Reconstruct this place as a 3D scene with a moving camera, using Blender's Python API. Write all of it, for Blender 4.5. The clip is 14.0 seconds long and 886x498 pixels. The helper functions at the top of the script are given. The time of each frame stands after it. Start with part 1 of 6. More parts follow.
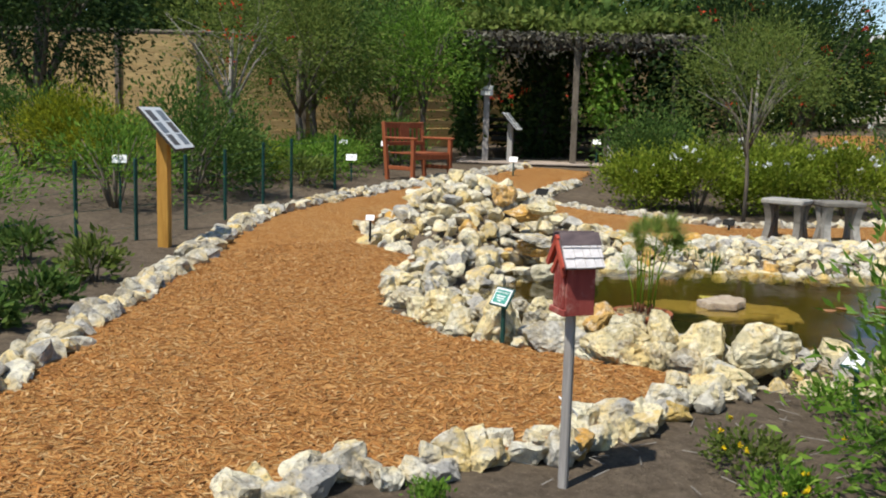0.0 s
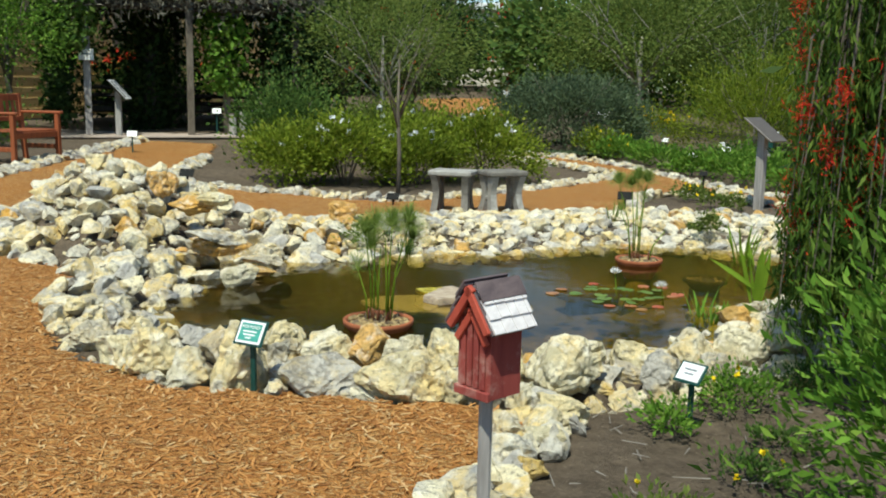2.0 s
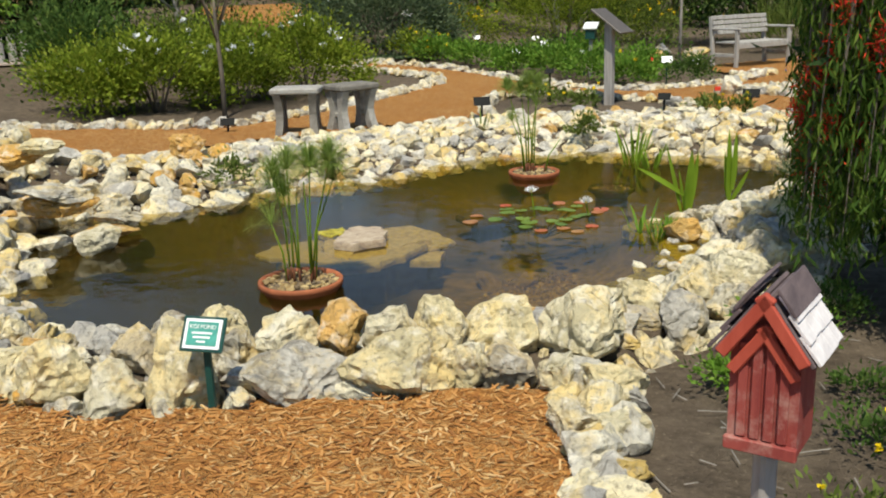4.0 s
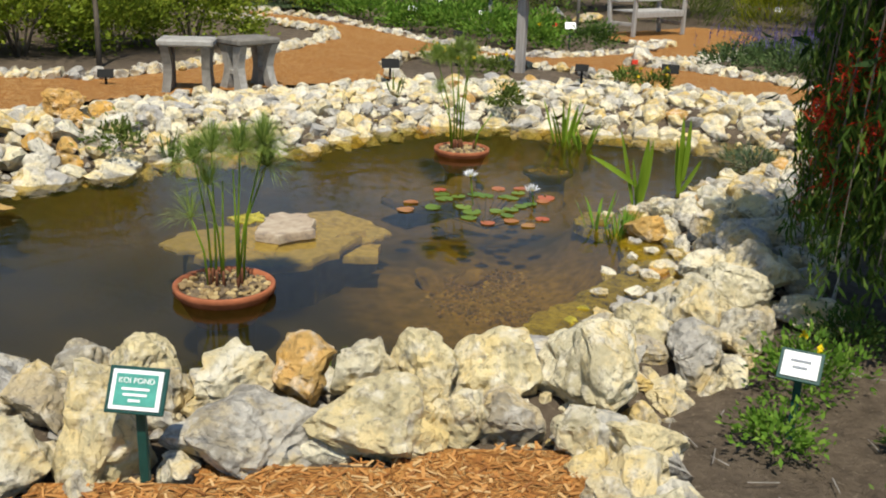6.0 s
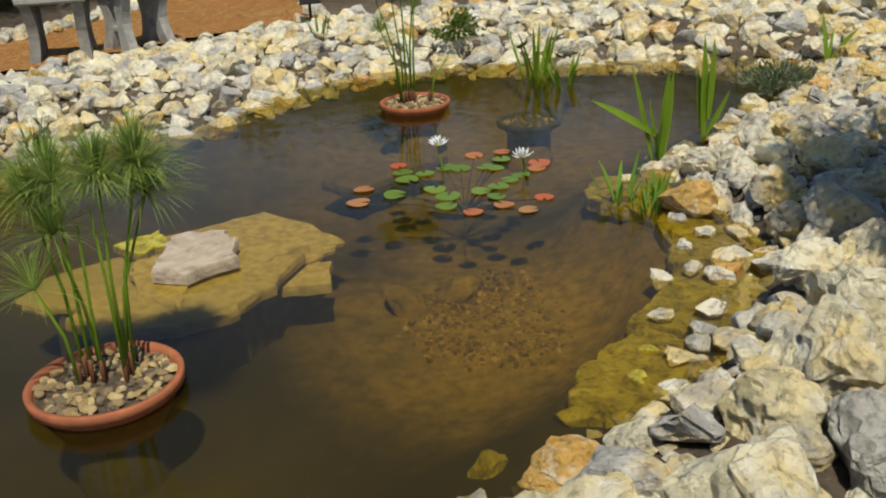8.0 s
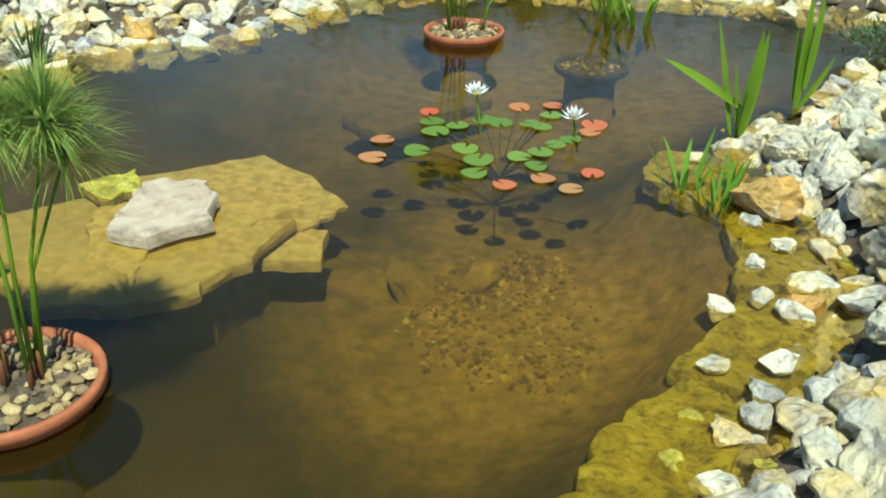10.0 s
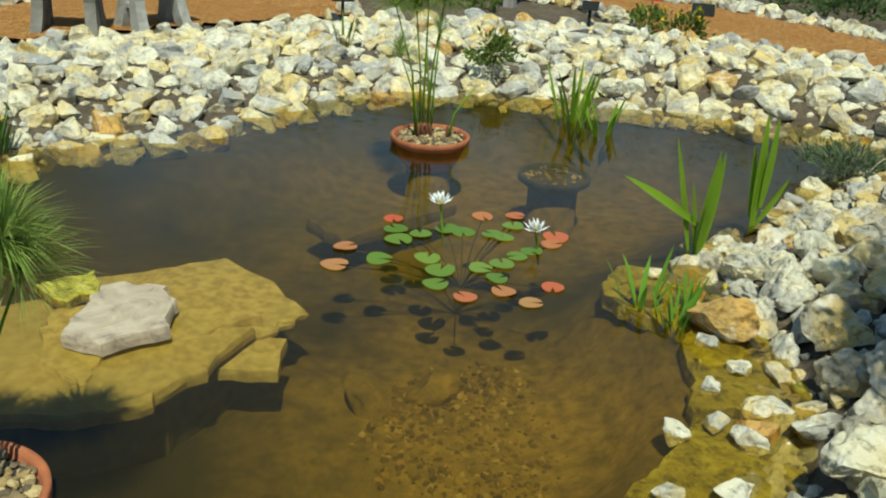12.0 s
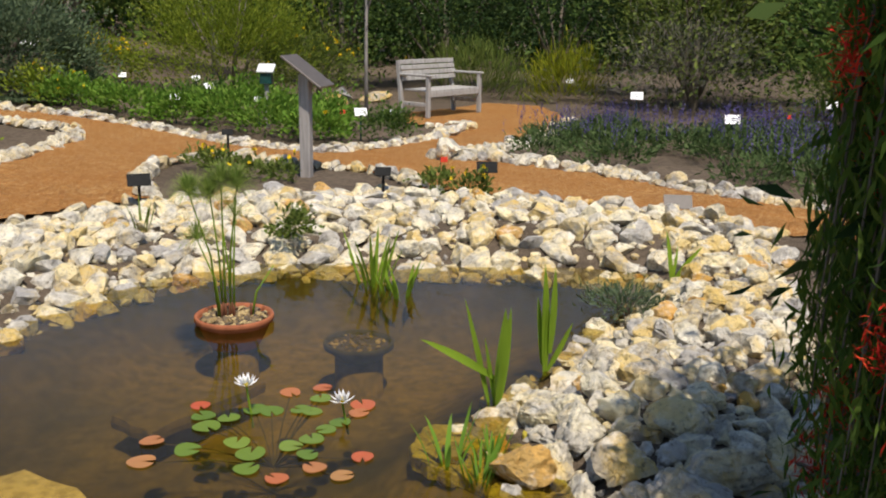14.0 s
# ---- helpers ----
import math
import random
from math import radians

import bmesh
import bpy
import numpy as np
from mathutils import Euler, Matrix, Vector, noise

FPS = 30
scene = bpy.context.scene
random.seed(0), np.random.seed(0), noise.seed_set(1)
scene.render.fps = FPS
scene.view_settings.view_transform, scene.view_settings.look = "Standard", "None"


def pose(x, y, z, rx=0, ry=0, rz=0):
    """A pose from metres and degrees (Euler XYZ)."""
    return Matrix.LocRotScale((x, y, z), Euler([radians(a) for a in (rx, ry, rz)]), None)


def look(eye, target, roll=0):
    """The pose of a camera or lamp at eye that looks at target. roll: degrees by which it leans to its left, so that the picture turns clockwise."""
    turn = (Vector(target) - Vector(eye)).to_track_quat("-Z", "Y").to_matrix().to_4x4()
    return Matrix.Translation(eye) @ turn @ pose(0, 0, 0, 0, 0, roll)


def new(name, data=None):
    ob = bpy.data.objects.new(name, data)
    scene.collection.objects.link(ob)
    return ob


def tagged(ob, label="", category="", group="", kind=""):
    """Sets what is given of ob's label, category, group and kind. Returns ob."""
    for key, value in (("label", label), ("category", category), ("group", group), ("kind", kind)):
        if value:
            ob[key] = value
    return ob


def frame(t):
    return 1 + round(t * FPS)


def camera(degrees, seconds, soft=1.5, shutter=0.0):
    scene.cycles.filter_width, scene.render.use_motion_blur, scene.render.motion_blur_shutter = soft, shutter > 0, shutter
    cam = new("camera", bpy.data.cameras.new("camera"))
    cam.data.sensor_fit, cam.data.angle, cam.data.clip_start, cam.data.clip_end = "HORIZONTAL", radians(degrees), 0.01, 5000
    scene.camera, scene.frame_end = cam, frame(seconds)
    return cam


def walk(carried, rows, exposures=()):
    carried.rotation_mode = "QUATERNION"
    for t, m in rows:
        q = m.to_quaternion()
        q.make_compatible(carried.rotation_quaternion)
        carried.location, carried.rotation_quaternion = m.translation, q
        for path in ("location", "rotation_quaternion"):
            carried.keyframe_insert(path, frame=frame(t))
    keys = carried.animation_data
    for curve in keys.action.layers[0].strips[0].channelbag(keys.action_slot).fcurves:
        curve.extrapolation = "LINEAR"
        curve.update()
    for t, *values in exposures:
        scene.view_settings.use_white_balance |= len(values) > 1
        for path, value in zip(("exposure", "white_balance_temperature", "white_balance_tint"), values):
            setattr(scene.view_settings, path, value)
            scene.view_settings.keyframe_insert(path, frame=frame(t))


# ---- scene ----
cam = camera(49.6, 14.0, soft=2.0)

# seconds, eye, yaw to the left, pitch, roll
PATH = [
    (0, 2.528, -1.865, 1.319, 43.96, -7.90, 1.59),
    (0.5, 2.199, -1.796, 1.328, 37.65, -11.53, 2.85),
    (1, 1.875, -1.680, 1.321, 30.23, -9.99, 0.72),
    (1.5, 1.560, -1.516, 1.338, 26.85, -7.56, 0.48),
    (2, 1.249, -1.365, 1.382, 19.41, -9.53, 1.08),
    (2.5, 0.938, -1.260, 1.401, 17.22, -12.77, 0.68),
    (3, 0.720, -1.034, 1.419, 14.80, -13.80, -0.66),
    (3.5, 0.453, -0.891, 1.415, 10.28, -12.03, -0.12),
    (3.7, 0.373, -0.815, 1.391, 8.10, -14.71, -1.18),
    (5.8, -0.175, -0.147, 1.395, -1.01, -16.51, 0.93),
    (6, -0.177, -0.048, 1.423, -2.38, -18.08, 2.06),
    (6.5, -0.280, 0.231, 1.396, -5.52, -17.62, -1.22),
    (7, -0.259, 0.585, 1.385, -5.11, -17.55, -1.09),
    (7.5, -0.243, 1.016, 1.330, -7.47, -22.88, -1.18),
    (8, -0.239, 1.328, 1.298, -6.11, -22.65, -3.04),
    (8.2, -0.193, 1.457, 1.274, -5.08, -23.54, -2.98),
    (10.3, -0.032, 1.966, 1.292, -1.74, -28.50, 1.34),
    (10.5, -0.028, 1.972, 1.309, -1.69, -27.71, 1.53),
    (11, -0.036, 1.991, 1.334, -3.16, -27.40, 2.79),
    (11.5, -0.034, 1.991, 1.321, -1.94, -24.71, 2.27),
    (12, -0.029, 1.983, 1.362, -4.12, -23.26, 3.58),
    (12.5, 0.021, 1.935, 1.426, -11.02, -19.16, 1.92),
    (13, 0.026, 1.890, 1.462, -14.43, -15.77, 0.99),
    (13.5, 0.016, 1.892, 1.476, -13.55, -14.26, 0.51),
    (14, 0.034, 1.856, 1.486, -14.82, -13.84, 0.92),
]
EXPOSURE, SKY_POWER, SUN_POWER = 0.4, 0.10, 4.0
walk(cam, [(t, pose(x, y, z, 90, 0, yaw) @ pose(0, 0, 0, pitch) @ pose(0, 0, 0, 0, 0, roll)) for t, x, y, z, yaw, pitch, roll in PATH],
     exposures=[(t, EXPOSURE + e, kelvin, tint) for t, e, kelvin, tint in ((0, 0.05, 6500, 8), (1, 0.03, 6600, 10), (1.5, 0.03, 6350, -6), (2.5, 0.05, 6450, 3), (3.5, 0.03, 6800, 5), (6.6, 0.03, 6750, 8), (7.4, 0.03, 6750, 8),
                                                                           (7.9, -0.25, 6750, 6), (8.2, -0.27, 6750, 6), (10.3, 0.46, 5950, -13), (10.6, 0.46, 6000, -12), (11.2, 0.34, 6600, -1), (12, -0.03, 6450, -11), (12.4, 0.0, 6800, 4), (14, 0.0, 6750, 14))])

# ---- daylight ----
SUN_EL, SUN_FROM = 61.0, (0.05, -1.0)
world = bpy.data.worlds.new("daylight")
scene.world = world
world.use_nodes = True
wn = world.node_tree
sky = wn.nodes.new("ShaderNodeTexSky")
sky.sky_type, sky.sun_disc = "NISHITA", False
sky.sun_elevation, sky.sun_rotation = radians(SUN_EL), math.pi
sky.air_density, sky.dust_density, sky.ozone_density = 1.0, 0.15, 3.0
wn.nodes["Background"].inputs[1].default_value = SKY_POWER
wn.links.new(sky.outputs[0], wn.nodes["Background"].inputs[0])
sun = new("sun", bpy.data.lights.new("sun", "SUN"))
sun.data.energy, sun.data.angle, sun.data.color = SUN_POWER, radians(0.6), (1.0, 0.95, 0.86)
_c = math.cos(radians(SUN_EL))
sun.matrix_world = look((SUN_FROM[0] * _c * 20, SUN_FROM[1] * _c * 20, math.sin(radians(SUN_EL)) * 20), (0, 0, 0))


# ---- materials ----
class Mat:
    """A small wrapper that builds a node material."""

    def __init__(self, name, rough=0.8, metal=0.0, spec=0.3):
        self.m = bpy.data.materials.new(name)
        self.m.use_nodes = True
        self.t = self.m.node_tree
        self.b = self.t.nodes["Principled BSDF"]
        self.b.inputs["Roughness"].default_value = rough
        self.b.inputs["Metallic"].default_value = metal
        self.b.inputs["Specular IOR Level"].default_value = spec
        self.co = self.add("ShaderNodeTexCoord")

    def add(self, kind, **props):
        n = self.t.nodes.new(kind)
        for k, v in props.items():
            n.inputs[k.replace("_", " ")].default_value = v
        return n

    def link(self, a, b):
        self.t.links.new(a, b)

    def noise(self, scale, detail=6, rough=0.6, space="Object", distort=0.0):
        n = self.add("ShaderNodeTexNoise", Scale=scale, Detail=detail, Roughness=rough, Distortion=distort)
        if space == "World":
            self.link(self.add("ShaderNodeNewGeometry").outputs["Position"], n.inputs["Vector"])
        else:
            self.link(self.co.outputs[space], n.inputs["Vector"])
        return n.outputs["Fac"]

    def voro(self, scale, feature="F1", space="Object"):
        n = self.add("ShaderNodeTexVoronoi", Scale=scale)
        n.feature = feature
        if space == "World":
            self.link(self.add("ShaderNodeNewGeometry").outputs["Position"], n.inputs["Vector"])
        else:
            self.link(self.co.outputs[space], n.inputs["Vector"])
        return n.outputs["Distance"]

    def ramp(self, fac, *stops):
        n = self.add("ShaderNodeValToRGB")
        e = n.color_ramp.elements
        while len(e) < len(stops):
            e.new(0.5)
        for el, (p, c) in zip(e, stops):
            el.position = p
            el.color = (*c, 1) if len(c) == 3 else c
        self.link(fac, n.inputs[0])
        return n.outputs[0]

    def mix(self, fac, a, b, mode="MIX"):
        n = self.t.nodes.new("ShaderNodeMix")
        n.data_type, n.blend_type = "RGBA", mode
        for sock, v in ((n.inputs[0], fac), (n.inputs[6], a), (n.inputs[7], b)):
            if isinstance(v, (int, float)):
                sock.default_value = v
            elif isinstance(v, tuple):
                sock.default_value = (*v, 1)
            else:
                self.link(v, sock)
        return n.outputs[2]

    def bump(self, height, strength=0.5, dist=0.02):
        n = self.add("ShaderNodeBump", Strength=strength, Distance=dist)
        self.link(height, n.inputs["Height"])
        old = self.b.inputs["Normal"]
        if old.is_linked:
            self.link(old.links[0].from_socket, n.inputs["Normal"])
        self.link(n.outputs[0], old)

    def color(self, c):
        if isinstance(c, tuple):
            self.b.inputs["Base Color"].default_value = (*c, 1)
        else:
            self.link(c, self.b.inputs["Base Color"])
        return self

    def rnd(self):
        return self.add("ShaderNodeObjectInfo").outputs["Random"]

    def island(self):
        return self.add("ShaderNodeNewGeometry").outputs["Random Per Island"]


def W(v):
    return (v, v, v)


def mat_limestone(name, joined=False, tint=None):
    k = Mat(name, 0.92, spec=0.15)
    r = k.island() if joined else k.rnd()
    base = k.ramp(r, (0.0, (0.36, 0.345, 0.32)), (0.16, (0.52, 0.48, 0.40)), (0.3, (0.76, 0.70, 0.54)), (0.6, (0.79, 0.70, 0.46)), (0.82, (0.73, 0.58, 0.28)), (0.97, (0.62, 0.44, 0.15)))
    if tint:
        base = k.mix(0.15 if tint[2] < 0.1 else 0.45, tint, base)
    yel = k.ramp(k.noise(5.0, 4, 0.6, "World"), (0.50, W(0)), (0.62, W(1)))
    c = k.mix(yel, base, k.mix(0.7, base, tint if tint and tint[2] < 0.1 else (0.72, 0.54, 0.22)))
    gry = k.ramp(k.noise(7.0, 7, 0.68, "World", 0.4), (0.46, W(0)), (0.60, W(1)))
    c = k.mix(k.mix(1.0, gry, W(0.75), "MULTIPLY"), c, (0.34, 0.325, 0.30) if not tint else (0.42, 0.28, 0.1) if tint[2] < 0.1 else tuple(v * 0.55 for v in tint))
    pits = k.noise(34.0, 6, 0.7, "World")
    c = k.mix(k.ramp(pits, (0.30, W(0.85)), (0.46, W(0))), c, (0.13, 0.11, 0.085))
    c = k.mix(k.ramp(k.noise(16.0, 5, 0.6, "World"), (0.52, W(0)), (0.70, W(0.6))), c, (0.84, 0.80, 0.70))
    k.color(c)
    k.bump(k.noise(18.0, 8, 0.7, "World"), 0.9, 0.035)
    k.bump(k.voro(38.0, "F1", "World"), 0.5, 0.012)
    return k.m


M_ROCK = mat_limestone("limestone")
M_ROCKS = mat_limestone("limestone_pile", True)
M_CREAM = mat_limestone("cream_limestone", False, (0.78, 0.69, 0.44))
M_GREYSTONE = mat_limestone("grey_limestone", False, (0.40, 0.375, 0.33))
M_EDGE = mat_limestone("weathered_limestone", False, (0.40, 0.38, 0.34))
M_ORANGE = mat_limestone("ochre_stone", False, (0.62, 0.33, 0.06))


def mat_leaf(name, dark, light, tip=None, trans=0.4, rough=0.65):
    k = Mat(name, rough, spec=0.12)
    stops = [(0.0, dark), (0.6, light)] + ([(0.93, tip)] if tip else [])
    c = k.ramp(k.island(), *stops)
    c = k.mix(0.35, c, k.ramp(k.noise(3.0, 3, 0.5, "World"), (0.3, tuple(v * 0.5 for v in dark)), (0.7, tuple(min(1, v * 1.3) for v in light))))
    k.color(c)
    tr = k.t.nodes.new("ShaderNodeBsdfTranslucent")
    k.link(c, tr.inputs[0])
    mx = k.add("ShaderNodeMixShader", Fac=trans)
    k.link(k.b.outputs[0], mx.inputs[1])
    k.link(tr.outputs[0], mx.inputs[2])
    k.link(mx.outputs[0], k.t.nodes["Material Output"].inputs[0])
    return k.m


L_HEDGE = mat_leaf("hedge_leaf", (0.08, 0.13, 0.012), (0.24, 0.31, 0.028), (0.38, 0.42, 0.06))
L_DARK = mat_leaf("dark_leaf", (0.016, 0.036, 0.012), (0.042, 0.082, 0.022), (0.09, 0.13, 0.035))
L_MID = mat_leaf("mid_leaf", (0.037, 0.078, 0.018), (0.10, 0.175, 0.036), (0.18, 0.25, 0.057))
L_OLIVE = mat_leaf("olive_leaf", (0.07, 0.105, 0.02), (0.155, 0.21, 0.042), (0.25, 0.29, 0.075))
L_GREY = mat_leaf("grey_green_leaf", (0.055, 0.09, 0.045), (0.125, 0.175, 0.085), (0.22, 0.27, 0.15))
L_LIME = mat_leaf("fresh_leaf", (0.06, 0.14, 0.016), (0.16, 0.30, 0.036), (0.28, 0.40, 0.07))
L_WEEP = mat_leaf("weeping_leaf", (0.03, 0.07, 0.012), (0.085, 0.15, 0.022), (0.20, 0.27, 0.045))
L_YELLOW = mat_leaf("yellow_green_leaf", (0.09, 0.13, 0.01), (0.26, 0.29, 0.02), (0.42, 0.40, 0.03))
L_PAPY = mat_leaf("papyrus_thread", (0.14, 0.22, 0.04), (0.30, 0.40, 0.09), (0.48, 0.52, 0.17), 0.5)
L_BLADE = mat_leaf("water_blade", (0.07, 0.15, 0.012), (0.22, 0.34, 0.03), (0.36, 0.42, 0.06), 0.4, 0.4)
L_TWIG = mat_leaf("grey_twig", (0.07, 0.065, 0.05), (0.17, 0.16, 0.12), (0.25, 0.23, 0.18), 0.1)
L_LAV = mat_leaf("lavender_leaf", (0.035, 0.07, 0.022), (0.10, 0.155, 0.05), (0.17, 0.22, 0.09))
F_PURPLE = mat_leaf("purple_petal", (0.06, 0.05, 0.14), (0.13, 0.105, 0.27), (0.21, 0.17, 0.38))
F_WHITE = mat_leaf("white_petal", (0.70, 0.70, 0.68), (0.82, 0.82, 0.80), None, 0.2)
F_YELLOW = mat_leaf("yellow_petal", (0.70, 0.45, 0.01), (0.85, 0.62, 0.02), None, 0.2)
F_RED = mat_leaf("red_petal", (0.40, 0.015, 0.01), (0.62, 0.04, 0.02), (0.70, 0.10, 0.03), 0.25)


def mat_wood(name, a, b, scale=(40, 40, 3), rough=0.75, wear=None):
    k = Mat(name, rough, spec=0.25)
    mp = k.add("ShaderNodeMapping")
    mp.inputs["Scale"].default_value = scale
    k.link(k.co.outputs["Object"], mp.inputs[0])
    n = k.add("ShaderNodeTexNoise", Scale=1.0, Detail=6, Roughness=0.65, Distortion=0.4)
    k.link(mp.outputs[0], n.inputs["Vector"])
    c = k.ramp(n.outputs["Fac"], (0.3, a), (0.7, b))
    if wear:
        c = k.mix(k.ramp(k.noise(9, 6, 0.7), (0.52, W(0)), (0.64, W(0.8))), c, wear)
    k.color(c)
    k.bump(n.outputs["Fac"], 0.4, 0.004)
    return k.m


M_BARK = mat_wood("bark", (0.07, 0.055, 0.04), (0.20, 0.17, 0.13), (14, 14, 4), 0.9)
M_PALEBARK = mat_wood("pale_bark", (0.16, 0.14, 0.12), (0.36, 0.33, 0.29), (14, 14, 4), 0.9)
M_GREYWOOD = mat_wood("weathered_grey_wood", (0.24, 0.225, 0.20), (0.46, 0.44, 0.41), (30, 30, 3), 0.85)
M_POSTGREY = mat_wood("silver_post_wood", (0.22, 0.20, 0.185), (0.40, 0.37, 0.34), (30, 30, 3), 0.85)
M_NEWPOST = mat_wood("treated_pine", (0.36, 0.17, 0.03), (0.55, 0.30, 0.06), (30, 30, 3), 0.7)
M_REDPAINT = mat_wood("worn_red_paint", (0.20, 0.035, 0.03), (0.33, 0.07, 0.055), (25, 25, 4), 0.75, (0.40, 0.22, 0.18))
M_REDTRIM = mat_wood("red_trim_paint", (0.33, 0.05, 0.03), (0.46, 0.09, 0.055), (25, 25, 4), 0.7)
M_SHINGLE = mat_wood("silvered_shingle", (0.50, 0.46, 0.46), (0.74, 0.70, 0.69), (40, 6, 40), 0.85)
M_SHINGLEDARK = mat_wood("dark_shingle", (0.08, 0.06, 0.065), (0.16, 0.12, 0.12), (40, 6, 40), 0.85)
M_BENCHRED = mat_wood("oiled_hardwood", (0.20, 0.055, 0.022), (0.36, 0.11, 0.045), (30, 30, 5), 0.55)
M_DARKWOOD = mat_wood("dark_beam_wood", (0.03, 0.026, 0.022), (0.08, 0.07, 0.06), (20, 20, 4), 0.85)
M_CONCRETE = mat_wood("pale_concrete", (0.25, 0.235, 0.21), (0.40, 0.38, 0.345), (12, 12, 12), 0.9, (0.22, 0.20, 0.18))
M_CONCDARK = mat_wood("stained_concrete", (0.11, 0.10, 0.085), (0.23, 0.21, 0.18), (12, 12, 12), 0.9)


def mat_plain(name, c, rough=0.6, spec=0.3, var=0.25, scale=20):
    k = Mat(name, rough, spec=spec)
    k.color(k.ramp(k.noise(scale, 5, 0.65), (0.3, tuple(v * (1 - var) for v in c)), (0.7, tuple(min(1, v * (1 + var * 0.5)) for v in c))))
    return k.m


M_WHITE = mat_plain("white_plate", (0.80, 0.80, 0.78), 0.4, 0.4, 0.08)
M_BLACK = mat_plain("black_plastic", (0.022, 0.022, 0.021), 0.9, 0.08)
M_GREENPOST = mat_plain("dark_green_paint", (0.010, 0.055, 0.045), 0.45)
M_TEAL = mat_plain("teal_print", (0.07, 0.30, 0.24), 0.4)
M_GREYPLATE = mat_plain("brown_grey_panel", (0.11, 0.092, 0.075), 0.45, 0.4, 0.2)
M_TERRA = mat_plain("terracotta", (0.35, 0.115, 0.05), 0.75, 0.25, 0.35, 14)
M_DARKPOT = mat_plain("algae_covered_pot", (0.085, 0.07, 0.024), 0.9, 0.1, 0.5, 14)
M_SHEATH = mat_plain("brown_sheath", (0.17, 0.065, 0.03), 0.8)
M_INK = mat_plain("grey_print", (0.20, 0.22, 0.24), 0.5)
M_STUCCO = mat_plain("cream_stucco", (0.62, 0.58, 0.48), 0.9, 0.2, 0.1, 6)
M_GLASS = mat_plain("dark_window_glass", (0.03, 0.035, 0.04), 0.08, 0.6, 0.1)
M_REDFLAG = mat_plain("red_plastic", (0.75, 0.06, 0.03), 0.5)

k = Mat("garden_soil", 0.95, spec=0.1)
n1 = k.noise(0.8, 6, 0.65, "World")
n2 = k.noise(14.0, 8, 0.72, "World")
c = k.ramp(n1, (0.3, (0.115, 0.088, 0.062)), (0.7, (0.195, 0.150, 0.106)))
c = k.mix(k.ramp(n2, (0.35, W(0.7)), (0.6, W(0))), c, (0.055, 0.042, 0.03))
c = k.mix(k.ramp(k.noise(60.0, 3, 0.6, "World"), (0.60, W(0)), (0.72, W(0.55))), c, (0.30, 0.24, 0.17))
k.color(c)
k.bump(n2, 0.8, 0.05)
k.bump(k.noise(70.0, 4, 0.7, "World"), 0.6, 0.012)
M_SOIL = k.m

k = Mat("bark_mulch", 0.9, spec=0.15)
n1 = k.noise(1.3, 6, 0.6, "World")
v1 = k.add("ShaderNodeTexVoronoi", Scale=1.0)
mp = k.add("ShaderNodeMapping")
mp.inputs["Scale"].default_value = (30, 75, 40)
mp.inputs["Rotation"].default_value = (0, 0, 0.5)
ds = k.add("ShaderNodeTexNoise", Scale=7.0, Detail=2)
geo = k.add("ShaderNodeNewGeometry")
k.link(geo.outputs["Position"], ds.inputs["Vector"])
off = k.t.nodes.new("ShaderNodeVectorMath")
off.operation = "MULTIPLY_ADD"
k.link(ds.outputs["Color"], off.inputs[0])
off.inputs[1].default_value = (0.5, 0.5, 0.5)
k.link(geo.outputs["Position"], off.inputs[2])
k.link(off.outputs[0], mp.inputs[0])
k.link(mp.outputs[0], v1.inputs["Vector"])
sep = k.add("ShaderNodeSeparateColor")
k.link(v1.outputs["Color"], sep.inputs[0])
c = k.ramp(sep.outputs[0], (0.0, (0.25, 0.10, 0.028)), (0.35, (0.40, 0.172, 0.046)), (0.7, (0.48, 0.24, 0.07)), (0.95, (0.57, 0.36, 0.15)))
c = k.mix(k.ramp(n1, (0.35, W(0.0)), (0.7, W(0.5))), c, (0.40, 0.165, 0.042))
k.color(c)
k.bump(v1.outputs["Distance"], 0.9, 0.02)
k.bump(k.noise(90.0, 4, 0.7, "World"), 0.5, 0.008)
M_MULCH = k.m

k = Mat("mulch_chip", 0.85, spec=0.2)
k.color(k.ramp(k.island(), (0.0, (0.23, 0.095, 0.03)), (0.35, (0.40, 0.175, 0.048)), (0.75, (0.48, 0.245, 0.08)), (0.95, (0.54, 0.35, 0.16))))
M_CHIP = k.m

k = Mat("pond_silt", 0.95, spec=0.05)
c = k.ramp(k.noise(1.1, 5, 0.6, "World"), (0.32, (0.022, 0.020, 0.010)), (0.68, (0.060, 0.050, 0.018)))
c = k.mix(k.ramp(k.noise(4.0, 6, 0.7, "World"), (0.34, W(0.6)), (0.48, W(0))), c, (0.034, 0.031, 0.015))
pos = k.add("ShaderNodeNewGeometry").outputs["Position"]
wob = k.add("ShaderNodeTexNoise", Scale=2.2, Detail=5, Roughness=0.65)
k.link(pos, wob.inputs["Vector"])
speck = k.ramp(k.noise(16.0, 6, 0.7, "World"), (0.35, (0.15, 0.105, 0.026)), (0.68, (0.36, 0.24, 0.055)))
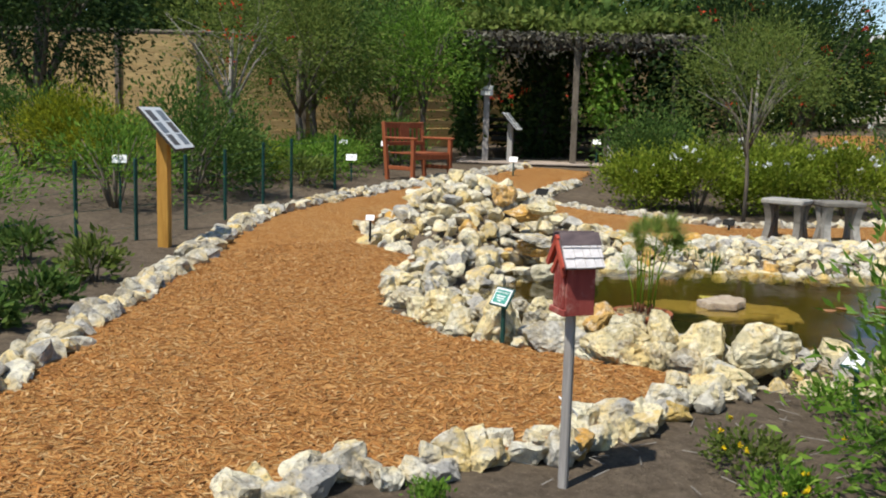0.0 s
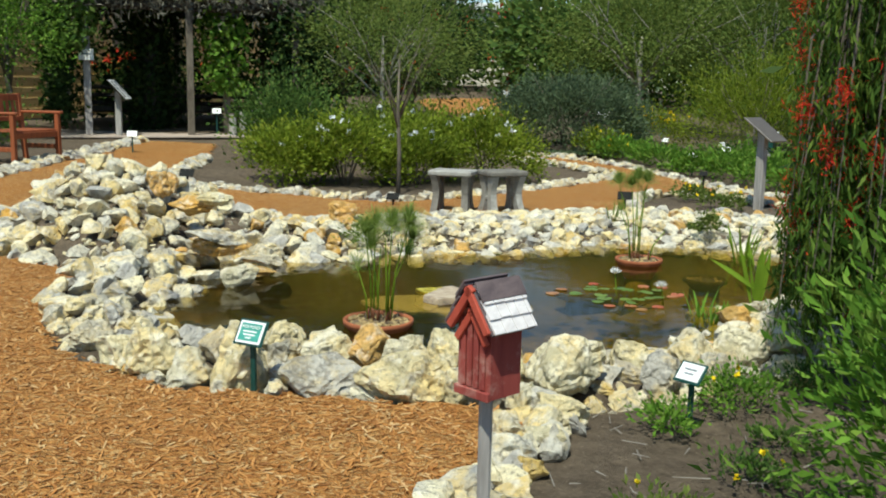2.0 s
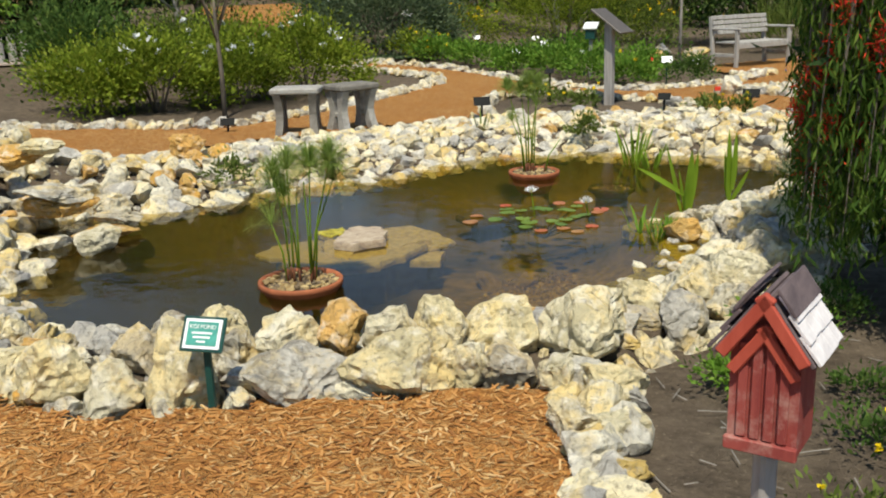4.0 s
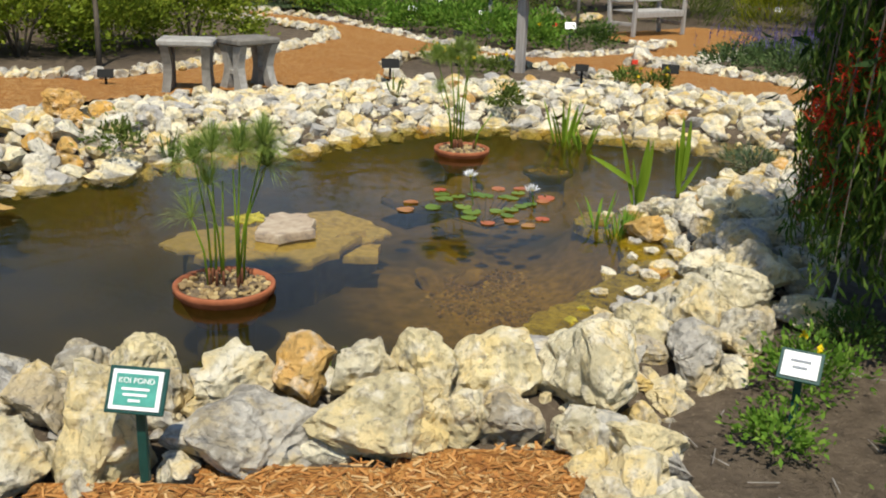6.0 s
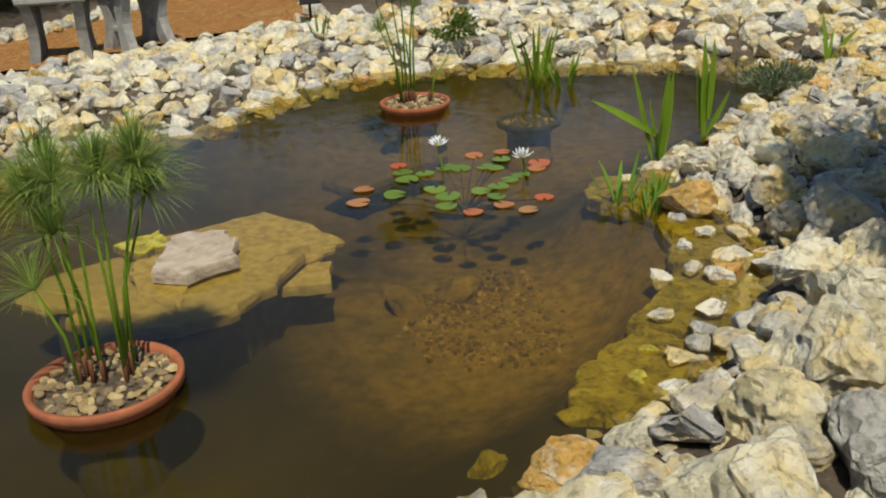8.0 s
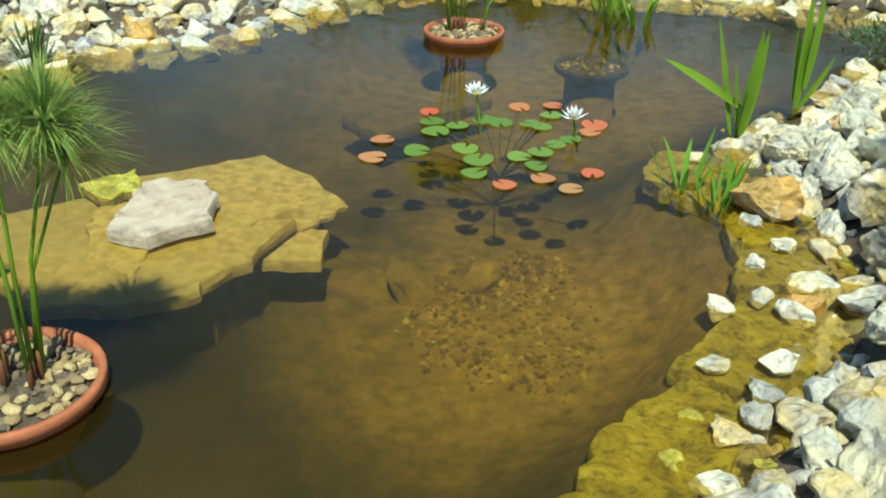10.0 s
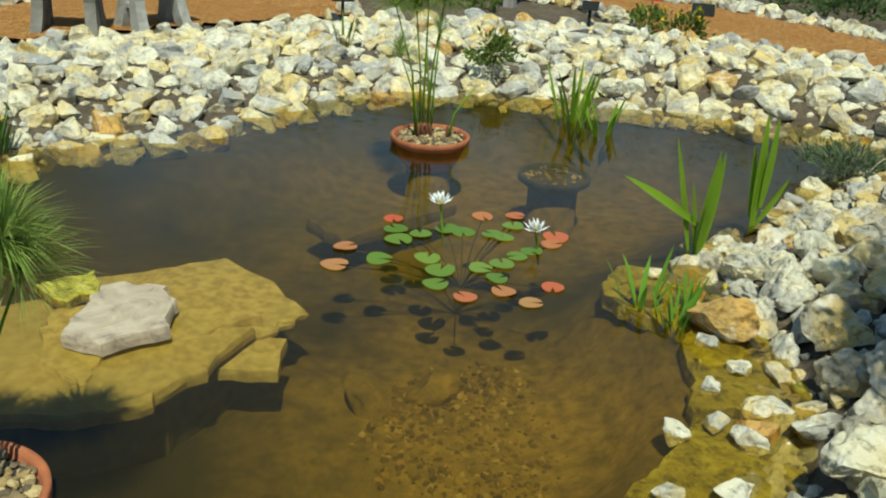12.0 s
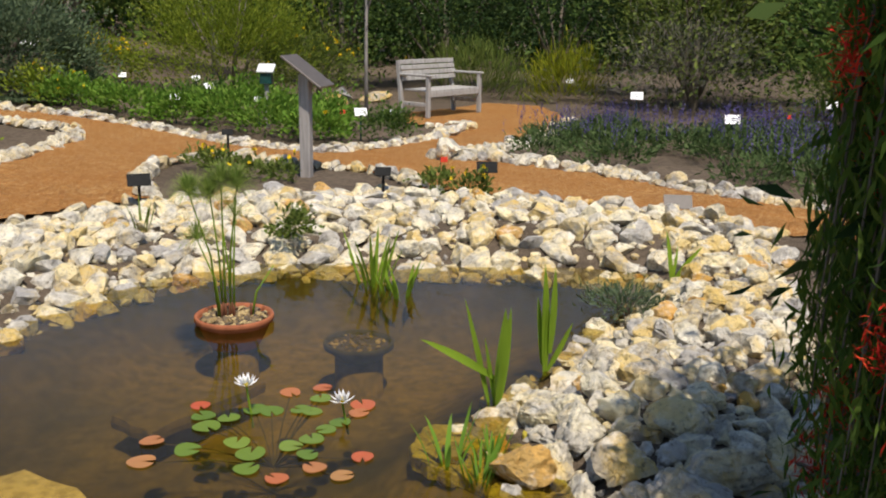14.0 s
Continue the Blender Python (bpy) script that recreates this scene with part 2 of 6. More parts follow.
for cx_, cy_, rx_, ry_, most in ((0.35, 4.35, 0.85, 0.95, 0.9), (0.6, 6.3, 1.6, 1.0, 0.65), (-0.2, 5.5, 0.9, 0.6, 0.3), (-1.6, 5.3, 1.0, 0.7, 0.2)):
    d1 = k.t.nodes.new("ShaderNodeVectorMath")
    d1.operation = "MULTIPLY_ADD"
    k.link(pos, d1.inputs[0])
    d1.inputs[1].default_value = (0.5 / rx_, 0.5 / ry_, 0)
    d1.inputs[2].default_value = (-0.5 * cx_ / rx_, -0.5 * cy_ / ry_, 0)
    ln_ = k.t.nodes.new("ShaderNodeVectorMath")
    ln_.operation = "LENGTH"
    k.link(d1.outputs[0], ln_.inputs[0])
    ad = k.t.nodes.new("ShaderNodeMath")
    ad.operation = "MULTIPLY_ADD"
    k.link(wob.outputs["Fac"], ad.inputs[0])
    ad.inputs[1].default_value = 0.5
    k.link(ln_.outputs["Value"], ad.inputs[2])
    c = k.mix(k.ramp(ad.outputs[0], (0.42, W(most)), (0.78, W(0.0))), c, speck)
k.color(c)
k.bump(k.noise(20.0, 6, 0.7, "World"), 0.5, 0.02)
M_SILT = k.m

k = Mat("slab_stone", 0.8, spec=0.2)
c = k.ramp(k.noise(4.0, 6, 0.6), (0.3, (0.52, 0.42, 0.24)), (0.7, (0.70, 0.59, 0.38)))
c = k.mix(k.ramp(k.noise(22.0, 5, 0.65), (0.4, W(0.5)), (0.6, W(0))), c, (0.15, 0.11, 0.05))
k.color(c)
c = k.mix(k.ramp(k.rnd(), (0.0, W(0.55)), (0.6, W(0.0))), c, (0.34, 0.29, 0.17))
c = k.mix(k.ramp(k.noise(2.2, 5, 0.65), (0.45, W(0)), (0.65, W(0.5))), c, (0.38, 0.33, 0.19))
k.color(c)
k.bump(k.noise(16.0, 6, 0.7), 0.5, 0.01)
M_SLAB = k.m

k = Mat("banded_stone", 0.85, spec=0.2)
c = k.ramp(k.noise(9.0, 5, 0.6, "Object", 1.5), (0.3, (0.15, 0.13, 0.125)), (0.42, (0.36, 0.28, 0.20)), (0.6, (0.46, 0.38, 0.28)), (0.72, (0.28, 0.18, 0.10)))
k.color(c)
k.bump(k.noise(24.0, 6, 0.7), 0.6, 0.01)
M_BANDED = k.m

k = Mat("algae_stone", 0.7, spec=0.3)
c = k.ramp(k.noise(9.0, 7, 0.72, "World", 0.8), (0.3, (0.15, 0.125, 0.022)), (0.45, (0.40, 0.33, 0.04)), (0.58, (0.58, 0.50, 0.065)), (0.75, (0.70, 0.62, 0.28)))
c = k.mix(k.ramp(k.noise(30.0, 5, 0.7, "World"), (0.36, W(0.7)), (0.5, W(0))), c, (0.07, 0.055, 0.02))
k.color(c)
k.bump(k.noise(22.0, 6, 0.7, "World"), 0.9, 0.04)
M_ALGAE = k.m

k = Mat("pebble", 0.8, spec=0.25)
c = k.ramp(k.rnd(), (0.0, (0.09, 0.07, 0.05)), (0.35, (0.19, 0.135, 0.075)), (0.7, (0.32, 0.22, 0.09)), (0.9, (0.48, 0.36, 0.17)))
k.color(k.mix(k.ramp(k.noise(3.0, 5, 0.6), (0.4, W(0)), (0.7, W(0.5))), c, (0.14, 0.10, 0.06)))
M_PEBBLE = k.m

k = Mat("silted_gravel", 0.9, spec=0.1)
k.color(k.ramp(k.island(), (0.0, (0.10, 0.07, 0.02)), (0.5, (0.18, 0.12, 0.03)), (0.85, (0.28, 0.18, 0.045)), (0.97, (0.36, 0.26, 0.09))))
M_GRAVEL = k.m

k = Mat("lily_pad", 0.35, spec=0.4)
k.color(k.mix(k.ramp(k.noise(12.0, 3), (0.4, W(0)), (0.7, W(0.5))), k.ramp(k.rnd(), (0.0, (0.09, 0.15, 0.015)), (1.0, (0.17, 0.23, 0.03))), (0.10, 0.17, 0.02)))
M_PADG = k.m
k = Mat("lily_pad_red", 0.35, spec=0.4)
k.color(k.mix(k.ramp(k.noise(10.0, 3), (0.4, W(0)), (0.7, W(0.6))), k.ramp(k.rnd(), (0.0, (0.42, 0.055, 0.025)), (0.5, (0.38, 0.13, 0.045)), (1.0, (0.34, 0.18, 0.06))), (0.40, 0.17, 0.05)))
M_PADR = k.m

# still, murky water: brown scatter, clear enough to show the slabs, with a mirror sheen on top
k = Mat("pond_water")
tr = k.t.nodes.new("ShaderNodeBsdfTransparent")
tr.inputs[0].default_value = (0.86, 0.77, 0.42, 1)
df = k.t.nodes.new("ShaderNodeBsdfDiffuse")
k.link(k.ramp(k.noise(0.9, 4, 0.6, "World"), (0.3, (0.050, 0.040, 0.010)), (0.7, (0.115, 0.082, 0.014))), df.inputs[0])
gl = k.t.nodes.new("ShaderNodeBsdfGlossy")
gl.inputs["Roughness"].default_value = 0.04
bp = k.add("ShaderNodeBump", Strength=0.12, Distance=0.02)
k.link(k.noise(7.0, 3, 0.5, "World"), bp.inputs["Height"])
k.link(bp.outputs[0], gl.inputs["Normal"])
m1 = k.add("ShaderNodeMixShader", Fac=0.15)
k.link(tr.outputs[0], m1.inputs[1])
k.link(df.outputs[0], m1.inputs[2])
fr = k.add("ShaderNodeFresnel", IOR=1.33)
k.link(bp.outputs[0], fr.inputs["Normal"])
m2 = k.add("ShaderNodeMixShader")
k.link(fr.outputs[0], m2.inputs[0])
k.link(m1.outputs[0], m2.inputs[1])
k.link(gl.outputs[0], m2.inputs[2])
k.link(m2.outputs[0], k.t.nodes["Material Output"].inputs[0])
M_WATER = k.m


# ---- building blocks ----


def mesh_of(name, verts, faces, mat, smooth=False):
    me = bpy.data.meshes.new(name)
    me.from_pydata([tuple(v) for v in verts], [], [tuple(f) for f in faces])
    me.materials.append(mat)
    if smooth:
        me.polygons.foreach_set("use_smooth", [True] * len(me.polygons))
    me.update()
    return me


def part(name, bm, mat, parent=None, label="", at=None, smooth=False):
    """Links a bmesh (or a mesh) as one object, under a parent where one is given."""
    if isinstance(bm, bmesh.types.BMesh):
        me = bpy.data.meshes.new(name)
        bm.to_mesh(me)
        bm.free()
        me.materials.append(mat)
        if smooth:
            me.polygons.foreach_set("use_smooth", [True] * len(me.polygons))
    else:
        me = bm
    ob = new(name, me)
    if at is not None:
        ob.matrix_basis = at
    if parent is not None:
        ob.parent = parent
    return tagged(ob, label)


def thing(name, m, label, category, group="", kind=""):
    ob = new(name)
    ob.matrix_basis = m
    return tagged(ob, label, category, group, kind)


def box(sx, sy, sz, m=None, bevel=0.006, bm=None):
    """A bevelled box resting on z = 0 of its own pose m."""
    own = bmesh.new()
    bmesh.ops.create_cube(own, size=1, matrix=Matrix.Translation((0, 0, sz / 2)) @ Matrix.Diagonal((sx, sy, sz, 1)))
    if bevel:
        bmesh.ops.bevel(own, geom=own.edges[:], offset=min(bevel, 0.3 * min(sx, sy, sz)), segments=1, affect="EDGES")
    if m is not None:
        own.transform(m)
    if bm is None:
        return own
    tmp = bpy.data.meshes.new("tmp")
    own.to_mesh(tmp)
    own.free()
    bm.from_mesh(tmp)
    bpy.data.meshes.remove(tmp)
    return bm


def tube(points, radii, sides=7, cap=True):
    """Vertices and faces of a tapered tube through the points."""
    pts = [Vector(p) for p in points]
    vs, fs = [], []
    for i, p in enumerate(pts):
        d = (pts[min(i + 1, len(pts) - 1)] - pts[max(i - 1, 0)]).normalized()
        a = d.cross(Vector((0.31, 0.92, 0.2))).normalized()
        b = d.cross(a)
        for s in range(sides):
            w = 2 * math.pi * s / sides
            vs.append(p + (a * math.cos(w) + b * math.sin(w)) * radii[i])
    for i in range(len(pts) - 1):
        for s in range(sides):
            q = (s + 1) % sides
            fs.append((i * sides + s, i * sides + q, (i + 1) * sides + q, (i + 1) * sides + s))
    if cap:
        fs.append(tuple(range(sides))[::-1])
        fs.append(tuple((len(pts) - 1) * sides + s for s in range(sides)))
    return vs, fs


class Bag:
    """Collects vertices and faces of many pieces."""

    def __init__(self):
        self.v, self.f = [], []

    def take(self, vf):
        n = len(self.v)
        self.v += list(vf[0])
        self.f += [tuple(i + n for i in f) for f in vf[1]]
        return self

    def mesh(self, name, mat, smooth=False):
        return mesh_of(name, self.v, self.f, mat, smooth)


def leaf_mesh(name, pts, size, mat, r, up=0.3, slim=0.45, out=None, jitter=0.4):
    """One small folded blade at each point; out: the ways they point."""
    n = len(pts)
    d = r.normal(size=(n, 3))
    d /= np.linalg.norm(d, axis=1, keepdims=True) + 1e-9
    if out is not None:
        d = d * 0.75 + out
    d[:, 2] += up
    d /= np.linalg.norm(d, axis=1, keepdims=True) + 1e-9
    s = np.cross(d, r.normal(size=(n, 3)))
    s /= np.linalg.norm(s, axis=1, keepdims=True) + 1e-9
    nn = np.cross(d, s)
    L = size * (1 + jitter * (r.random((n, 1)) * 2 - 1))
    a = pts - d * L * 0.5
    tip = pts + d * L * 0.5 - nn * L * 0.12
    b = pts + s * L * slim * 0.5 + nn * L * 0.06
    c2 = pts - s * L * slim * 0.5 + nn * L * 0.06
    v = np.stack([a, b, tip, c2], 1).reshape(-1, 3)
    me = bpy.data.meshes.new(name)
    me.vertices.add(4 * n)
    me.vertices.foreach_set("co", v.ravel())
    me.loops.add(4 * n)
    me.loops.foreach_set("vertex_index", np.arange(4 * n))
    me.polygons.add(n)
    me.polygons.foreach_set("loop_start", np.arange(n) * 4)
    me.polygons.foreach_set("loop_total", np.full(n, 4))
    me.materials.append(mat)
    me.update()
    me.validate()
    return me


def clumps(r, n, radii, count, spread=0.3, low=-0.6, hollow=0.55):
    """Points gathered in uneven clumps over an egg-shaped crown, and their outward ways."""
    k = r.normal(size=(count, 3))
    k /= np.linalg.norm(k, axis=1, keepdims=True)
    k[:, 2] = np.where(k[:, 2] < low, -k[:, 2], k[:, 2])
    k *= (hollow + (1 - hollow) * r.random((count, 1)) ** 0.5)
    k *= 0.8 + 0.35 * r.random((count, 1))
    pick = r.integers(0, count, n)
    p = k[pick] + r.normal(size=(n, 3)) * spread * (0.6 + 0.8 * r.random((count, 1))[pick])
    o = p / (np.linalg.norm(p, axis=1, keepdims=True) + 1e-6)
    return p * np.array(radii), o


# ---- the lie of the land ----
WATER = [(-2.5, 4.1), (-2.35, 3.5), (-1.8, 2.95), (-1.0, 2.8), (-0.5, 2.85), (0.05, 3.0), (0.35, 3.25), (0.6, 3.48), (0.82, 3.7), (1.0, 3.98), (1.09, 4.22), (1.1, 4.46), (1.03, 4.68), (1.02, 5.0),
         (1.3, 5.36), (1.65, 5.7), (2.05, 6.1), (2.5, 6.48), (2.55, 6.8), (2.2, 7.0), (1.5, 7.15), (0.9, 7.35), (0.3, 7.45), (-0.4, 7.1), (-0.85, 6.45), (-1.65, 5.95),
         (-2.2, 5.4), (-2.75, 5.2), (-2.8, 4.9)]
BANK = [(-1.2, 2.02), (-0.5, 2.2), (0.3, 2.35), (0.65, 2.55), (1.0, 2.95), (1.4, 3.5), (1.9, 4.2), (2.45, 5.0), (2.9, 5.7), (3.4, 6.6), (3.9, 7.5),
        (3.6, 8.0), (3.0, 8.45), (2.4, 9.1), (1.7, 9.5), (0.8, 9.6), (-0.3, 9.45), (-1.0, 8.95), (-1.7, 8.45), (-2.5, 7.85), (-3.3, 7.1), (-4.0, 6.8),
        (-5.0, 6.6), (-5.6, 5.9), (-5.3, 5.1), (-4.3, 4.1), (-3.4, 4.0), (-3.1, 3.5), (-2.66, 2.9), (-2.0, 2.3)]
SHELF = [(0.42, 3.3), (0.72, 3.7), (0.96, 4.1), (1.03, 4.5), (0.98, 4.85), (1.0, 5.05)]
HEDGE_BED = [(-7.0, 11.2), (-6.3, 9.5), (-5.72, 8.5), (-4.86, 8.57), (-4.0, 8.8), (-3.07, 8.87), (-2.6, 9.43), (-1.87, 10.97), (-1.25, 12.9),
             (-1.28, 13.7), (-2.0, 14.2), (-3.1, 15.0), (-4.8, 17.5), (-6.8, 21.0), (-9, 25), (-14, 25), (-12, 14), (-8, 13)]
POST_BED = [(1.9, 9.5), (1.7, 10.3), (1.2, 10.75), (0.6, 11.3), (0.1, 11.6), (-0.3, 11.0), (-0.4, 10.4), (-0.3, 9.4), (0.8, 9.0)]
LEFT_EDGE = [(-1.2, -0.9), (-1.78, -0.23), (-2.43, 0.32), (-3.18, 1.1), (-3.88, 1.83), (-5.17, 3.17), (-6.1, 4.36), (-6.84, 6.12), (-7.46, 7.82), (-8.0, 9.6), (-9.0, 12.3)]
FAR_EDGE = [(-5.6, 21.0), (-3.7, 16.6), (-3.2, 15.75), (-1.83, 15.2), (-0.3, 14.0), (0.6, 12.95), (1.42, 11.9), (2.14, 12.45), (3.1, 13.6), (3.4, 14.3)]
LAV_EDGE = [(5.44, 15.0), (4.4, 13.4), (3.6, 12.1), (2.7, 11.35), (2.35, 11.1), (2.9, 10.95), (3.3, 10.55), (3.7, 9.85), (4.17, 8.9), (4.6, 8.2), (5.3, 7.1), (6.4, 6.0)]
NEAR_EDGE = [(0.40, 2.42), (0.46, 2.05), (0.43, 1.7), (0.40, 1.3), (0.34, 0.92), (0.27, 0.55), (0.13, 0.27), (0.0, 0.05), (0.05, -0.2), (0.3, -0.4)]
PATHS = (LEFT_EDGE + [(-8.0, 13.0), (-9.0, 26.0), (-7.0, 28.8), (-5.9, 27.6)] + FAR_EDGE + [(3.0, 15.2), (3.1, 16.3), (4.4, 17.3), (5.05, 18.0), (5.85, 17.4)]
         + LAV_EDGE + [(5.5, 5.4), (4.2, 7.1), (2.5, 8.5), (1.0, 6.0)] + NEAR_EDGE + [(1.2, -0.6), (2.6, -1.0), (5.0, -1.2), (5.0, -6.0), (0.0, -6.0), (-1.0, -2.0)])


def inside(poly, x, y):
    x, y = np.asarray(x, float), np.asarray(y, float)
    hit = np.zeros(x.shape, bool)
    for (ax, ay), (bx, by) in zip(poly, poly[1:] + poly[:1]):
        cross = (ay > y) != (by > y)
        hit ^= cross & (x < (bx - ax) * (y - ay) / ((by - ay) or 1e-9) + ax)
    return hit


def edge_dist(poly, x, y, closed=True):
    x, y = np.asarray(x, float), np.asarray(y, float)
    best = np.full(x.shape, 1e9)
    for (ax, ay), (bx, by) in zip(poly, poly[1:] + (poly[:1] if closed else [])) if closed else zip(poly[:-1], poly[1:]):
        dx, dy = bx - ax, by - ay
        u = np.clip(((x - ax) * dx + (y - ay) * dy) / (dx * dx + dy * dy), 0, 1)
        best = np.minimum(best, np.hypot(x - ax - u * dx, y - ay - u * dy))
    return best


def smooth(v):
    v = np.clip(v, 0, 1)
    return v * v * (3 - 2 * v)


def lie(x, y):
    """The open ground's height."""
    x, y = np.asarray(x, float), np.asarray(y, float)
    return 0.05 + 0.35 * smooth((-x - 3) / 7) + 0.05 * np.clip(y - 13, 0, 22) * smooth((3 - x) / 6) - 0.11 * smooth((y - 10.8) / 3) * smooth((x + 1.5) / 2.5)


def land(x, y):
    """The ground's height with the pond's basin and its stone bank."""
    x, y = np.asarray(x, float), np.asarray(y, float)
    z = lie(x, y)
    din, dout = edge_dist(WATER, x, y), edge_dist(BANK, x, y)
    wet, bank = inside(WATER, x, y), inside(BANK, x, y)
    s = din / (din + dout + 1e-6)
    top = 0.09 + 0.5 * np.exp(-((x + 4.25) ** 2 + (y - 5.45) ** 2) / 0.85) + 0.10 * np.exp(-((x + 3.6) ** 2 + (y - 4.6) ** 2) / 0.5) + 0.1 * np.exp(-((x + 4.9) ** 2 + (y - 5.9) ** 2) / 0.5)
    top += 0.08 * smooth((y - 5.5) / 2.0) * smooth((x - 1.0) / 1.5)
    rim = -0.06 + (top + 0.06) * smooth(s / 0.42) * smooth((1 - s) / 0.30)
    zb = np.where(s > 0.42, np.maximum(rim, z - 0.02 + 0 * s), rim)
    z = np.where(bank & ~wet, zb, z)
    floor = -0.06 - 0.22 * smooth(din / 0.6)
    # shallow shelf on the pond's near side
    shelf = smooth((0.30 - edge_dist(SHELF, x, y, False)) / 0.10)
    floor = floor * (1 - shelf) + np.maximum(floor, -0.07) * shelf
    return np.where(wet, floor, z)


def ground_z(x, y):
    return float(land(np.array([x]), np.array([y]))[0])


def far_steps(near, step, reach):
    a = list(np.arange(-near, near + 1e-6, step))
    d, out = step, near
    while out < reach:
        d *= 1.35
        out += d
        a = [-out] + a + [out]
    return np.array(a)


gx, gy = far_steps(7.5, 0.11, 700) - 1.0, far_steps(7.5, 0.11, 700) + 6.0
X, Y = np.meshgrid(gx, gy)
Z = land(X.ravel(), Y.ravel())
Z += np.array([noise.noise((a * 1.7, b * 1.7, 0)) for a, b in zip(X.ravel(), Y.ravel())]) * 0.02 * (np.hypot(X.ravel(), Y.ravel() - 6) < 20)
nx = len(gx)
q = np.arange(len(gy) - 1)[:, None] * nx + np.arange(nx - 1)[None]
quads = np.stack([q, q + 1, q + nx + 1, q + nx], -1).reshape(-1, 4)
me = mesh_of("ground", np.stack([X.ravel(), Y.ravel(), Z], 1).tolist(), quads.tolist(), M_SOIL, True)
me.materials.append(M_SILT)
cen = np.stack([X.ravel()[quads].mean(1), Y.ravel()[quads].mean(1)], 1)
me.polygons.foreach_set("material_index", (inside(WATER, cen[:, 0], cen[:, 1])).astype(int))
tagged(new("ground", me), "dark brown garden soil sloping gently between the beds", "ground", kind="structure")

# mulch paths
cx, cy = np.arange(-10, 7, 0.1), np.arange(-6, 29, 0.1)
CX, CY = np.meshgrid(cx, cy)
mid = np.stack([CX.ravel() + 0.05, CY.ravel() + 0.05], 1)


def on_path(x, y):
    return inside(PATHS, x, y) & ~inside(BANK, x, y) & ~inside(HEDGE_BED, x, y) & ~inside(POST_BED, x, y)


keep = on_path(mid[:, 0], mid[:, 1])
idx = {}
vs, fs = [], []
for x0, y0 in zip(CX.ravel()[keep], CY.ravel()[keep]):
    f = []
    for dx, dy in ((0, 0), (1, 0), (1, 1), (0, 1)):
        key = (round((x0 + 10) * 10) + dx, round((y0 + 6) * 10) + dy)
        if key not in idx:
            idx[key] = len(vs)
            vs.append((key[0] / 10 - 10, key[1] / 10 - 6))
        f.append(idx[key])
    fs.append(f)
va = np.array(vs)
vz = lie(va[:, 0], va[:, 1]) + 0.028 + np.array([noise.noise((a * 3, b * 3, 5)) * 0.012 + noise.noise((a * 0.9, b * 0.9, 2)) * 0.012 for a, b in vs])
path = tagged(new("mulch_path", mesh_of("mulch_path", np.c_[va, vz].tolist(), fs, M_MULCH, True)), "orange-brown bark mulch path winding round the pond", "path", kind="structure")

# loose chips on the near stretch of the path
r = np.random.default_rng(3)
n = 42000
px_, py_ = r.uniform(-4.5, 1.6, n), r.uniform(-1.3, 4.6, n)
ok = on_path(px_, py_)
px_, py_ = px_[ok], py_[ok]
n = len(px_)
ang, ln, wd, th = r.random(n) * 6.283, r.uniform(0.012, 0.046, n), r.uniform(0.004, 0.011, n), r.uniform(0.001, 0.004, n)
tilt = r.normal(0, 0.25, n)
ca, sa = np.cos(ang), np.sin(ang)
pz_ = lie(px_, py_) + 0.033 + np.array([noise.noise((a * 3, b * 3, 5)) * 0.012 + noise.noise((a * 0.9, b * 0.9, 2)) * 0.012 for a, b in zip(px_, py_)])
corner = np.array([[-1, -1, -1], [1, -0.7, -1], [1, 0.7, -1], [-1, 1, -1], [-1, -1, 1], [1, -0.7, 1], [1, 0.7, 1], [-1, 1, 1]]) / 2
lx, ly, lz = corner[None, :, 0] * ln[:, None], corner[None, :, 1] * wd[:, None], corner[None, :, 2] * th[:, None]
lz = lz + lx * np.sin(tilt)[:, None]
V = np.stack([px_[:, None] + lx * ca[:, None] - ly * sa[:, None], py_[:, None] + lx * sa[:, None] + ly * ca[:, None], pz_[:, None] + lz], -1).reshape(-1, 3)
F = np.array([[4, 5, 6, 7], [0, 1, 5, 4], [1, 2, 6, 5], [2, 3, 7, 6], [3, 0, 4, 7]])
F = (np.arange(n)[:, None, None] * 8 + F[None]).reshape(-1, 4)
tagged(new("mulch_chips", mesh_of("mulch_chips", V.tolist(), F.tolist(), M_CHIP)), "loose orange-brown shredded bark chips scattered over the path", "mulch", kind="stuff")

# water sheet, reaching a little under the stones of the bank
bm = bmesh.new()
c0 = Vector((-0.2, 5.1, 0))
ring = [bm.verts.new(Vector((x, y, 0)) + (Vector((x, y, 0)) - c0).normalized() * 0.10) for x, y in WATER]
bm.faces.new(ring)
bmesh.ops.triangulate(bm, faces=bm.faces[:])
part("pond_water", bm, M_WATER, None)
tagged(bpy.data.objects["pond_water"], "still brownish pond water with faint reflections", "water", kind="structure")


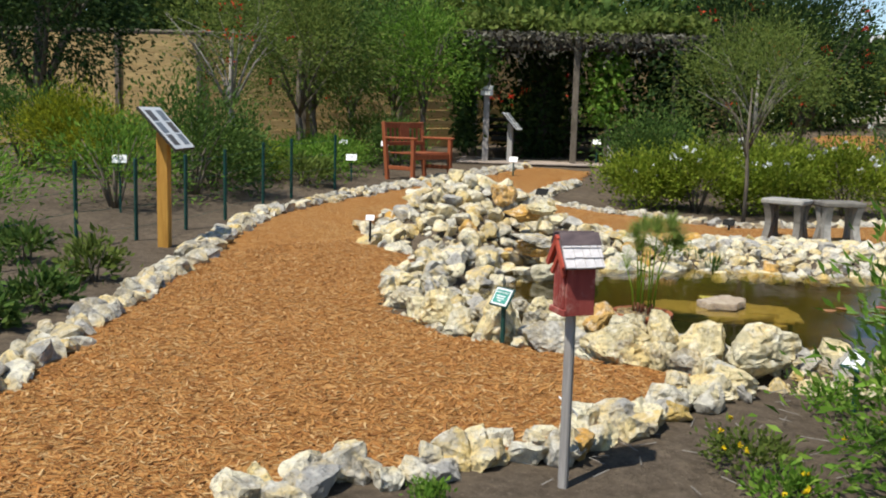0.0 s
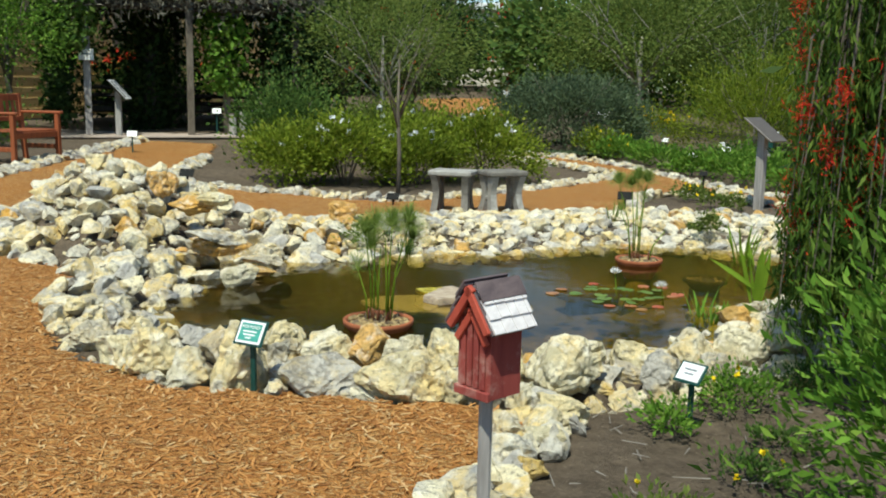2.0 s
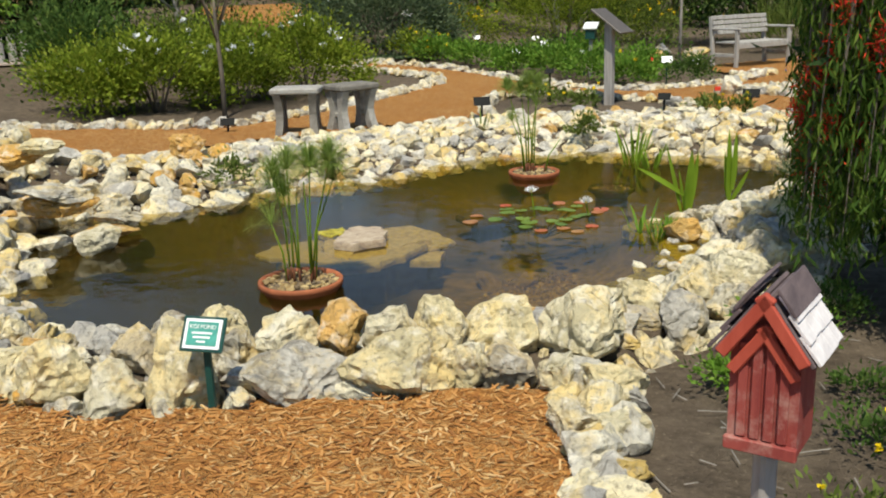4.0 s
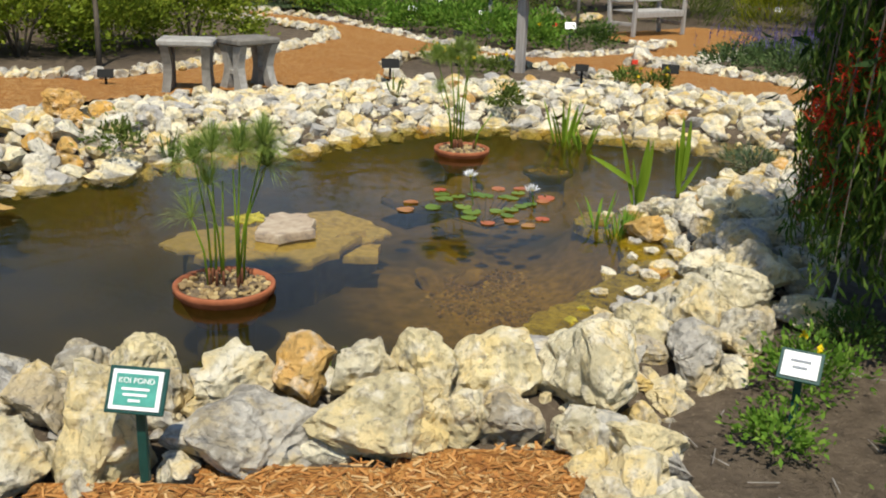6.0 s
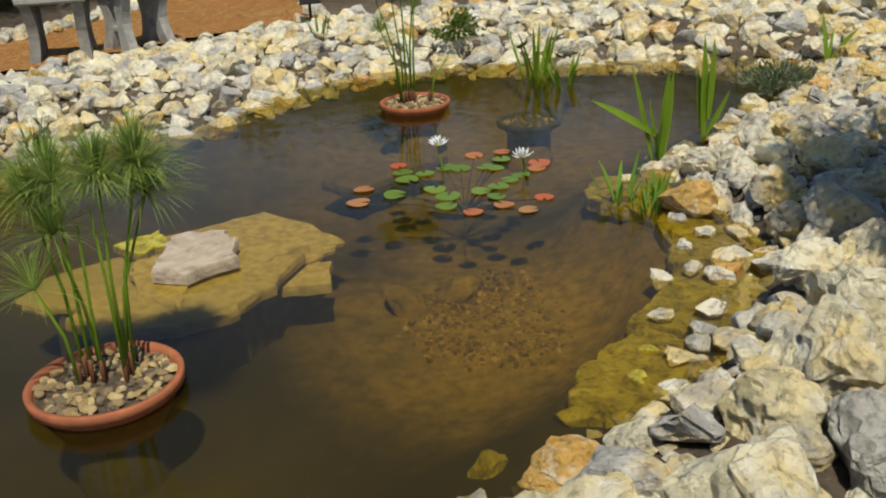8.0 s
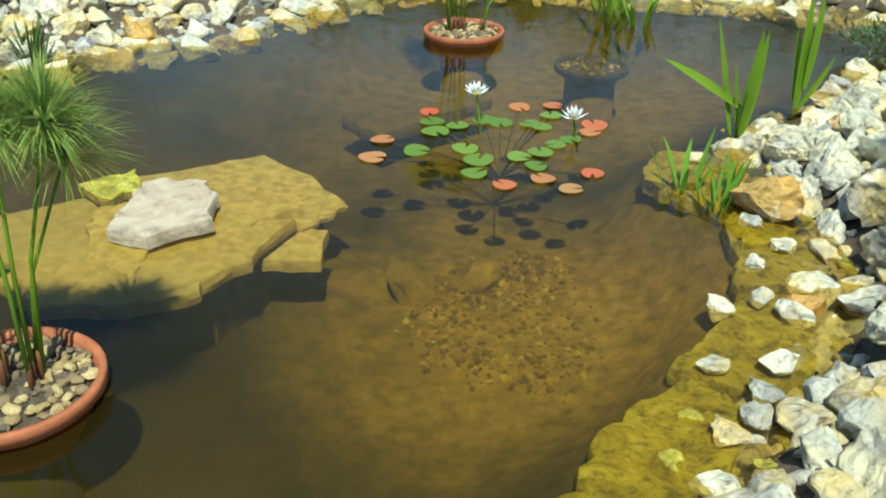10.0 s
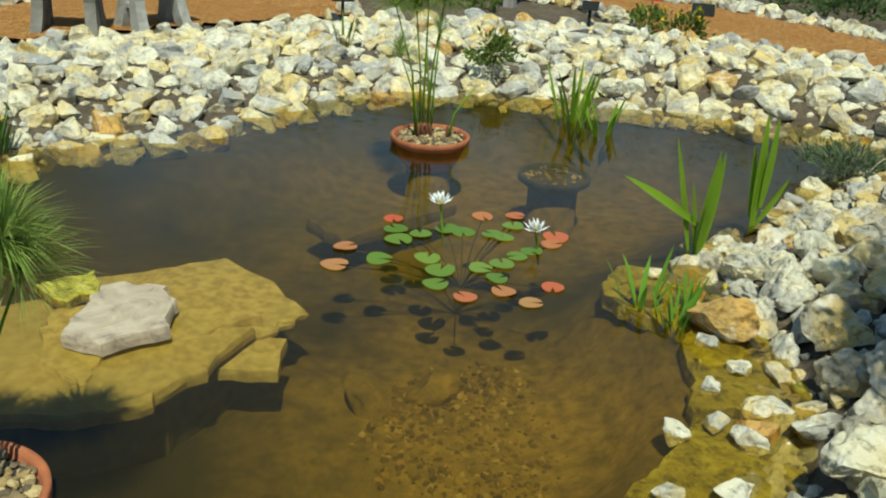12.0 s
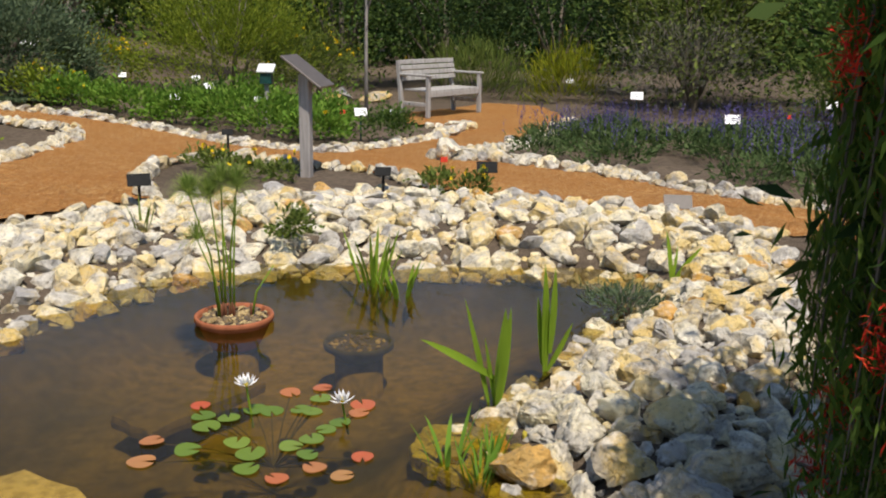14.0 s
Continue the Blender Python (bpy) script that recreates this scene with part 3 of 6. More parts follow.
# ---- stones ----
def rock_mesh(seed, sub, mat, cuts=12, rough=0.14):
    r = random.Random(seed)
    bm = bmesh.new()
    bmesh.ops.create_icosphere(bm, subdivisions=sub, radius=1)
    planes = []
    for _ in range(cuts):
        d = Vector((r.gauss(0, 1), r.gauss(0, 1), r.gauss(0, 1))).normalized()
        planes.append((d, r.uniform(0.42, 0.8)))
    off = Vector((seed * 7.3, seed * 3.1, seed * 1.7))
    sc = Vector((r.uniform(1.0, 1.4), r.uniform(0.82, 1.1), r.uniform(0.65, 0.95)))
    for v in bm.verts:
        p = v.co.copy()
        for d, h in planes:
            over = p.dot(d) - h
            if over > 0:
                p -= d * over * 0.97
        w = noise.fractal(p * 1.9 + off, 1.0, 2.1, 5) * rough
        cr = abs(noise.noise(p * 3.3 + off * 2))
        p += v.co * (w - 0.10 * max(0, 0.16 - cr) / 0.16)
        v.co = Vector((p.x * sc.x, p.y * sc.y, p.z * sc.z))
    me = bpy.data.meshes.new("stone")
    bm.to_mesh(me)
    bm.free()
    me.materials.append(mat)
    return me


ROCK_BIG = [rock_mesh(s, 4, M_ROCK) for s in range(6)]
ROCK_FINE = [rock_mesh(s, 3, M_ROCK) for s in range(12)]
ROCK_MID = [rock_mesh(s + 20, 2, M_ROCK) for s in range(14)]
ROCK_LOW = [rock_mesh(s + 40, 2, M_ROCK) for s in range(12)]
ROCK_ORANGE = [rock_mesh(s + 60, 3, M_ORANGE) for s in range(3)]
ROCK_CREAM = [rock_mesh(s + 100, 4, M_CREAM, 15) for s in range(5)]
ROCK_GREY = [rock_mesh(s + 110, 4, M_GREYSTONE, 14, 0.17) for s in range(4)]
ROCK_OCHRE = [rock_mesh(s + 120, 4, M_ORANGE, 14, 0.17) for s in range(2)]
ROCK_EDGE = [rock_mesh(s + 160, 2, M_EDGE, 14, 0.24) for s in range(10)]
ROCK_SILT = [rock_mesh(s + 180, 3, M_SILT, 4, 0.06) for s in range(2)]
ROCK_ALGAE = [rock_mesh(s + 70, 3, M_ALGAE) for s in range(3)]
ROCK_TINY = [rock_mesh(s + 80, 1, M_ROCK) for s in range(8)]
TINY = [(np.array([v.co[:] for v in me.vertices]), [tuple(p.vertices) for p in me.polygons]) for me in ROCK_TINY]
LOWS = [(np.array([v.co[:] for v in me.vertices]), [tuple(p.vertices) for p in me.polygons]) for me in ROCK_LOW]


def stone(parent, x, y, z, size, r, meshes, flat=1.0, turn=None):
    ob = new("stone", r.choice(meshes))
    e = Euler((r.uniform(-0.5, 0.5), r.uniform(-0.5, 0.5), r.uniform(0, 6.283)) if turn is None else turn)
    ob.matrix_basis = Matrix.LocRotScale((x, y, z), e, (size, size, size * flat))
    ob.parent = parent
    return ob


def boulder(parent, x, y, z, w, d, h, me, yaw=0.0, roll=0.0):
    """A large stone of given width, depth and height, centred at x, y, z."""
    co = np.array([v.co[:] for v in me.vertices])
    span = co.max(0) - co.min(0)
    ob = new("stone", me)
    ob.matrix_basis = pose(x, y, z, 0, roll, yaw) @ Matrix.Diagonal((w / span[0], d / span[1], h / span[2], 1))
    ob.parent = parent
    return ob


def pile(name, label, category, spots, fine, seed, own=None):
    """A bank of stones: those of fine sizes are stones of their own, the rest one heap."""
    r = random.Random(seed)
    root = thing(name, Matrix.Identity(4), label, category, kind="structure")
    bag = Bag()
    singles = 0
    for x, y, z, s, near in spots:
        if near and singles < 300:
            u = r.random()
            stone(root, x, y, z, s, r, own if own and u < 0.8 else ROCK_ORANGE if u < 0.035 else (ROCK_BIG if near > 2 else ROCK_FINE if near > 1 else ROCK_MID))
            singles += 1
        else:
            vs, fs = r.choice(LOWS if s > 0.055 else TINY)
            m = np.array(Euler((r.uniform(-0.5, 0.5), r.uniform(-0.5, 0.5), r.uniform(0, 6.283))).to_matrix())
            bag.take(((vs * s) @ m.T + (x, y, z), fs))
    if bag.v:
        tagged(part("heaped_stones", bag.mesh("heaped_stones", M_ROCKS), M_ROCKS, root), kind="stuff")
    return root


def fill_bank(test, step, lo, hi, seed, near, grow=0.06):
    """Spots for stones over a stretch of the bank, on a shaken grid."""
    r = np.random.default_rng(seed)
    ys = np.arange(1.7, 10, step * 0.87)
    xs = np.arange(-6, 4.2, step)
    gx_, gy_ = np.meshgrid(xs, ys)
    gx_[1::2] += step / 2
    px, py = (gx_ + r.uniform(-0.35, 0.35, gx_.shape) * step).ravel(), (gy_ + r.uniform(-0.35, 0.35, gx_.shape) * step).ravel()
    wet, bank = inside(WATER, px, py), inside(BANK, px, py)
    ok = np.where(wet, edge_dist(WATER, px, py) < grow, bank)
    px, py = px[ok], py[ok]
    pz = land(px, py)
    size = r.uniform(lo, hi, len(px)) * np.where(r.random(len(px)) < 0.3, 0.8, 1.0)
    out = [(x, y, z + s * 0.18, s, near) for x, y, z, s in zip(px.tolist(), py.tolist(), pz.tolist(), size.tolist()) if test(x, y)]
    random.Random(seed).shuffle(out)
    return out


def in_bank(x, y, grow=0.06):
    a = np.array([x]), np.array([y])
    wet = bool(inside(WATER, *a)[0])
    return float(edge_dist(WATER, *a)[0]) < grow if wet else bool(inside(BANK, *a)[0])


def front(x, y):
    return y < 3.4 and -2.4 < x < 0.55 and (y < 3.2 or x < -2)


def right_side(x, y):
    return x >= 0.25 and y < 7.0 and not front(x, y) and (x > 0.9 or y < 5.6)


def mound(x, y):
    return x < -1.9 and y >= 2.6 and not front(x, y) and (y < 6.2 or x < -3.4)


def far_side(x, y):
    return not front(x, y) and not right_side(x, y) and not mound(x, y)


# the wall's large stones: centre, width, depth, height, kind (cream, grey, ochre), yaw, roll
BOULDERS = [(-0.98, 2.24, 0.13, 0.27, 0.30, 0.38, 0, 20, 8), (-0.62, 2.30, 0.10, 0.48, 0.36, 0.27, 1, 4, 6), (-0.23, 2.34, 0.11, 0.42, 0.34, 0.28, 0, 190, -6), (-0.48, 2.50, 0.19, 0.20, 0.22, 0.25, 2, 30, 0), (-0.68, 2.50, 0.17, 0.20, 0.22, 0.20, 0, 75, 0),
            (-0.96, 2.62, 0.17, 0.22, 0.22, 0.18, 0, 140, 0), (-1.17, 2.40, 0.14, 0.23, 0.26, 0.22, 1, 60, 0), (-1.17, 2.14, 0.09, 0.24, 0.24, 0.24, 0, 250, 10), (-1.15, 2.62, 0.17, 0.17, 0.2, 0.16, 1, 10, 0), (-0.29, 2.57, 0.18, 0.24, 0.22, 0.20, 0, 300, 0),
            (-0.11, 2.56, 0.19, 0.18, 0.22, 0.25, 0, 45, 0), (0.42, 2.60, 0.20, 0.37, 0.36, 0.33, 0, 100, -12), (0.80, 2.87, 0.13, 0.23, 0.25, 0.28, 1, 15, 0), (0.47, 2.24, 0.13, 0.24, 0.20, 0.20, 0, 330, 0), (0.31, 2.30, 0.12, 0.14, 0.15, 0.16, 0, 0, 0),
            (0.11, 2.64, 0.15, 0.31, 0.28, 0.27, 0, 210, 0), (0.14, 2.44, 0.10, 0.25, 0.22, 0.22, 1, 120, 0), (0.34, 1.97, 0.12, 0.17, 0.17, 0.16, 1, 70, 0), (0.49, 1.95, 0.11, 0.19, 0.18, 0.16, 0, 160, 0), (0.0, 2.42, 0.10, 0.18, 0.2, 0.2, 0, 280, 0),
            (0.65, 3.02, 0.13, 0.25, 0.22, 0.20, 0, 35, 0), (-0.85, 2.46, 0.14, 0.18, 0.2, 0.2, 1, 200, 0), (-1.42, 2.2, 0.13, 0.28, 0.28, 0.28, 0, 95, 0), (-1.68, 2.34, 0.11, 0.30, 0.28, 0.26, 0, 15, 0), (-1.95, 2.48, 0.1, 0.3, 0.28, 0.26, 1, 130, 0), (0.9, 3.2, 0.14, 0.28, 0.26, 0.24, 0, 310, 0),
            (1.1, 3.45, 0.14, 0.30, 0.28, 0.26, 0, 170, 0), (1.02, 3.02, 0.12, 0.2, 0.22, 0.22, 1, 250, 0)]


def clear(x, y, k_=0.75):
    return all(math.hypot(x - b[0], y - b[1]) > k_ * b[3] / 2 for b in BOULDERS)


spots = [(x, y, z + 0.015, s, 2) for x, y, z, s, k_ in fill_bank(front, 0.15, 0.06, 0.10, 11, 2) if clear(x, y)]
pond_front = pile("pond_wall", "low wall of cream and grey limestone boulders holding the pond", "stone wall", spots, 2, 1)
for k_, (x, y, z, w_, d_, h_, kind, yw, rl_) in enumerate(BOULDERS):
    boulder(pond_front, x, y, z, w_, d_, h_, (ROCK_CREAM, ROCK_GREY, ROCK_OCHRE)[kind][k_ % (5, 4, 2)[kind]], yw, rl_)
boulder(pond_front, 0.16, 2.98, 0.06, 0.22, 0.16, 0.14, ROCK_OCHRE[1], 10)
RUBBLE = [(x, y, z - s * 0.1, s, 0) for x, y, z, s, k_ in fill_bank(lambda x, y: True, 0.09, 0.028, 0.05, 15, 0)]
right = fill_bank(right_side, 0.122, 0.06, 0.10, 12, 2)
BIG_RIGHT = [(1.3, 3.66, .16), (1.08, 3.72, .11), (1.36, 3.98, .14), (1.24, 4.18, .10), (1.5, 3.66, .12), (1.32, 4.42, .12), (1.58, 4.2, .12), (1.35, 3.3, .12), (1.6, 4.6, .12), (1.3, 4.72, .11), (1.24, 5.0, .09)]
right = [(x, y, ground_z(x, y) + 0.02 + s * 0.28, s, 3) for x, y, s in BIG_RIGHT] + [q for q in right if clear(q[0], q[1]) and min(math.hypot(q[0] - a, q[1] - b) / s_ for a, b, s_ in BIG_RIGHT) > 0.8]
pile("pond_bank_right", "bank of small cream and grey limestone rubble beside the pond", "stone bank", [s for s in right if s[1] < 4.7], 2, 2)
pile("pond_bank_corner", "bank of cream limestone rubble curving round the pond's corner", "stone bank", [s for s in right if s[1] >= 4.7], 2, 6)
pile("rubble_fill", "small limestone rubble filling the gaps between larger stones", "rubble", RUBBLE, 0, 7)
pile("waterfall_mound", "heaped pale limestone mound forming the pond's waterfall", "rock mound", [(x, y, z + 0.04, s, k_) for x, y, z, s, k_ in fill_bank(mound, 0.18, 0.08, 0.15, 13, 1)], 1, 3)
pile("pond_bank_far", "sloping bank of cream limestone rubble behind the pond", "stone bank", fill_bank(far_side, 0.165, 0.075, 0.13, 14, 1), 1, 4)


def border(name, line, size, seed, near, rows=1, label="row of small rough limestone rocks edging the path", own=None):
    r = random.Random(seed)
    spots = []
    for (ax, ay), (bx, by) in zip(line, line[1:]):
        L = math.hypot(bx - ax, by - ay)
        n = max(1, round(L / (size * (1.0 if near > 1 else 0.92))))
        for i in range(n):
            for k_ in range(rows):
                u = (i + r.uniform(0.2, 0.8)) / n
                o = (k_ - (rows - 1) / 2) * size * 1.1 + r.gauss(0, size * 0.25)
                x, y = ax + (bx - ax) * u - (by - ay) / L * o, ay + (by - ay) * u + (bx - ax) / L * o
                s = size * r.uniform(0.6, 1.15)
                spots.append((x, y, ground_z(x, y) + s * 0.35, s, near))
    return pile(name, label, "stone edging", spots, near, seed, own)


# waterfall ledges and ochre stones on the mound
fall = bpy.data.objects["waterfall_mound"]
for x, y, z, w_, d_, h_, me_, yw, rl_ in ((-2.72, 4.72, 0.27, 0.46, 0.40, 0.09, ROCK_GREY[1], 20, 8), (-2.70, 4.78, 0.17, 0.44, 0.40, 0.14, ROCK_OCHRE[0], 50, 3), (-2.36, 4.82, 0.09, 0.32, 0.30, 0.08, ROCK_GREY[2], 80, 4), (-2.40, 4.66, 0.02, 0.42, 0.32, 0.09, ROCK_OCHRE[1], 10, 0),
                                          (-3.12, 5.02, 0.43, 0.42, 0.34, 0.17, ROCK_OCHRE[1], 30, 6), (-2.92, 5.06, 0.50, 0.26, 0.22, 0.12, ROCK_CREAM[1], 70, 0), (-3.5, 5.2, 0.56, 0.28, 0.26, 0.22, ROCK_OCHRE[0], 110, 10), (-2.56, 6.64, 0.22, 0.28, 0.24, 0.22, ROCK_OCHRE[0], 40, 0), (-2.42, 6.5, 0.13, 0.26, 0.22, 0.18, ROCK_OCHRE[1], 140, 0),
                                          (-2.25, 4.35, 0.08, 0.26, 0.24, 0.2, ROCK_CREAM[3], 200, 0)):
    boulder(fall, x, y, z, w_, d_, h_, me_, yw, rl_)


border("edging_left", LEFT_EDGE, 0.11, 21, 1, 2, own=ROCK_EDGE)
border("edging_near", NEAR_EDGE, 0.108, 22, 2, 2, "double row of pitted limestone rocks edging the flower bed")
border("edging_far", FAR_EDGE, 0.10, 23, 1, 2, own=ROCK_EDGE)
border("edging_lavender", LAV_EDGE, 0.105, 24, 1, 2, own=ROCK_EDGE)
border("edging_hedge", HEDGE_BED[:13], 0.10, 25, 1, 2, own=ROCK_EDGE)
border("edging_post_bed", POST_BED[:8], 0.10, 26, 1, 1, own=ROCK_EDGE)
border("edging_bench", [(3.1, 13.6), (3.75, 14.6), (3.2, 14.7)], 0.13, 27, 1, 1)


# ---- in the pond ----
def lathe(profile, sides=40):
    vs, fs = [], []
    for rad, z in profile:
        for s in range(sides):
            w = 2 * math.pi * s / sides
            vs.append((rad * math.cos(w), rad * math.sin(w), z))
    for i in range(len(profile) - 1):
        for s in range(sides):
            q = (s + 1) % sides
            fs.append((i * sides + s, i * sides + q, (i + 1) * sides + q, (i + 1) * sides + s))
    fs.append(tuple(range(sides))[::-1])
    fs.append(tuple((len(profile) - 1) * sides + s for s in range(sides)))
    return vs, fs


PEBBLES = [rock_mesh(s + 140, 2, M_PEBBLE, 6, 0.08) for s in range(6)]


def pebbles(parent, rad, n, seed, z, lo, hi):
    r = random.Random(seed)
    for _ in range(n):
        a, d = r.random() * 6.283, rad * math.sqrt(r.random())
        s = r.uniform(lo, hi)
        ob = new("pebble", r.choice(PEBBLES))
        ob.matrix_basis = Matrix.LocRotScale((d * math.cos(a), d * math.sin(a), z + s * 0.3), Euler((r.uniform(-0.4, 0.4), r.uniform(-0.4, 0.4), r.random() * 6)), (s, s, s * 0.8))
        ob.parent = parent


def bowl(x, y, R, top, mat, label, depth=0.16, name="plant_pot", peb=190):
    t = thing(name, pose(x, y, top), label, "plant pot", "bowls standing in the pond" if mat is M_TERRA else "")
    prof = [(R * 0.62, -depth), (R * 0.82, -depth * 0.55), (R * 0.93, -0.035), (R * 0.94, -0.032), (R, -0.03), (R * 1.005, -0.004), (R * 0.985, 0.0), (R * 0.92, -0.002), (R * 0.90, -0.02), (R * 0.88, -0.03)]
    vs, fs = lathe(prof)
    part("bowl", mesh_of("bowl", vs, fs, mat, True), mat, t)
    part("soil", mesh_of("soil", *lathe([(R * 0.89, -0.026), (R * 0.5, -0.018), (R * 0.1, -0.014)], 24), M_SOIL), None, t, "dark wet potting soil")
    pebbles(t, R * 0.84, peb, int(x * 100) % 97 + 3, -0.018, R * 0.045, R * 0.10)
    return t


def papyrus(x, y, z, stems, tuft, seed, parent_label):
    r = random.Random(seed)
    t = thing("papyrus_plant", pose(x, y, z), parent_label, "water plant", "papyrus in the pond")
    for dx, dy, h, lean, la, tuf in stems:
        tip = Vector((dx + math.cos(la) * lean, dy + math.sin(la) * lean, h))
        pts = [(dx, dy, -0.02), (dx + math.cos(la) * lean * 0.25, dy + math.sin(la) * lean * 0.25, h * 0.5), tip]
        vs, fs = tube(pts, [0.006, 0.005, 0.003], 6)
        part("stem", mesh_of("stem", vs, fs, L_BLADE, True), L_BLADE, t)
        vs, fs = tube([(dx, dy, -0.02), (dx, dy, 0.05), (dx, dy, 0.07)], [0.008, 0.007, 0.005], 6)
        part("sheath", mesh_of("sheath", vs, fs, M_SHEATH, True), None, t, "reddish brown stem base")
        if tuf:
            bag = Bag()
            for _ in range(int(380 * tuf)):
                a, e = r.random() * 6.283, math.radians(r.uniform(-10, 80))
                L = tuft * r.uniform(0.7, 1.1)
                d = Vector((math.cos(a) * math.cos(e), math.sin(a) * math.cos(e), math.sin(e)))
                s = d.cross(Vector((0, 0, 1))).normalized() * 0.0012
                mid_, end = tip + d * L * 0.6, tip + d * L + Vector((0, 0, -0.18 * L))
                bag.take(([tip - s * 0.5, tip + s * 0.5, mid_ + s, mid_ - s, end], [(0, 1, 2, 3), (3, 2, 4)]))
            part("tuft", bag.mesh("tuft", L_PAPY), L_PAPY, t, "fine feathery green tuft")
    return t


bowl(-0.91, 3.65, 0.205, 0.05, M_TERRA, "round terracotta bowl filled with pebbles standing in the water")
papyrus(-0.91, 3.65, 0.035, [(-0.05, 0.02, 0.50, 0.07, 2.6, 1), (-0.03, 0.0, 0.55, 0.04, 1.8, 1), (-0.01, 0.03, 0.42, 0.05, 3.4, 0.6), (0.0, -0.01, 0.44, 0.02, 1.2, 0), (0.06, 0.0, 0.56, 0.02, 0.5, 1.5),
                             (0.07, 0.02, 0.58, 0.10, 0.2, 1.3), (0.06, -0.02, 0.5, 0.02, 4.6, 0), (-0.06, -0.01, 0.30, 0.06, 3.6, 0.3), (0.05, 0.03, 0.48, 0.14, 0.6, 1)], 0.17, 3, "green papyrus with feathery tufts growing from a terracotta bowl")
bowl(0.196, 6.43, 0.19, 0.045, M_TERRA, "round terracotta bowl with pebbles and papyrus in the pond")
papyrus(0.176, 6.43, 0.03, [(-0.05, 0.0, 0.62, 0.12, 3.3, 1.5), (-0.03, 0.02, 0.60, 0.05, 2.6, 1.3), (-0.02, 0.0, 0.66, 0.03, 1.5, 1.4), (0.0, 0.01, 0.64, 0.06, 0.4, 1.4), (0.02, -0.01, 0.5, 0.02, 0, 0.3),
                            (0.01, 0.02, 0.45, 0.03, 3, 0), (-0.04, -0.02, 0.40, 0.10, 3.2, 0.5), (0.10, -0.02, 0.25, 0.12, 0.2, 0)], 0.14, 4, "tall thin papyrus with dense tufts in a bowl")
for nm, x, y, R, top, low in (("pot_stand", -0.91, 3.65, 0.12, -0.112, -0.5), ("pot_stand", 0.196, 6.43, 0.11, -0.117, -0.5), ("pot_stand", 0.75, 6.08, 0.115, -0.099, -0.5)):
    ob = part(nm, mesh_of(nm, *lathe([(R * 1.1, low), (R, low + 0.1), (R, top)], 20), M_SILT, True), None, None, at=pose(x, y, 0))
    tagged(ob, "dark algae-covered stand under a terracotta bowl", "stand", "stands under the bowls")
bowl(0.75, 6.08, 0.165, -0.012, M_DARKPOT, "dark algae-covered pot sunk under the water", 0.085, "sunken_pot", 50)


def slab(name, pts, z, th, mat, label, seed, tiltx=0.0, group="flat stones in the pond"):
    r = random.Random(seed)
    c = Vector((sum(p[0] for p in pts) / len(pts), sum(p[1] for p in pts) / len(pts)))
    fine = []
    for a, b in zip(pts, pts[1:] + pts[:1]):
        fine += [Vector(a).lerp(Vector(b), k_ / 4) + Vector((r.gauss(0, 0.008), r.gauss(0, 0.008))) for k_ in range(4)]
    n = len(fine)
    vs = []
    for k_, (dz, sc) in enumerate(((-th, 1.0), (-th * 0.5, 1.012), (-0.006, 1.0), (0, 0.985))):
        for p in fine:
            q_ = c + (p - c) * (sc + r.gauss(0, 0.004))
            vs.append((q_.x - c.x, q_.y - c.y, dz + (q_.y - c.y) * tiltx + (r.gauss(0, 0.002) if k_ == 3 else 0)))
    fs = [(k_ * n + i, k_ * n + (i + 1) % n, (k_ + 1) * n + (i + 1) % n, (k_ + 1) * n + i) for k_ in range(3) for i in range(n)]
    fs += [tuple(range(n))[::-1], tuple(3 * n + i for i in range(n))]
    ob = part(name, mesh_of(name, vs, fs, mat), mat, None, at=pose(c.x, c.y, z))
    return tagged(ob, label, "stone slab", group)


slab("stone_slab", [(-1.0, 4.55), (-1.08, 4.74), (-0.97, 4.9), (-0.78, 5.0), (-0.57, 5.1), (-0.4, 4.94), (-0.26, 4.73), (-0.34, 4.60), (-0.5, 4.5), (-0.8, 4.42)], -0.046, 0.03, M_SLAB, "large flat brown flagstone lying just under the water", 1)
slab("stone_slab", [(-1.14, 4.18), (-1.0, 4.04), (-0.8, 4.05), (-0.63, 4.10), (-0.55, 4.22), (-0.48, 4.36), (-0.41, 4.55), (-0.6, 4.53), (-0.75, 4.44), (-0.93, 4.37), (-1.12, 4.31)], -0.016, 0.04, M_SLAB, "broad tan flagstone with a broken front edge just under the water", 11)
slab("stone_slab", [(-1.36, 4.42), (-1.3, 4.62), (-1.05, 4.74), (-0.93, 4.62), (-0.94, 4.38), (-1.12, 4.32), (-1.3, 4.34)], -0.040, 0.025, M_SLAB, "flat tan flagstone butted against two others under water", 12)
slab("stone_slab", [(-0.5, 4.40), (-0.30, 4.40), (-0.31, 4.58), (-0.45, 4.60)], -0.075, 0.04, M_SLAB, "small brown flagstone sticking out under a larger slab", 2)
slab("stone_slab", [(-0.99, 4.60), (-1.0, 4.47), (-0.93, 4.31), (-0.82, 4.18), (-0.77, 4.23), (-0.79, 4.36), (-0.70, 4.58), (-0.85, 4.66)], -0.004, 0.018, M_SLAB, "thin wedge-shaped flagstone lying on a larger slab", 3)
slab("stone_slab", [(-0.78, 4.78), (-0.71, 4.83), (-0.55, 4.72), (-0.39, 4.60), (-0.47, 4.54), (-0.58, 4.45), (-0.68, 4.52)], -0.009, 0.036, M_SLAB, "thin brown flagstone with a dark broken edge on a larger slab", 13)
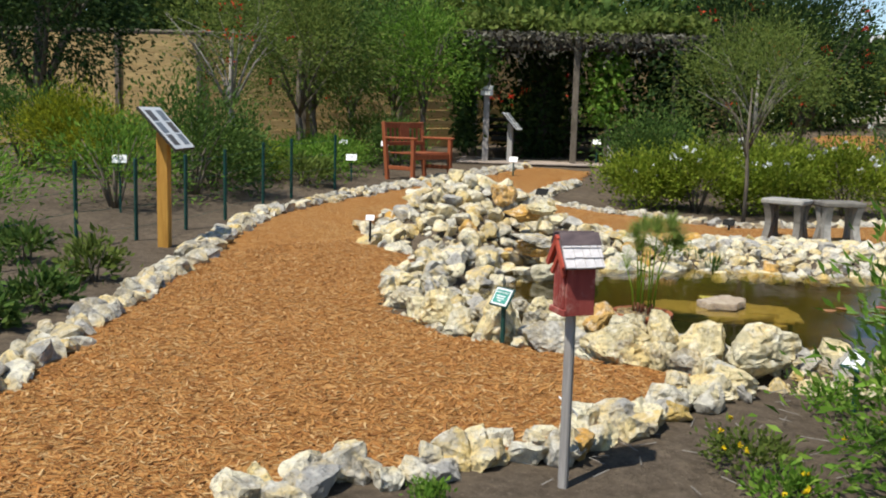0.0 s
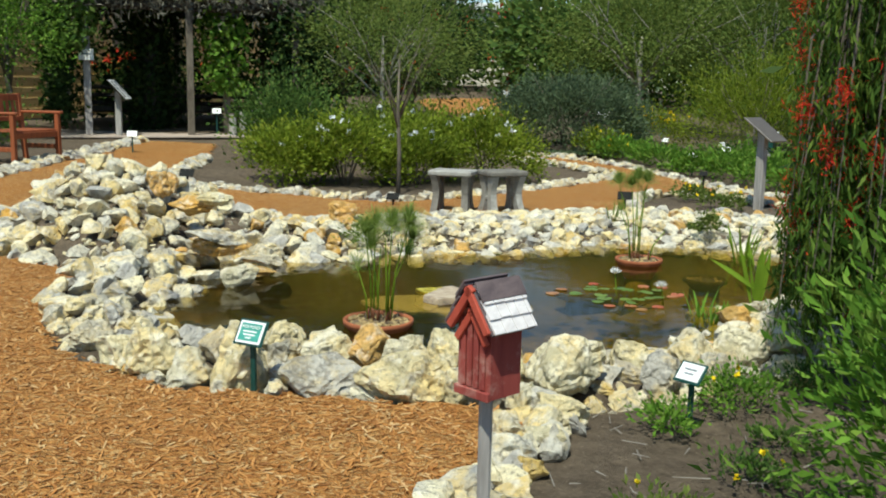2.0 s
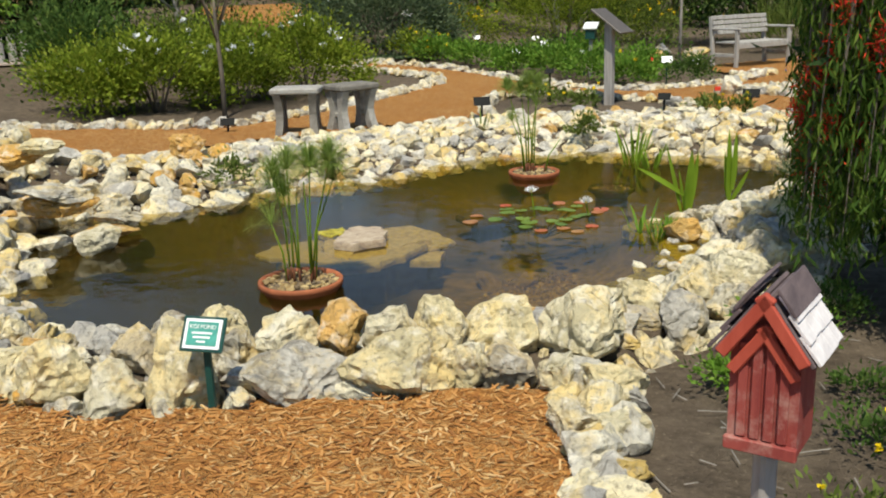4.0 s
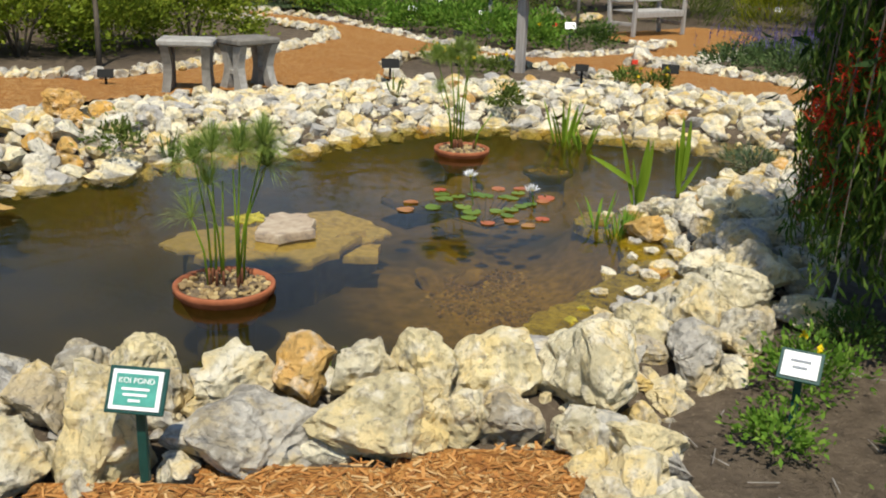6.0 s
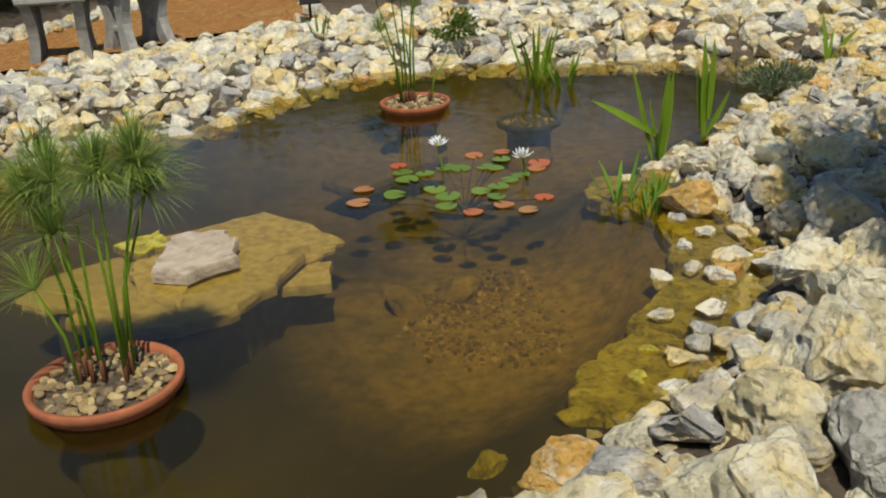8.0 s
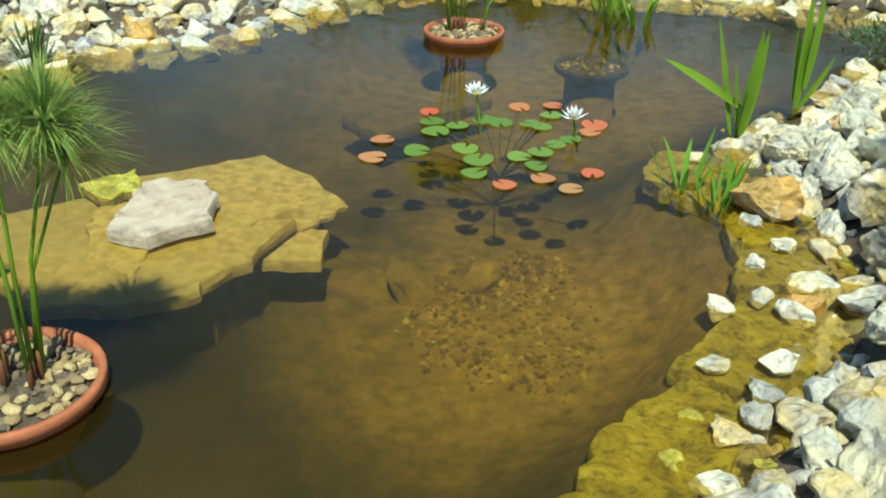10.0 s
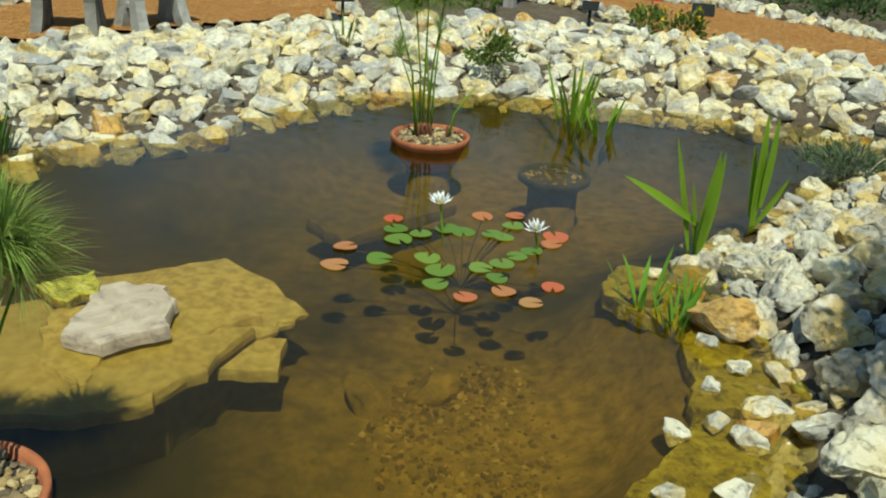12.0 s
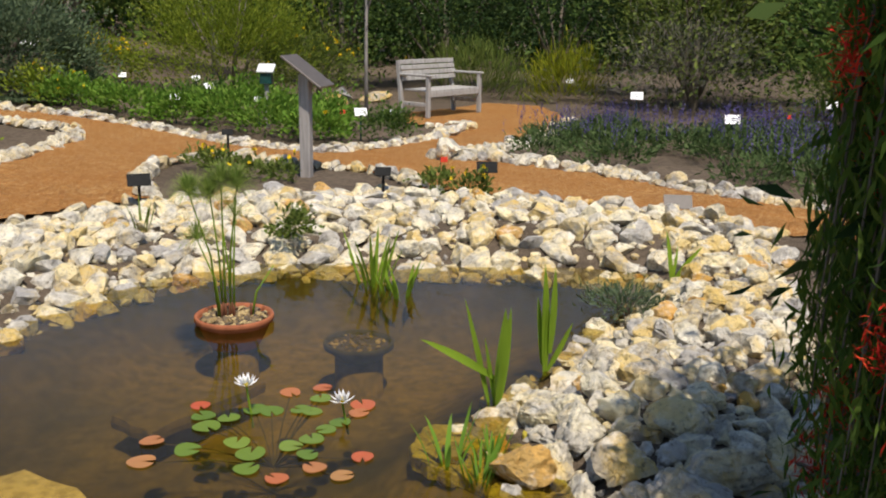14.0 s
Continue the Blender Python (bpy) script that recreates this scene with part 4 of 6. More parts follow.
slab("stone_slab", [(-1.1, 4.74), (-0.95, 4.87), (-0.90, 4.72), (-0.98, 4.64)], 0.004, 0.03, M_ALGAE, "small mossy flagstone on a larger slab", 4)
# deep slab wears the silt colour to paint in the dimness of deep water
slab("stone_slab", [(-0.32, 5.66), (-0.18, 5.46), (-0.01, 5.60), (0.30, 5.90), (0.02, 5.97), (-0.17, 5.87)], -0.11, 0.05, M_SILT, "brown flagstone deep under the water, dimmed by the silt colour", 5)
for k_, (pts_, z_) in enumerate((([(0.28, 3.40), (0.36, 3.53), (0.46, 3.64), (0.58, 3.74), (0.70, 3.62), (0.62, 3.46), (0.48, 3.32), (0.36, 3.3)], -0.014), ([(0.56, 3.79), (0.67, 3.90), (0.80, 4.08), (0.90, 4.12), (1.02, 4.02), (0.9, 3.78), (0.76, 3.66)], -0.020),
                               ([(0.82, 4.14), (0.88, 4.30), (0.88, 4.52), (0.98, 4.62), (1.10, 4.48), (1.10, 4.24), (1.03, 4.08), (0.93, 4.14)], -0.012), ([(0.72, 4.84), (0.76, 4.98), (0.84, 5.1), (1.0, 5.08), (1.04, 4.84), (1.04, 4.68), (0.92, 4.60), (0.82, 4.70)], -0.016))):
    slab("stone_slab", pts_, z_, 0.05, M_ALGAE, ("algae-covered flagstone at the pond's shallow edge", "yellow-green mossy slab at the water's edge")[k_ % 2], 6 + 20 * k_)
# supporting blocks added below the flagstones, their dark colour painting the shadow there
slab("stone_block", [(-1.26, 4.46), (-1.2, 4.62), (-0.9, 4.82), (-0.58, 4.98), (-0.33, 4.72), (-0.5, 4.46), (-0.6, 4.26), (-0.74, 4.19), (-1.0, 4.14), (-1.2, 4.28)], -0.080, 0.41, M_DARKPOT, "added block under the flagstones, coloured dark like their shadow", 9)
slab("stone_block", [(-0.22, 5.66), (-0.16, 5.56), (-0.02, 5.68), (0.12, 5.84), (-0.1, 5.84)], -0.162, 0.32, M_DARKPOT, "added block under a deep flagstone, coloured dark like its shadow", 10)
ob = slab("flat_stone", [(-0.90, 4.34), (-0.77, 4.32), (-0.62, 4.42), (-0.635, 4.57), (-0.68, 4.67), (-0.86, 4.66), (-0.89, 4.5)], 0.050, 0.044, M_BANDED, "pale pink-grey banded stone resting on the flagstones", 8, 0.03, "")
r = random.Random(43)
SHALLOWS = ()
for (ax, ay), (bx, by) in zip(SHELF, SHELF[1:]):
    for _ in range(11):
        u = r.random()
        SHALLOWS += ((ax + (bx - ax) * u + r.gauss(0.02, 0.09), ay + (by - ay) * u + r.gauss(0, 0.06), r.uniform(0.02, 0.05)),)
r = random.Random(41)
for x, y, s in ((-0.05, 4.52, 0.08), (0.15, 4.6, 0.075), (-0.95, 3.02, 0.10), (0.05, 3.25, 0.06), (0.56, 3.6, 0.07), (0.70, 3.84, 0.05), (0.93, 4.35, 0.07), (0.48, 3.42, 0.07), (0.30, 3.36, 0.06), (0.98, 4.2, 0.06), (0.86, 4.78, 0.08), (0.80, 4.95, 0.06), (0.96, 4.66, 0.07), (0.84, 3.88, 0.06), (-0.3, 3.1, 0.07), (-0.62, 2.98, 0.06)) + SHALLOWS:
    ob = stone(None, x, y, ground_z(x, y) + s * 0.3, s, r, ROCK_SILT if s >= 0.075 else ROCK_ALGAE)
    ob.name = "mossy_stone"
    tagged(ob, "algae-covered stone lying in the shallow water", "stone", "mossy stones in the shallows")
r = random.Random(47)
for x, y, s in ((0.74, 4.02, 0.05), (0.86, 4.06, 0.045), (0.66, 3.76, 0.045), (0.90, 4.24, 0.04), (0.62, 3.52, 0.06), (0.74, 3.66, 0.055), (0.82, 3.78, 0.06), (0.93, 3.98, 0.05), (1.0, 4.14, 0.055), (1.02, 4.34, 0.05), (0.70, 3.58, 0.05), (0.98, 4.5, 0.045), (0.55, 3.36, 0.055), (0.94, 5.0, 0.045)):
    ob = stone(None, x, y, -0.006, s, r, ROCK_FINE)
    ob.name = "shallow_stone"
    tagged(ob, "small pale limestone standing half out of the shallows", "stone", "pale stones in the shallows")
# gravel on the pond's floor
r = np.random.default_rng(48)
b = Bag()
for _ in range(1500):
    a_, d0 = r.random() * 6.283, math.sqrt(r.random())
    x, y = 0.32 + math.cos(a_) * 0.34 * d0 + r.normal() * 0.05, 4.40 + math.sin(a_) * 0.34 * d0 + r.normal() * 0.05
    s_ = r.uniform(0.006, 0.020)
    vs, fs = TINY[int(r.integers(len(TINY)))]
    m_ = np.array(Euler((r.random() * 6, r.random() * 6, r.random() * 6)).to_matrix())
    b.take(((vs * s_) @ m_.T + (x, y, -0.279 + s_ * 0.1), fs))
tagged(part("pond_gravel", b.mesh("pond_gravel", M_GRAVEL), None), "orange-brown gravel lying on the pond's floor", "gravel", kind="stuff")
ob = stone(None, 1.05, 4.58, 0.06, 0.125, random.Random(3), ROCK_ORANGE)
ob.name = "ochre_boulder"
tagged(ob, "ochre boulder at the water's edge beside grass", "stone")


def pad_mesh(seed, mat):
    r = random.Random(seed)
    a0 = r.random() * 6.283
    vs, n = [(0, 0, 0.001)], 22
    for k_ in range(n + 1):
        a = a0 + 0.22 + (6.283 - 0.44) * k_ / n
        d = 1.0 + 0.05 * math.sin(3 * a + seed)
        vs.append((math.cos(a) * d, math.sin(a) * d * 0.95, 0.02 * math.sin(2 * a) + 0.02))
    top = [(0, k_, k_ + 1) for k_ in range(1, n + 1)]
    m = len(vs)
    vs += [(x, y, z - 0.05) for x, y, z in vs]
    fs = top + [tuple(i + m for i in f[::-1]) for f in top] + [(k_, k_ + m, k_ + 1 + m, k_ + 1) for k_ in range(1, n + 1)]
    return mesh_of("lily_pad", vs, fs, mat, False)


PADS = [((0.02, 5.41), 2), ((0.03, 5.31), 1), ((0.04, 5.21), 1), ((0.12, 5.27), 1), ((-0.03, 5.03), 1), ((-0.15, 5.13), 2), ((-0.18, 4.97), 2), ((0.18, 4.95), 1), ((0.16, 4.84), 1),
        ((0.25, 4.75), 2), ((0.14, 5.05), 1), ((0.22, 5.33), 1), ((0.28, 5.30), 1), ((0.37, 5.47), 2), ((0.32, 4.98), 1), ((0.37, 4.90), 1), ((0.38, 4.80), 2), ((0.40, 5.02), 1), ((0.46, 5.09), 1),
        ((0.39, 5.29), 1), ((0.43, 5.26), 1), ((0.48, 5.38), 1), ((0.52, 5.14), 1), ((0.63, 5.28), 2), ((0.60, 5.21), 2), ((0.55, 4.84), 2), ((0.46, 4.72), 2), ((0.50, 5.49), 2)]
g_pads, r_pads = [pad_mesh(s, M_PADG) for s in range(4)], [pad_mesh(s + 9, M_PADR) for s in range(4)]
r = random.Random(8)
for (x, y), k_ in PADS:
    ob = part("lily_pad", r.choice(g_pads if k_ == 1 else r_pads), None, None, at=pose(x, y, 0.006, r.uniform(-3, 3), r.uniform(-3, 3), r.random() * 360))
    ob.scale = (s_ := r.uniform(0.038, 0.053), s_, 0.05)
    tagged(ob, "round green water-lily pad floating on the pond" if k_ == 1 else "reddish orange water-lily pad floating on the pond", "lily pad", "water-lily pads")
bag = Bag()
for (x, y), k_ in PADS:
    bag.take(tube([(0.27, 5.12, -0.14), ((x + 0.27) / 2, (y + 5.12) / 2, -0.05), (x, y, -0.002)], [0.003] * 3, 4))
tagged(part("lily_stems", bag.mesh("lily_stems", M_DARKPOT), None), "thin brown water-lily stems fanning out under water", "water plant", kind="stuff")


def lily_flower(x, y, h):
    t = thing("water_lily", pose(x, y, 0), "white water-lily flower held above the pads", "flower", "water-lily flowers")
    vs, fs = tube([(0.02, -0.01, -0.05), (0, 0, h)], [0.005, 0.004], 6)
    part("stem", mesh_of("stem", vs, fs, L_BLADE), None, t)
    r = random.Random(int(h * 1000))
    for ring, (cnt, el, L) in enumerate(((9, 28, 0.058), (8, 52, 0.052), (6, 70, 0.042))):
        for k_ in range(cnt):
            a = 6.283 * (k_ + 0.4 * ring) / cnt + r.gauss(0, 0.06)
            m = pose(0, 0, h, 0, 0, math.degrees(a)) @ pose(0, 0, 0, 0, -el + r.gauss(0, 5), 0)
            q_ = [m @ Vector(p) for p in ((0, 0, 0), (L * 0.5, 0.008, -0.004), (L, 0, 0), (L * 0.5, -0.008, -0.004))]
            part("petal", mesh_of("petal", q_, [(0, 1, 2, 3)], F_WHITE), None, t)
    vs, fs = tube([(0, 0, h), (0, 0, h + 0.018)], [0.009, 0.012], 7)
    part("flower_centre", mesh_of("flower_centre", vs, fs, F_YELLOW), None, t, "yellow stamens")


lily_flower(0.19, 5.30, 0.115)
lily_flower(0.53, 5.16, 0.075)


def blade(base, way, L, w, bend, bag, fold=0.25, face=(0, 0, 1)):
    """A long folded leaf arching over; face: the way its blade is turned."""
    d = Vector(way).normalized()
    s = d.cross(Vector(face))
    s = s.normalized() if s.length > 0.01 else Vector((1, 0, 0))
    vs, n = [], 7
    for k_ in range(n + 1):
        u = k_ / n
        p = Vector(base) + d * L * u + Vector((d.x, d.y, -1)) * bend * L * u * u
        ww = w * math.sin(math.pi * min(1, 0.12 + u * 0.88)) ** 0.8
        up = s.cross(d) * ww * fold
        vs += [p - s * ww + up, p, p + s * ww + up]
    fs = []
    for k_ in range(n):
        fs += [(3 * k_, 3 * k_ + 1, 3 * k_ + 4, 3 * k_ + 3), (3 * k_ + 1, 3 * k_ + 2, 3 * k_ + 5, 3 * k_ + 4)]
    bag.take((vs, fs))


def bladed(name, x, y, z, spec, label, category="water plant", mat=None, group=""):
    t = thing(name, pose(x, y, z), label, category, group)
    for base, way, L, w, bend in spec:
        b = Bag()
        blade(base, way, L, w * 0.72, bend, b, 0.3, (0.5, -1, 0.4))
        part("leaf", b.mesh("leaf", mat or L_BLADE, True), None, t)
    return t


bladed("broad_leaf_plant", 1.14, 5.2, -0.02, [((0, 0, 0.12), (-0.85, -0.02, 0.62), 0.36, 0.024, 0.06), ((-0.02, 0.01, 0), (-0.24, 0.0, 1), 0.47, 0.020, 0.0), ((0.0, 0, 0), (0.06, -0.05, 1), 0.42, 0.044, 0.0), ((0, 0, 0), (-0.1, 0.0, 0.6), 0.30, 0.016, 0.0),
                                              ((0.02, 0.02, 0), (0.14, 0.1, 1), 0.40, 0.030, 0.0), ((0.0, -0.02, 0), (0.02, -0.1, 1), 0.26, 0.026, 0.02)], "fresh green plant with long pointed leaves at the water's edge", group="broad-leaved water plants")
bladed("broad_leaf_plant", 1.45, 5.48, -0.02, [((0, 0, 0), (-0.03, 0.0, 1), 0.50, 0.034, 0.0), ((0.02, 0, 0.1), (0.03, 0.0, 1), 0.38, 0.030, 0.0), ((-0.01, 0.01, 0.05), (-0.06, 0.1, 1), 0.30, 0.024, 0.0), ((0.01, 0, 0.02), (0.42, 0, 0.8), 0.24, 0.022, 0.0), ((0, 0, 0), (0.02, 0, 1), 0.34, 0.012, 0.0)],
       "upright yellow-green canna-like plant in the shallows", group="broad-leaved water plants")
bladed("broad_leaf_plant", 2.58, 6.5, 0.03, [((0, 0, 0), (-0.15, 0, 1), 0.34, 0.03, 0.05), ((0, 0, 0), (0.5, 0.1, 0.8), 0.32, 0.025, 0.2), ((0, 0, 0), (0.2, 0.2, 1), 0.25, 0.02, 0.1)], "pale green pointed-leaf plant among the bank stones", group="broad-leaved water plants")
rr = random.Random(6)
for nm, x, y, z, n, L, w, mt, lb in (("pickerel_reeds", 0.98, 6.95, -0.05, 16, 0.40, 0.011, L_BLADE, "clump of green upright reeds against the bank"), ("pickerel_reeds", 1.1, 6.75, -0.05, 10, 0.28, 0.014, L_BLADE, "clump of short green reeds in the shallows"),
                                     ("grass_tuft", 0.9, 4.62, -0.03, 22, 0.16, 0.005, L_LIME, "tuft of bright green grass at the water's edge"), ("grass_tuft", 0.98, 4.75, 0.0, 18, 0.12, 0.005, L_LIME, "tuft of bright green grass at the water's edge"),
                                     ("grass_tuft", -1.72, 6.1, -0.03, 28, 0.24, 0.005, L_MID, "grassy tuft growing from the pond's bank"), ("grass_tuft", 0.82, 4.75, -0.03, 8, 0.25, 0.009, L_LIME, "few broad grass blades in the shallows"),
                                     ("grass_tuft", -2.0, 6.35, 0.0, 14, 0.2, 0.005, L_MID, "grassy tuft growing from the pond's bank"), ("grass_tuft", -0.3, 8.1, 0.1, 14, 0.25, 0.006, L_OLIVE, "thin olive tuft between bank stones"),
                                     ("grass_tuft", -0.42, 2.92, -0.02, 9, 0.14, 0.004, L_OLIVE, "dry grass tuft behind the wall stones")):
    t = thing(nm, pose(x, y, z), lb, "water plant" if "reed" in nm else "grass", "tufts round the pond" if "grass" in nm else "reeds in the pond")
    for _ in range(n):
        b = Bag()
        a = rr.random() * 6.283
        d0 = rr.random() * (0.10 if "reed" in nm else 0.06)
        blade((math.cos(a) * d0, math.sin(a) * d0, 0), (math.cos(a) * 0.3, math.sin(a) * 0.3, 1), L * rr.uniform(0.6, 1.1), w, rr.uniform(0, 0.25), b)
        part("blade", b.mesh("blade", mt, True), None, t)



def leafy(name, x, y, z, radii, n, size, mat, seed, label, category="shrub", group="", count=40, spread=0.26, low=-0.3, slim=0.45, stems=0, flowers=None, up=0.3, stem_mat=None, hollow=0.45, sit=0.6):
    """A bush or low plant: leaves in clumps, woody stems, and flowers where it bears them."""
    r = np.random.default_rng(seed)
    if size >= 0.08 and slim > 0.2:
        n, size = int(n * 2.0), size * 0.66
    t = thing(name, pose(x, y, z), label, category, group)
    p, o = clumps(r, n, radii, count, spread, low, hollow)
    p[:, 2] += radii[2] * sit
    p[:, 2] = np.maximum(p[:, 2], 0.02)
    part("foliage", leaf_mesh("foliage", p, size, mat, r, up, slim, o), None, t)
    if stems:
        b = Bag()
        for k_ in range(stems):
            a = 6.283 * k_ / stems + r.random()
            e = (math.cos(a) * radii[0] * 0.6, math.sin(a) * radii[1] * 0.6, radii[2] * (0.9 + 0.5 * r.random()))
            b.take(tube([(e[0] * 0.08, e[1] * 0.08, -0.05), (e[0] * 0.4, e[1] * 0.4, e[2] * 0.5), e], [0.02 * radii[2] + 0.006, 0.014 * radii[2] + 0.004, 0.004], 5))
        tagged(part("stem", b.mesh("stem", stem_mat or M_BARK, True), None, t), kind="stuff")
    if flowers:
        fm, fn, fsz = flowers
        q_ = p[r.integers(0, n, fn * 4)]
        q_ = q_[np.argsort(-(q_[:, 2] + 0.5 * r.random(len(q_)) * radii[2] - 0.3 * q_[:, 1]))][:fn]
        pts = np.repeat(q_ + np.array([0, 0, size * 0.4]), 6, 0) + r.normal(size=(fn * 6, 3)) * fsz * 0.25
        tagged(part("blossom", leaf_mesh("blossom", pts, fsz, fm, r, 0.4, 0.8), None, t), kind="stuff")
    return t


leafy("pond_shrublet", 2.14, 6.16, 0.0, (0.19, 0.16, 0.10), 900, 0.04, L_GREY, 61, "low grey-olive plant growing over the water's edge", "plant", count=24, slim=0.2, stems=9, up=0.6)
leafy("moss_plant", 0.62, 7.75, 0.12, (0.16, 0.14, 0.1), 500, 0.04, L_OLIVE, 62, "brownish green tuft on the bank stones", "plant", count=16)
leafy("moss_plant", -1.95, 5.75, 0.1, (0.13, 0.12, 0.12), 300, 0.04, L_OLIVE, 63, "olive tuft among the bank stones", "plant", count=14)

# ---- birdhouse ----
bh = thing("birdhouse", pose(0.62, 0.75, ground_z(0.62, 0.75), 0, 0, 0), "red-painted wooden birdhouse with silvered shingles on a post", "birdhouse")
G0 = ground_z(0.62, 0.75)
FACE = -28.0
B = pose(0.005, 0.004, 0.668 - G0, 0, 0, FACE)
w_, d_, h_ = 0.108, 0.102, 0.182
part("post", box(0.032, 0.034, 0.67 - G0 + 0.08, pose(0, 0, -0.08, 0, 0, 20)), M_POSTGREY, bh, "weathered grey square post")
bm = bmesh.new()
prof = [(-w_ / 2, 0), (w_ / 2, 0), (w_ / 2, h_), (0, h_ + w_ * 0.70), (-w_ / 2, h_)]
fr_, bk = [bm.verts.new((x, -d_ / 2, z)) for x, z in prof], [bm.verts.new((x, d_ / 2, z)) for x, z in prof]
bm.faces.new(fr_), bm.faces.new(bk[::-1])
for k_ in range(5):
    bm.faces.new((fr_[k_], fr_[(k_ + 1) % 5], bk[(k_ + 1) % 5], bk[k_])[::-1])
bmesh.ops.recalc_face_normals(bm, faces=bm.faces[:])
bm.transform(B)
part("body", bm, M_REDPAINT, bh)
for k_, x in enumerate((-0.032, -0.0105, 0.0105, 0.032)):
    part("front_slat", box(0.015, 0.008, 0.16 + 0.03 * (k_ in (1, 2)), B @ pose(x, -d_ / 2 - 0.004, 0.022), 0.002), M_REDPAINT, bh)
part("sill_board", box(w_ + 0.006, 0.012, 0.022, B @ pose(0, -d_ / 2 - 0.006, -0.002), 0.002), M_REDPAINT, bh)
sl = math.degrees(math.atan(0.70 * 2))
for off_, dep, thk in ((0.0, 0.014, 0.02), (0.052, 0.010, 0.018)):
    for sgn in (-1, 1):
        L = 0.124 - off_ * 0.5
        m = B @ pose(0, -d_ / 2 - (0.020 if off_ == 0 else 0.010), h_ + w_ * 0.70 + 0.012 - off_) @ pose(0, 0, 0, 0, sgn * sl, 0) @ pose(sgn * L / 2, 0, -thk)
        part("gable_trim", box(L, dep, thk, m, 0.002), M_REDTRIM, bh, "brighter red gable board")
for sgn in (-1, 1):
    m = B @ pose(0, 0, h_ + w_ * 0.70 + 0.004) @ pose(0, 0, 0, 0, sgn * sl, 0)
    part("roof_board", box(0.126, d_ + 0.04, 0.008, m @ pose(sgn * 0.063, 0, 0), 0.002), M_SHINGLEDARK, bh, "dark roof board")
    for row in range(3):
        rs = random.Random(row + 5 * sgn)
        y = -(d_ + 0.04) / 2
        while y < (d_ + 0.04) / 2 - 0.005:
            wd_ = min(rs.uniform(0.026, 0.04), (d_ + 0.04) / 2 - y)
            lng = 0.050 + rs.uniform(-0.004, 0.004)
            x = 0.101 - row * 0.035
            # left slope takes the dark wood, painting that side as shaded
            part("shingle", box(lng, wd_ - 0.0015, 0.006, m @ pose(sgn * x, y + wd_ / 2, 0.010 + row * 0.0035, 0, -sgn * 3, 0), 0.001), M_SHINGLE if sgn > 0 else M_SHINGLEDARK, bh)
            y += wd_
    part("ridge_cap", box(0.05, d_ + 0.044, 0.006, m @ pose(sgn * 0.022, 0, 0.020), 0.001), M_SHINGLEDARK, bh, "dark ridge board")


# ---- labels and signs ----
def plant_label(x, y, h, w=0.10, ph=0.07, yaw=0.0, tilt=35.0, post=None, plate=None, rim=None, label="", group="plant labels", bars=2, ink=None):
    z = ground_z(x, y)
    t = thing("plant_label", pose(x, y, z, 0, 0, yaw), label or "small white plant label on a dark green stake", "plant label", group)
    part("stake", box(0.022, 0.012, h + 0.06, pose(0, 0, -0.06), 0.002), post or M_GREENPOST, t)
    m = pose(0, -0.012, h, 90 - tilt, 0, 0)
    if rim:
        part("plate_rim", box(w + 0.02, ph + 0.02, 0.006, m @ pose(0, 0, -0.003), 0.002), rim, t)
    part("plate", box(w, ph, 0.006, m @ pose(0, 0, 0.002), 0.001), plate or M_WHITE, t)
    for k_ in range(bars):
        part("text_bar", box(w * (0.55 - 0.15 * k_), ph * 0.09, 0.002, m @ pose(0, ph * (0.14 - 0.26 * k_), 0.0085), 0), ink or M_INK, t)
    return t


def letters(text, size, mat, parent, m, name="lettering"):
    cu = bpy.data.curves.new(name, "FONT")
    cu.body, cu.size, cu.align_x, cu.align_y, cu.extrude = text, size, "CENTER", "CENTER", 0.0008
    tmp = new("tmp_text", cu)
    bpy.context.view_layer.update()
    me = bpy.data.meshes.new_from_object(tmp.evaluated_get(bpy.context.evaluated_depsgraph_get()))
    bpy.data.objects.remove(tmp)
    me.materials.clear()
    me.materials.append(mat)
    return part(name, me, None, parent, at=m)


koi = thing("koi_pond_sign", pose(-0.82, 2.10, ground_z(-0.82, 2.06), 0, 0, -8), "green and white pond sign on a dark green stake", "sign")
zk = 0.345 - ground_z(-0.82, 2.06)
part("stake", box(0.024, 0.016, zk + 0.06, pose(0, 0, -0.06), 0.002), M_GREENPOST, koi)
mk = pose(0, -0.014, zk, 58, 0, 0)
part("sign_back", box(0.150, 0.116, 0.008, mk @ pose(0, 0, -0.006), 0.003), M_GREENPOST, koi)
part("sign_border", box(0.128, 0.098, 0.004, mk @ pose(0, 0, 0.002), 0.001), M_WHITE, koi)
part("sign_panel", box(0.106, 0.078, 0.004, mk @ pose(0, 0, 0.004), 0.001), M_TEAL, koi, "teal printed panel")
letters("KOI POND", 0.0190, M_WHITE, koi, mk @ pose(0, 0.022, 0.0095))
for k_, wd_ in enumerate((0.07, 0.06, 0.03)):
    part("text_bar", box(wd_, 0.006, 0.002, mk @ pose(0, 0.002 - 0.014 * k_, 0.008), 0), M_WHITE, koi)

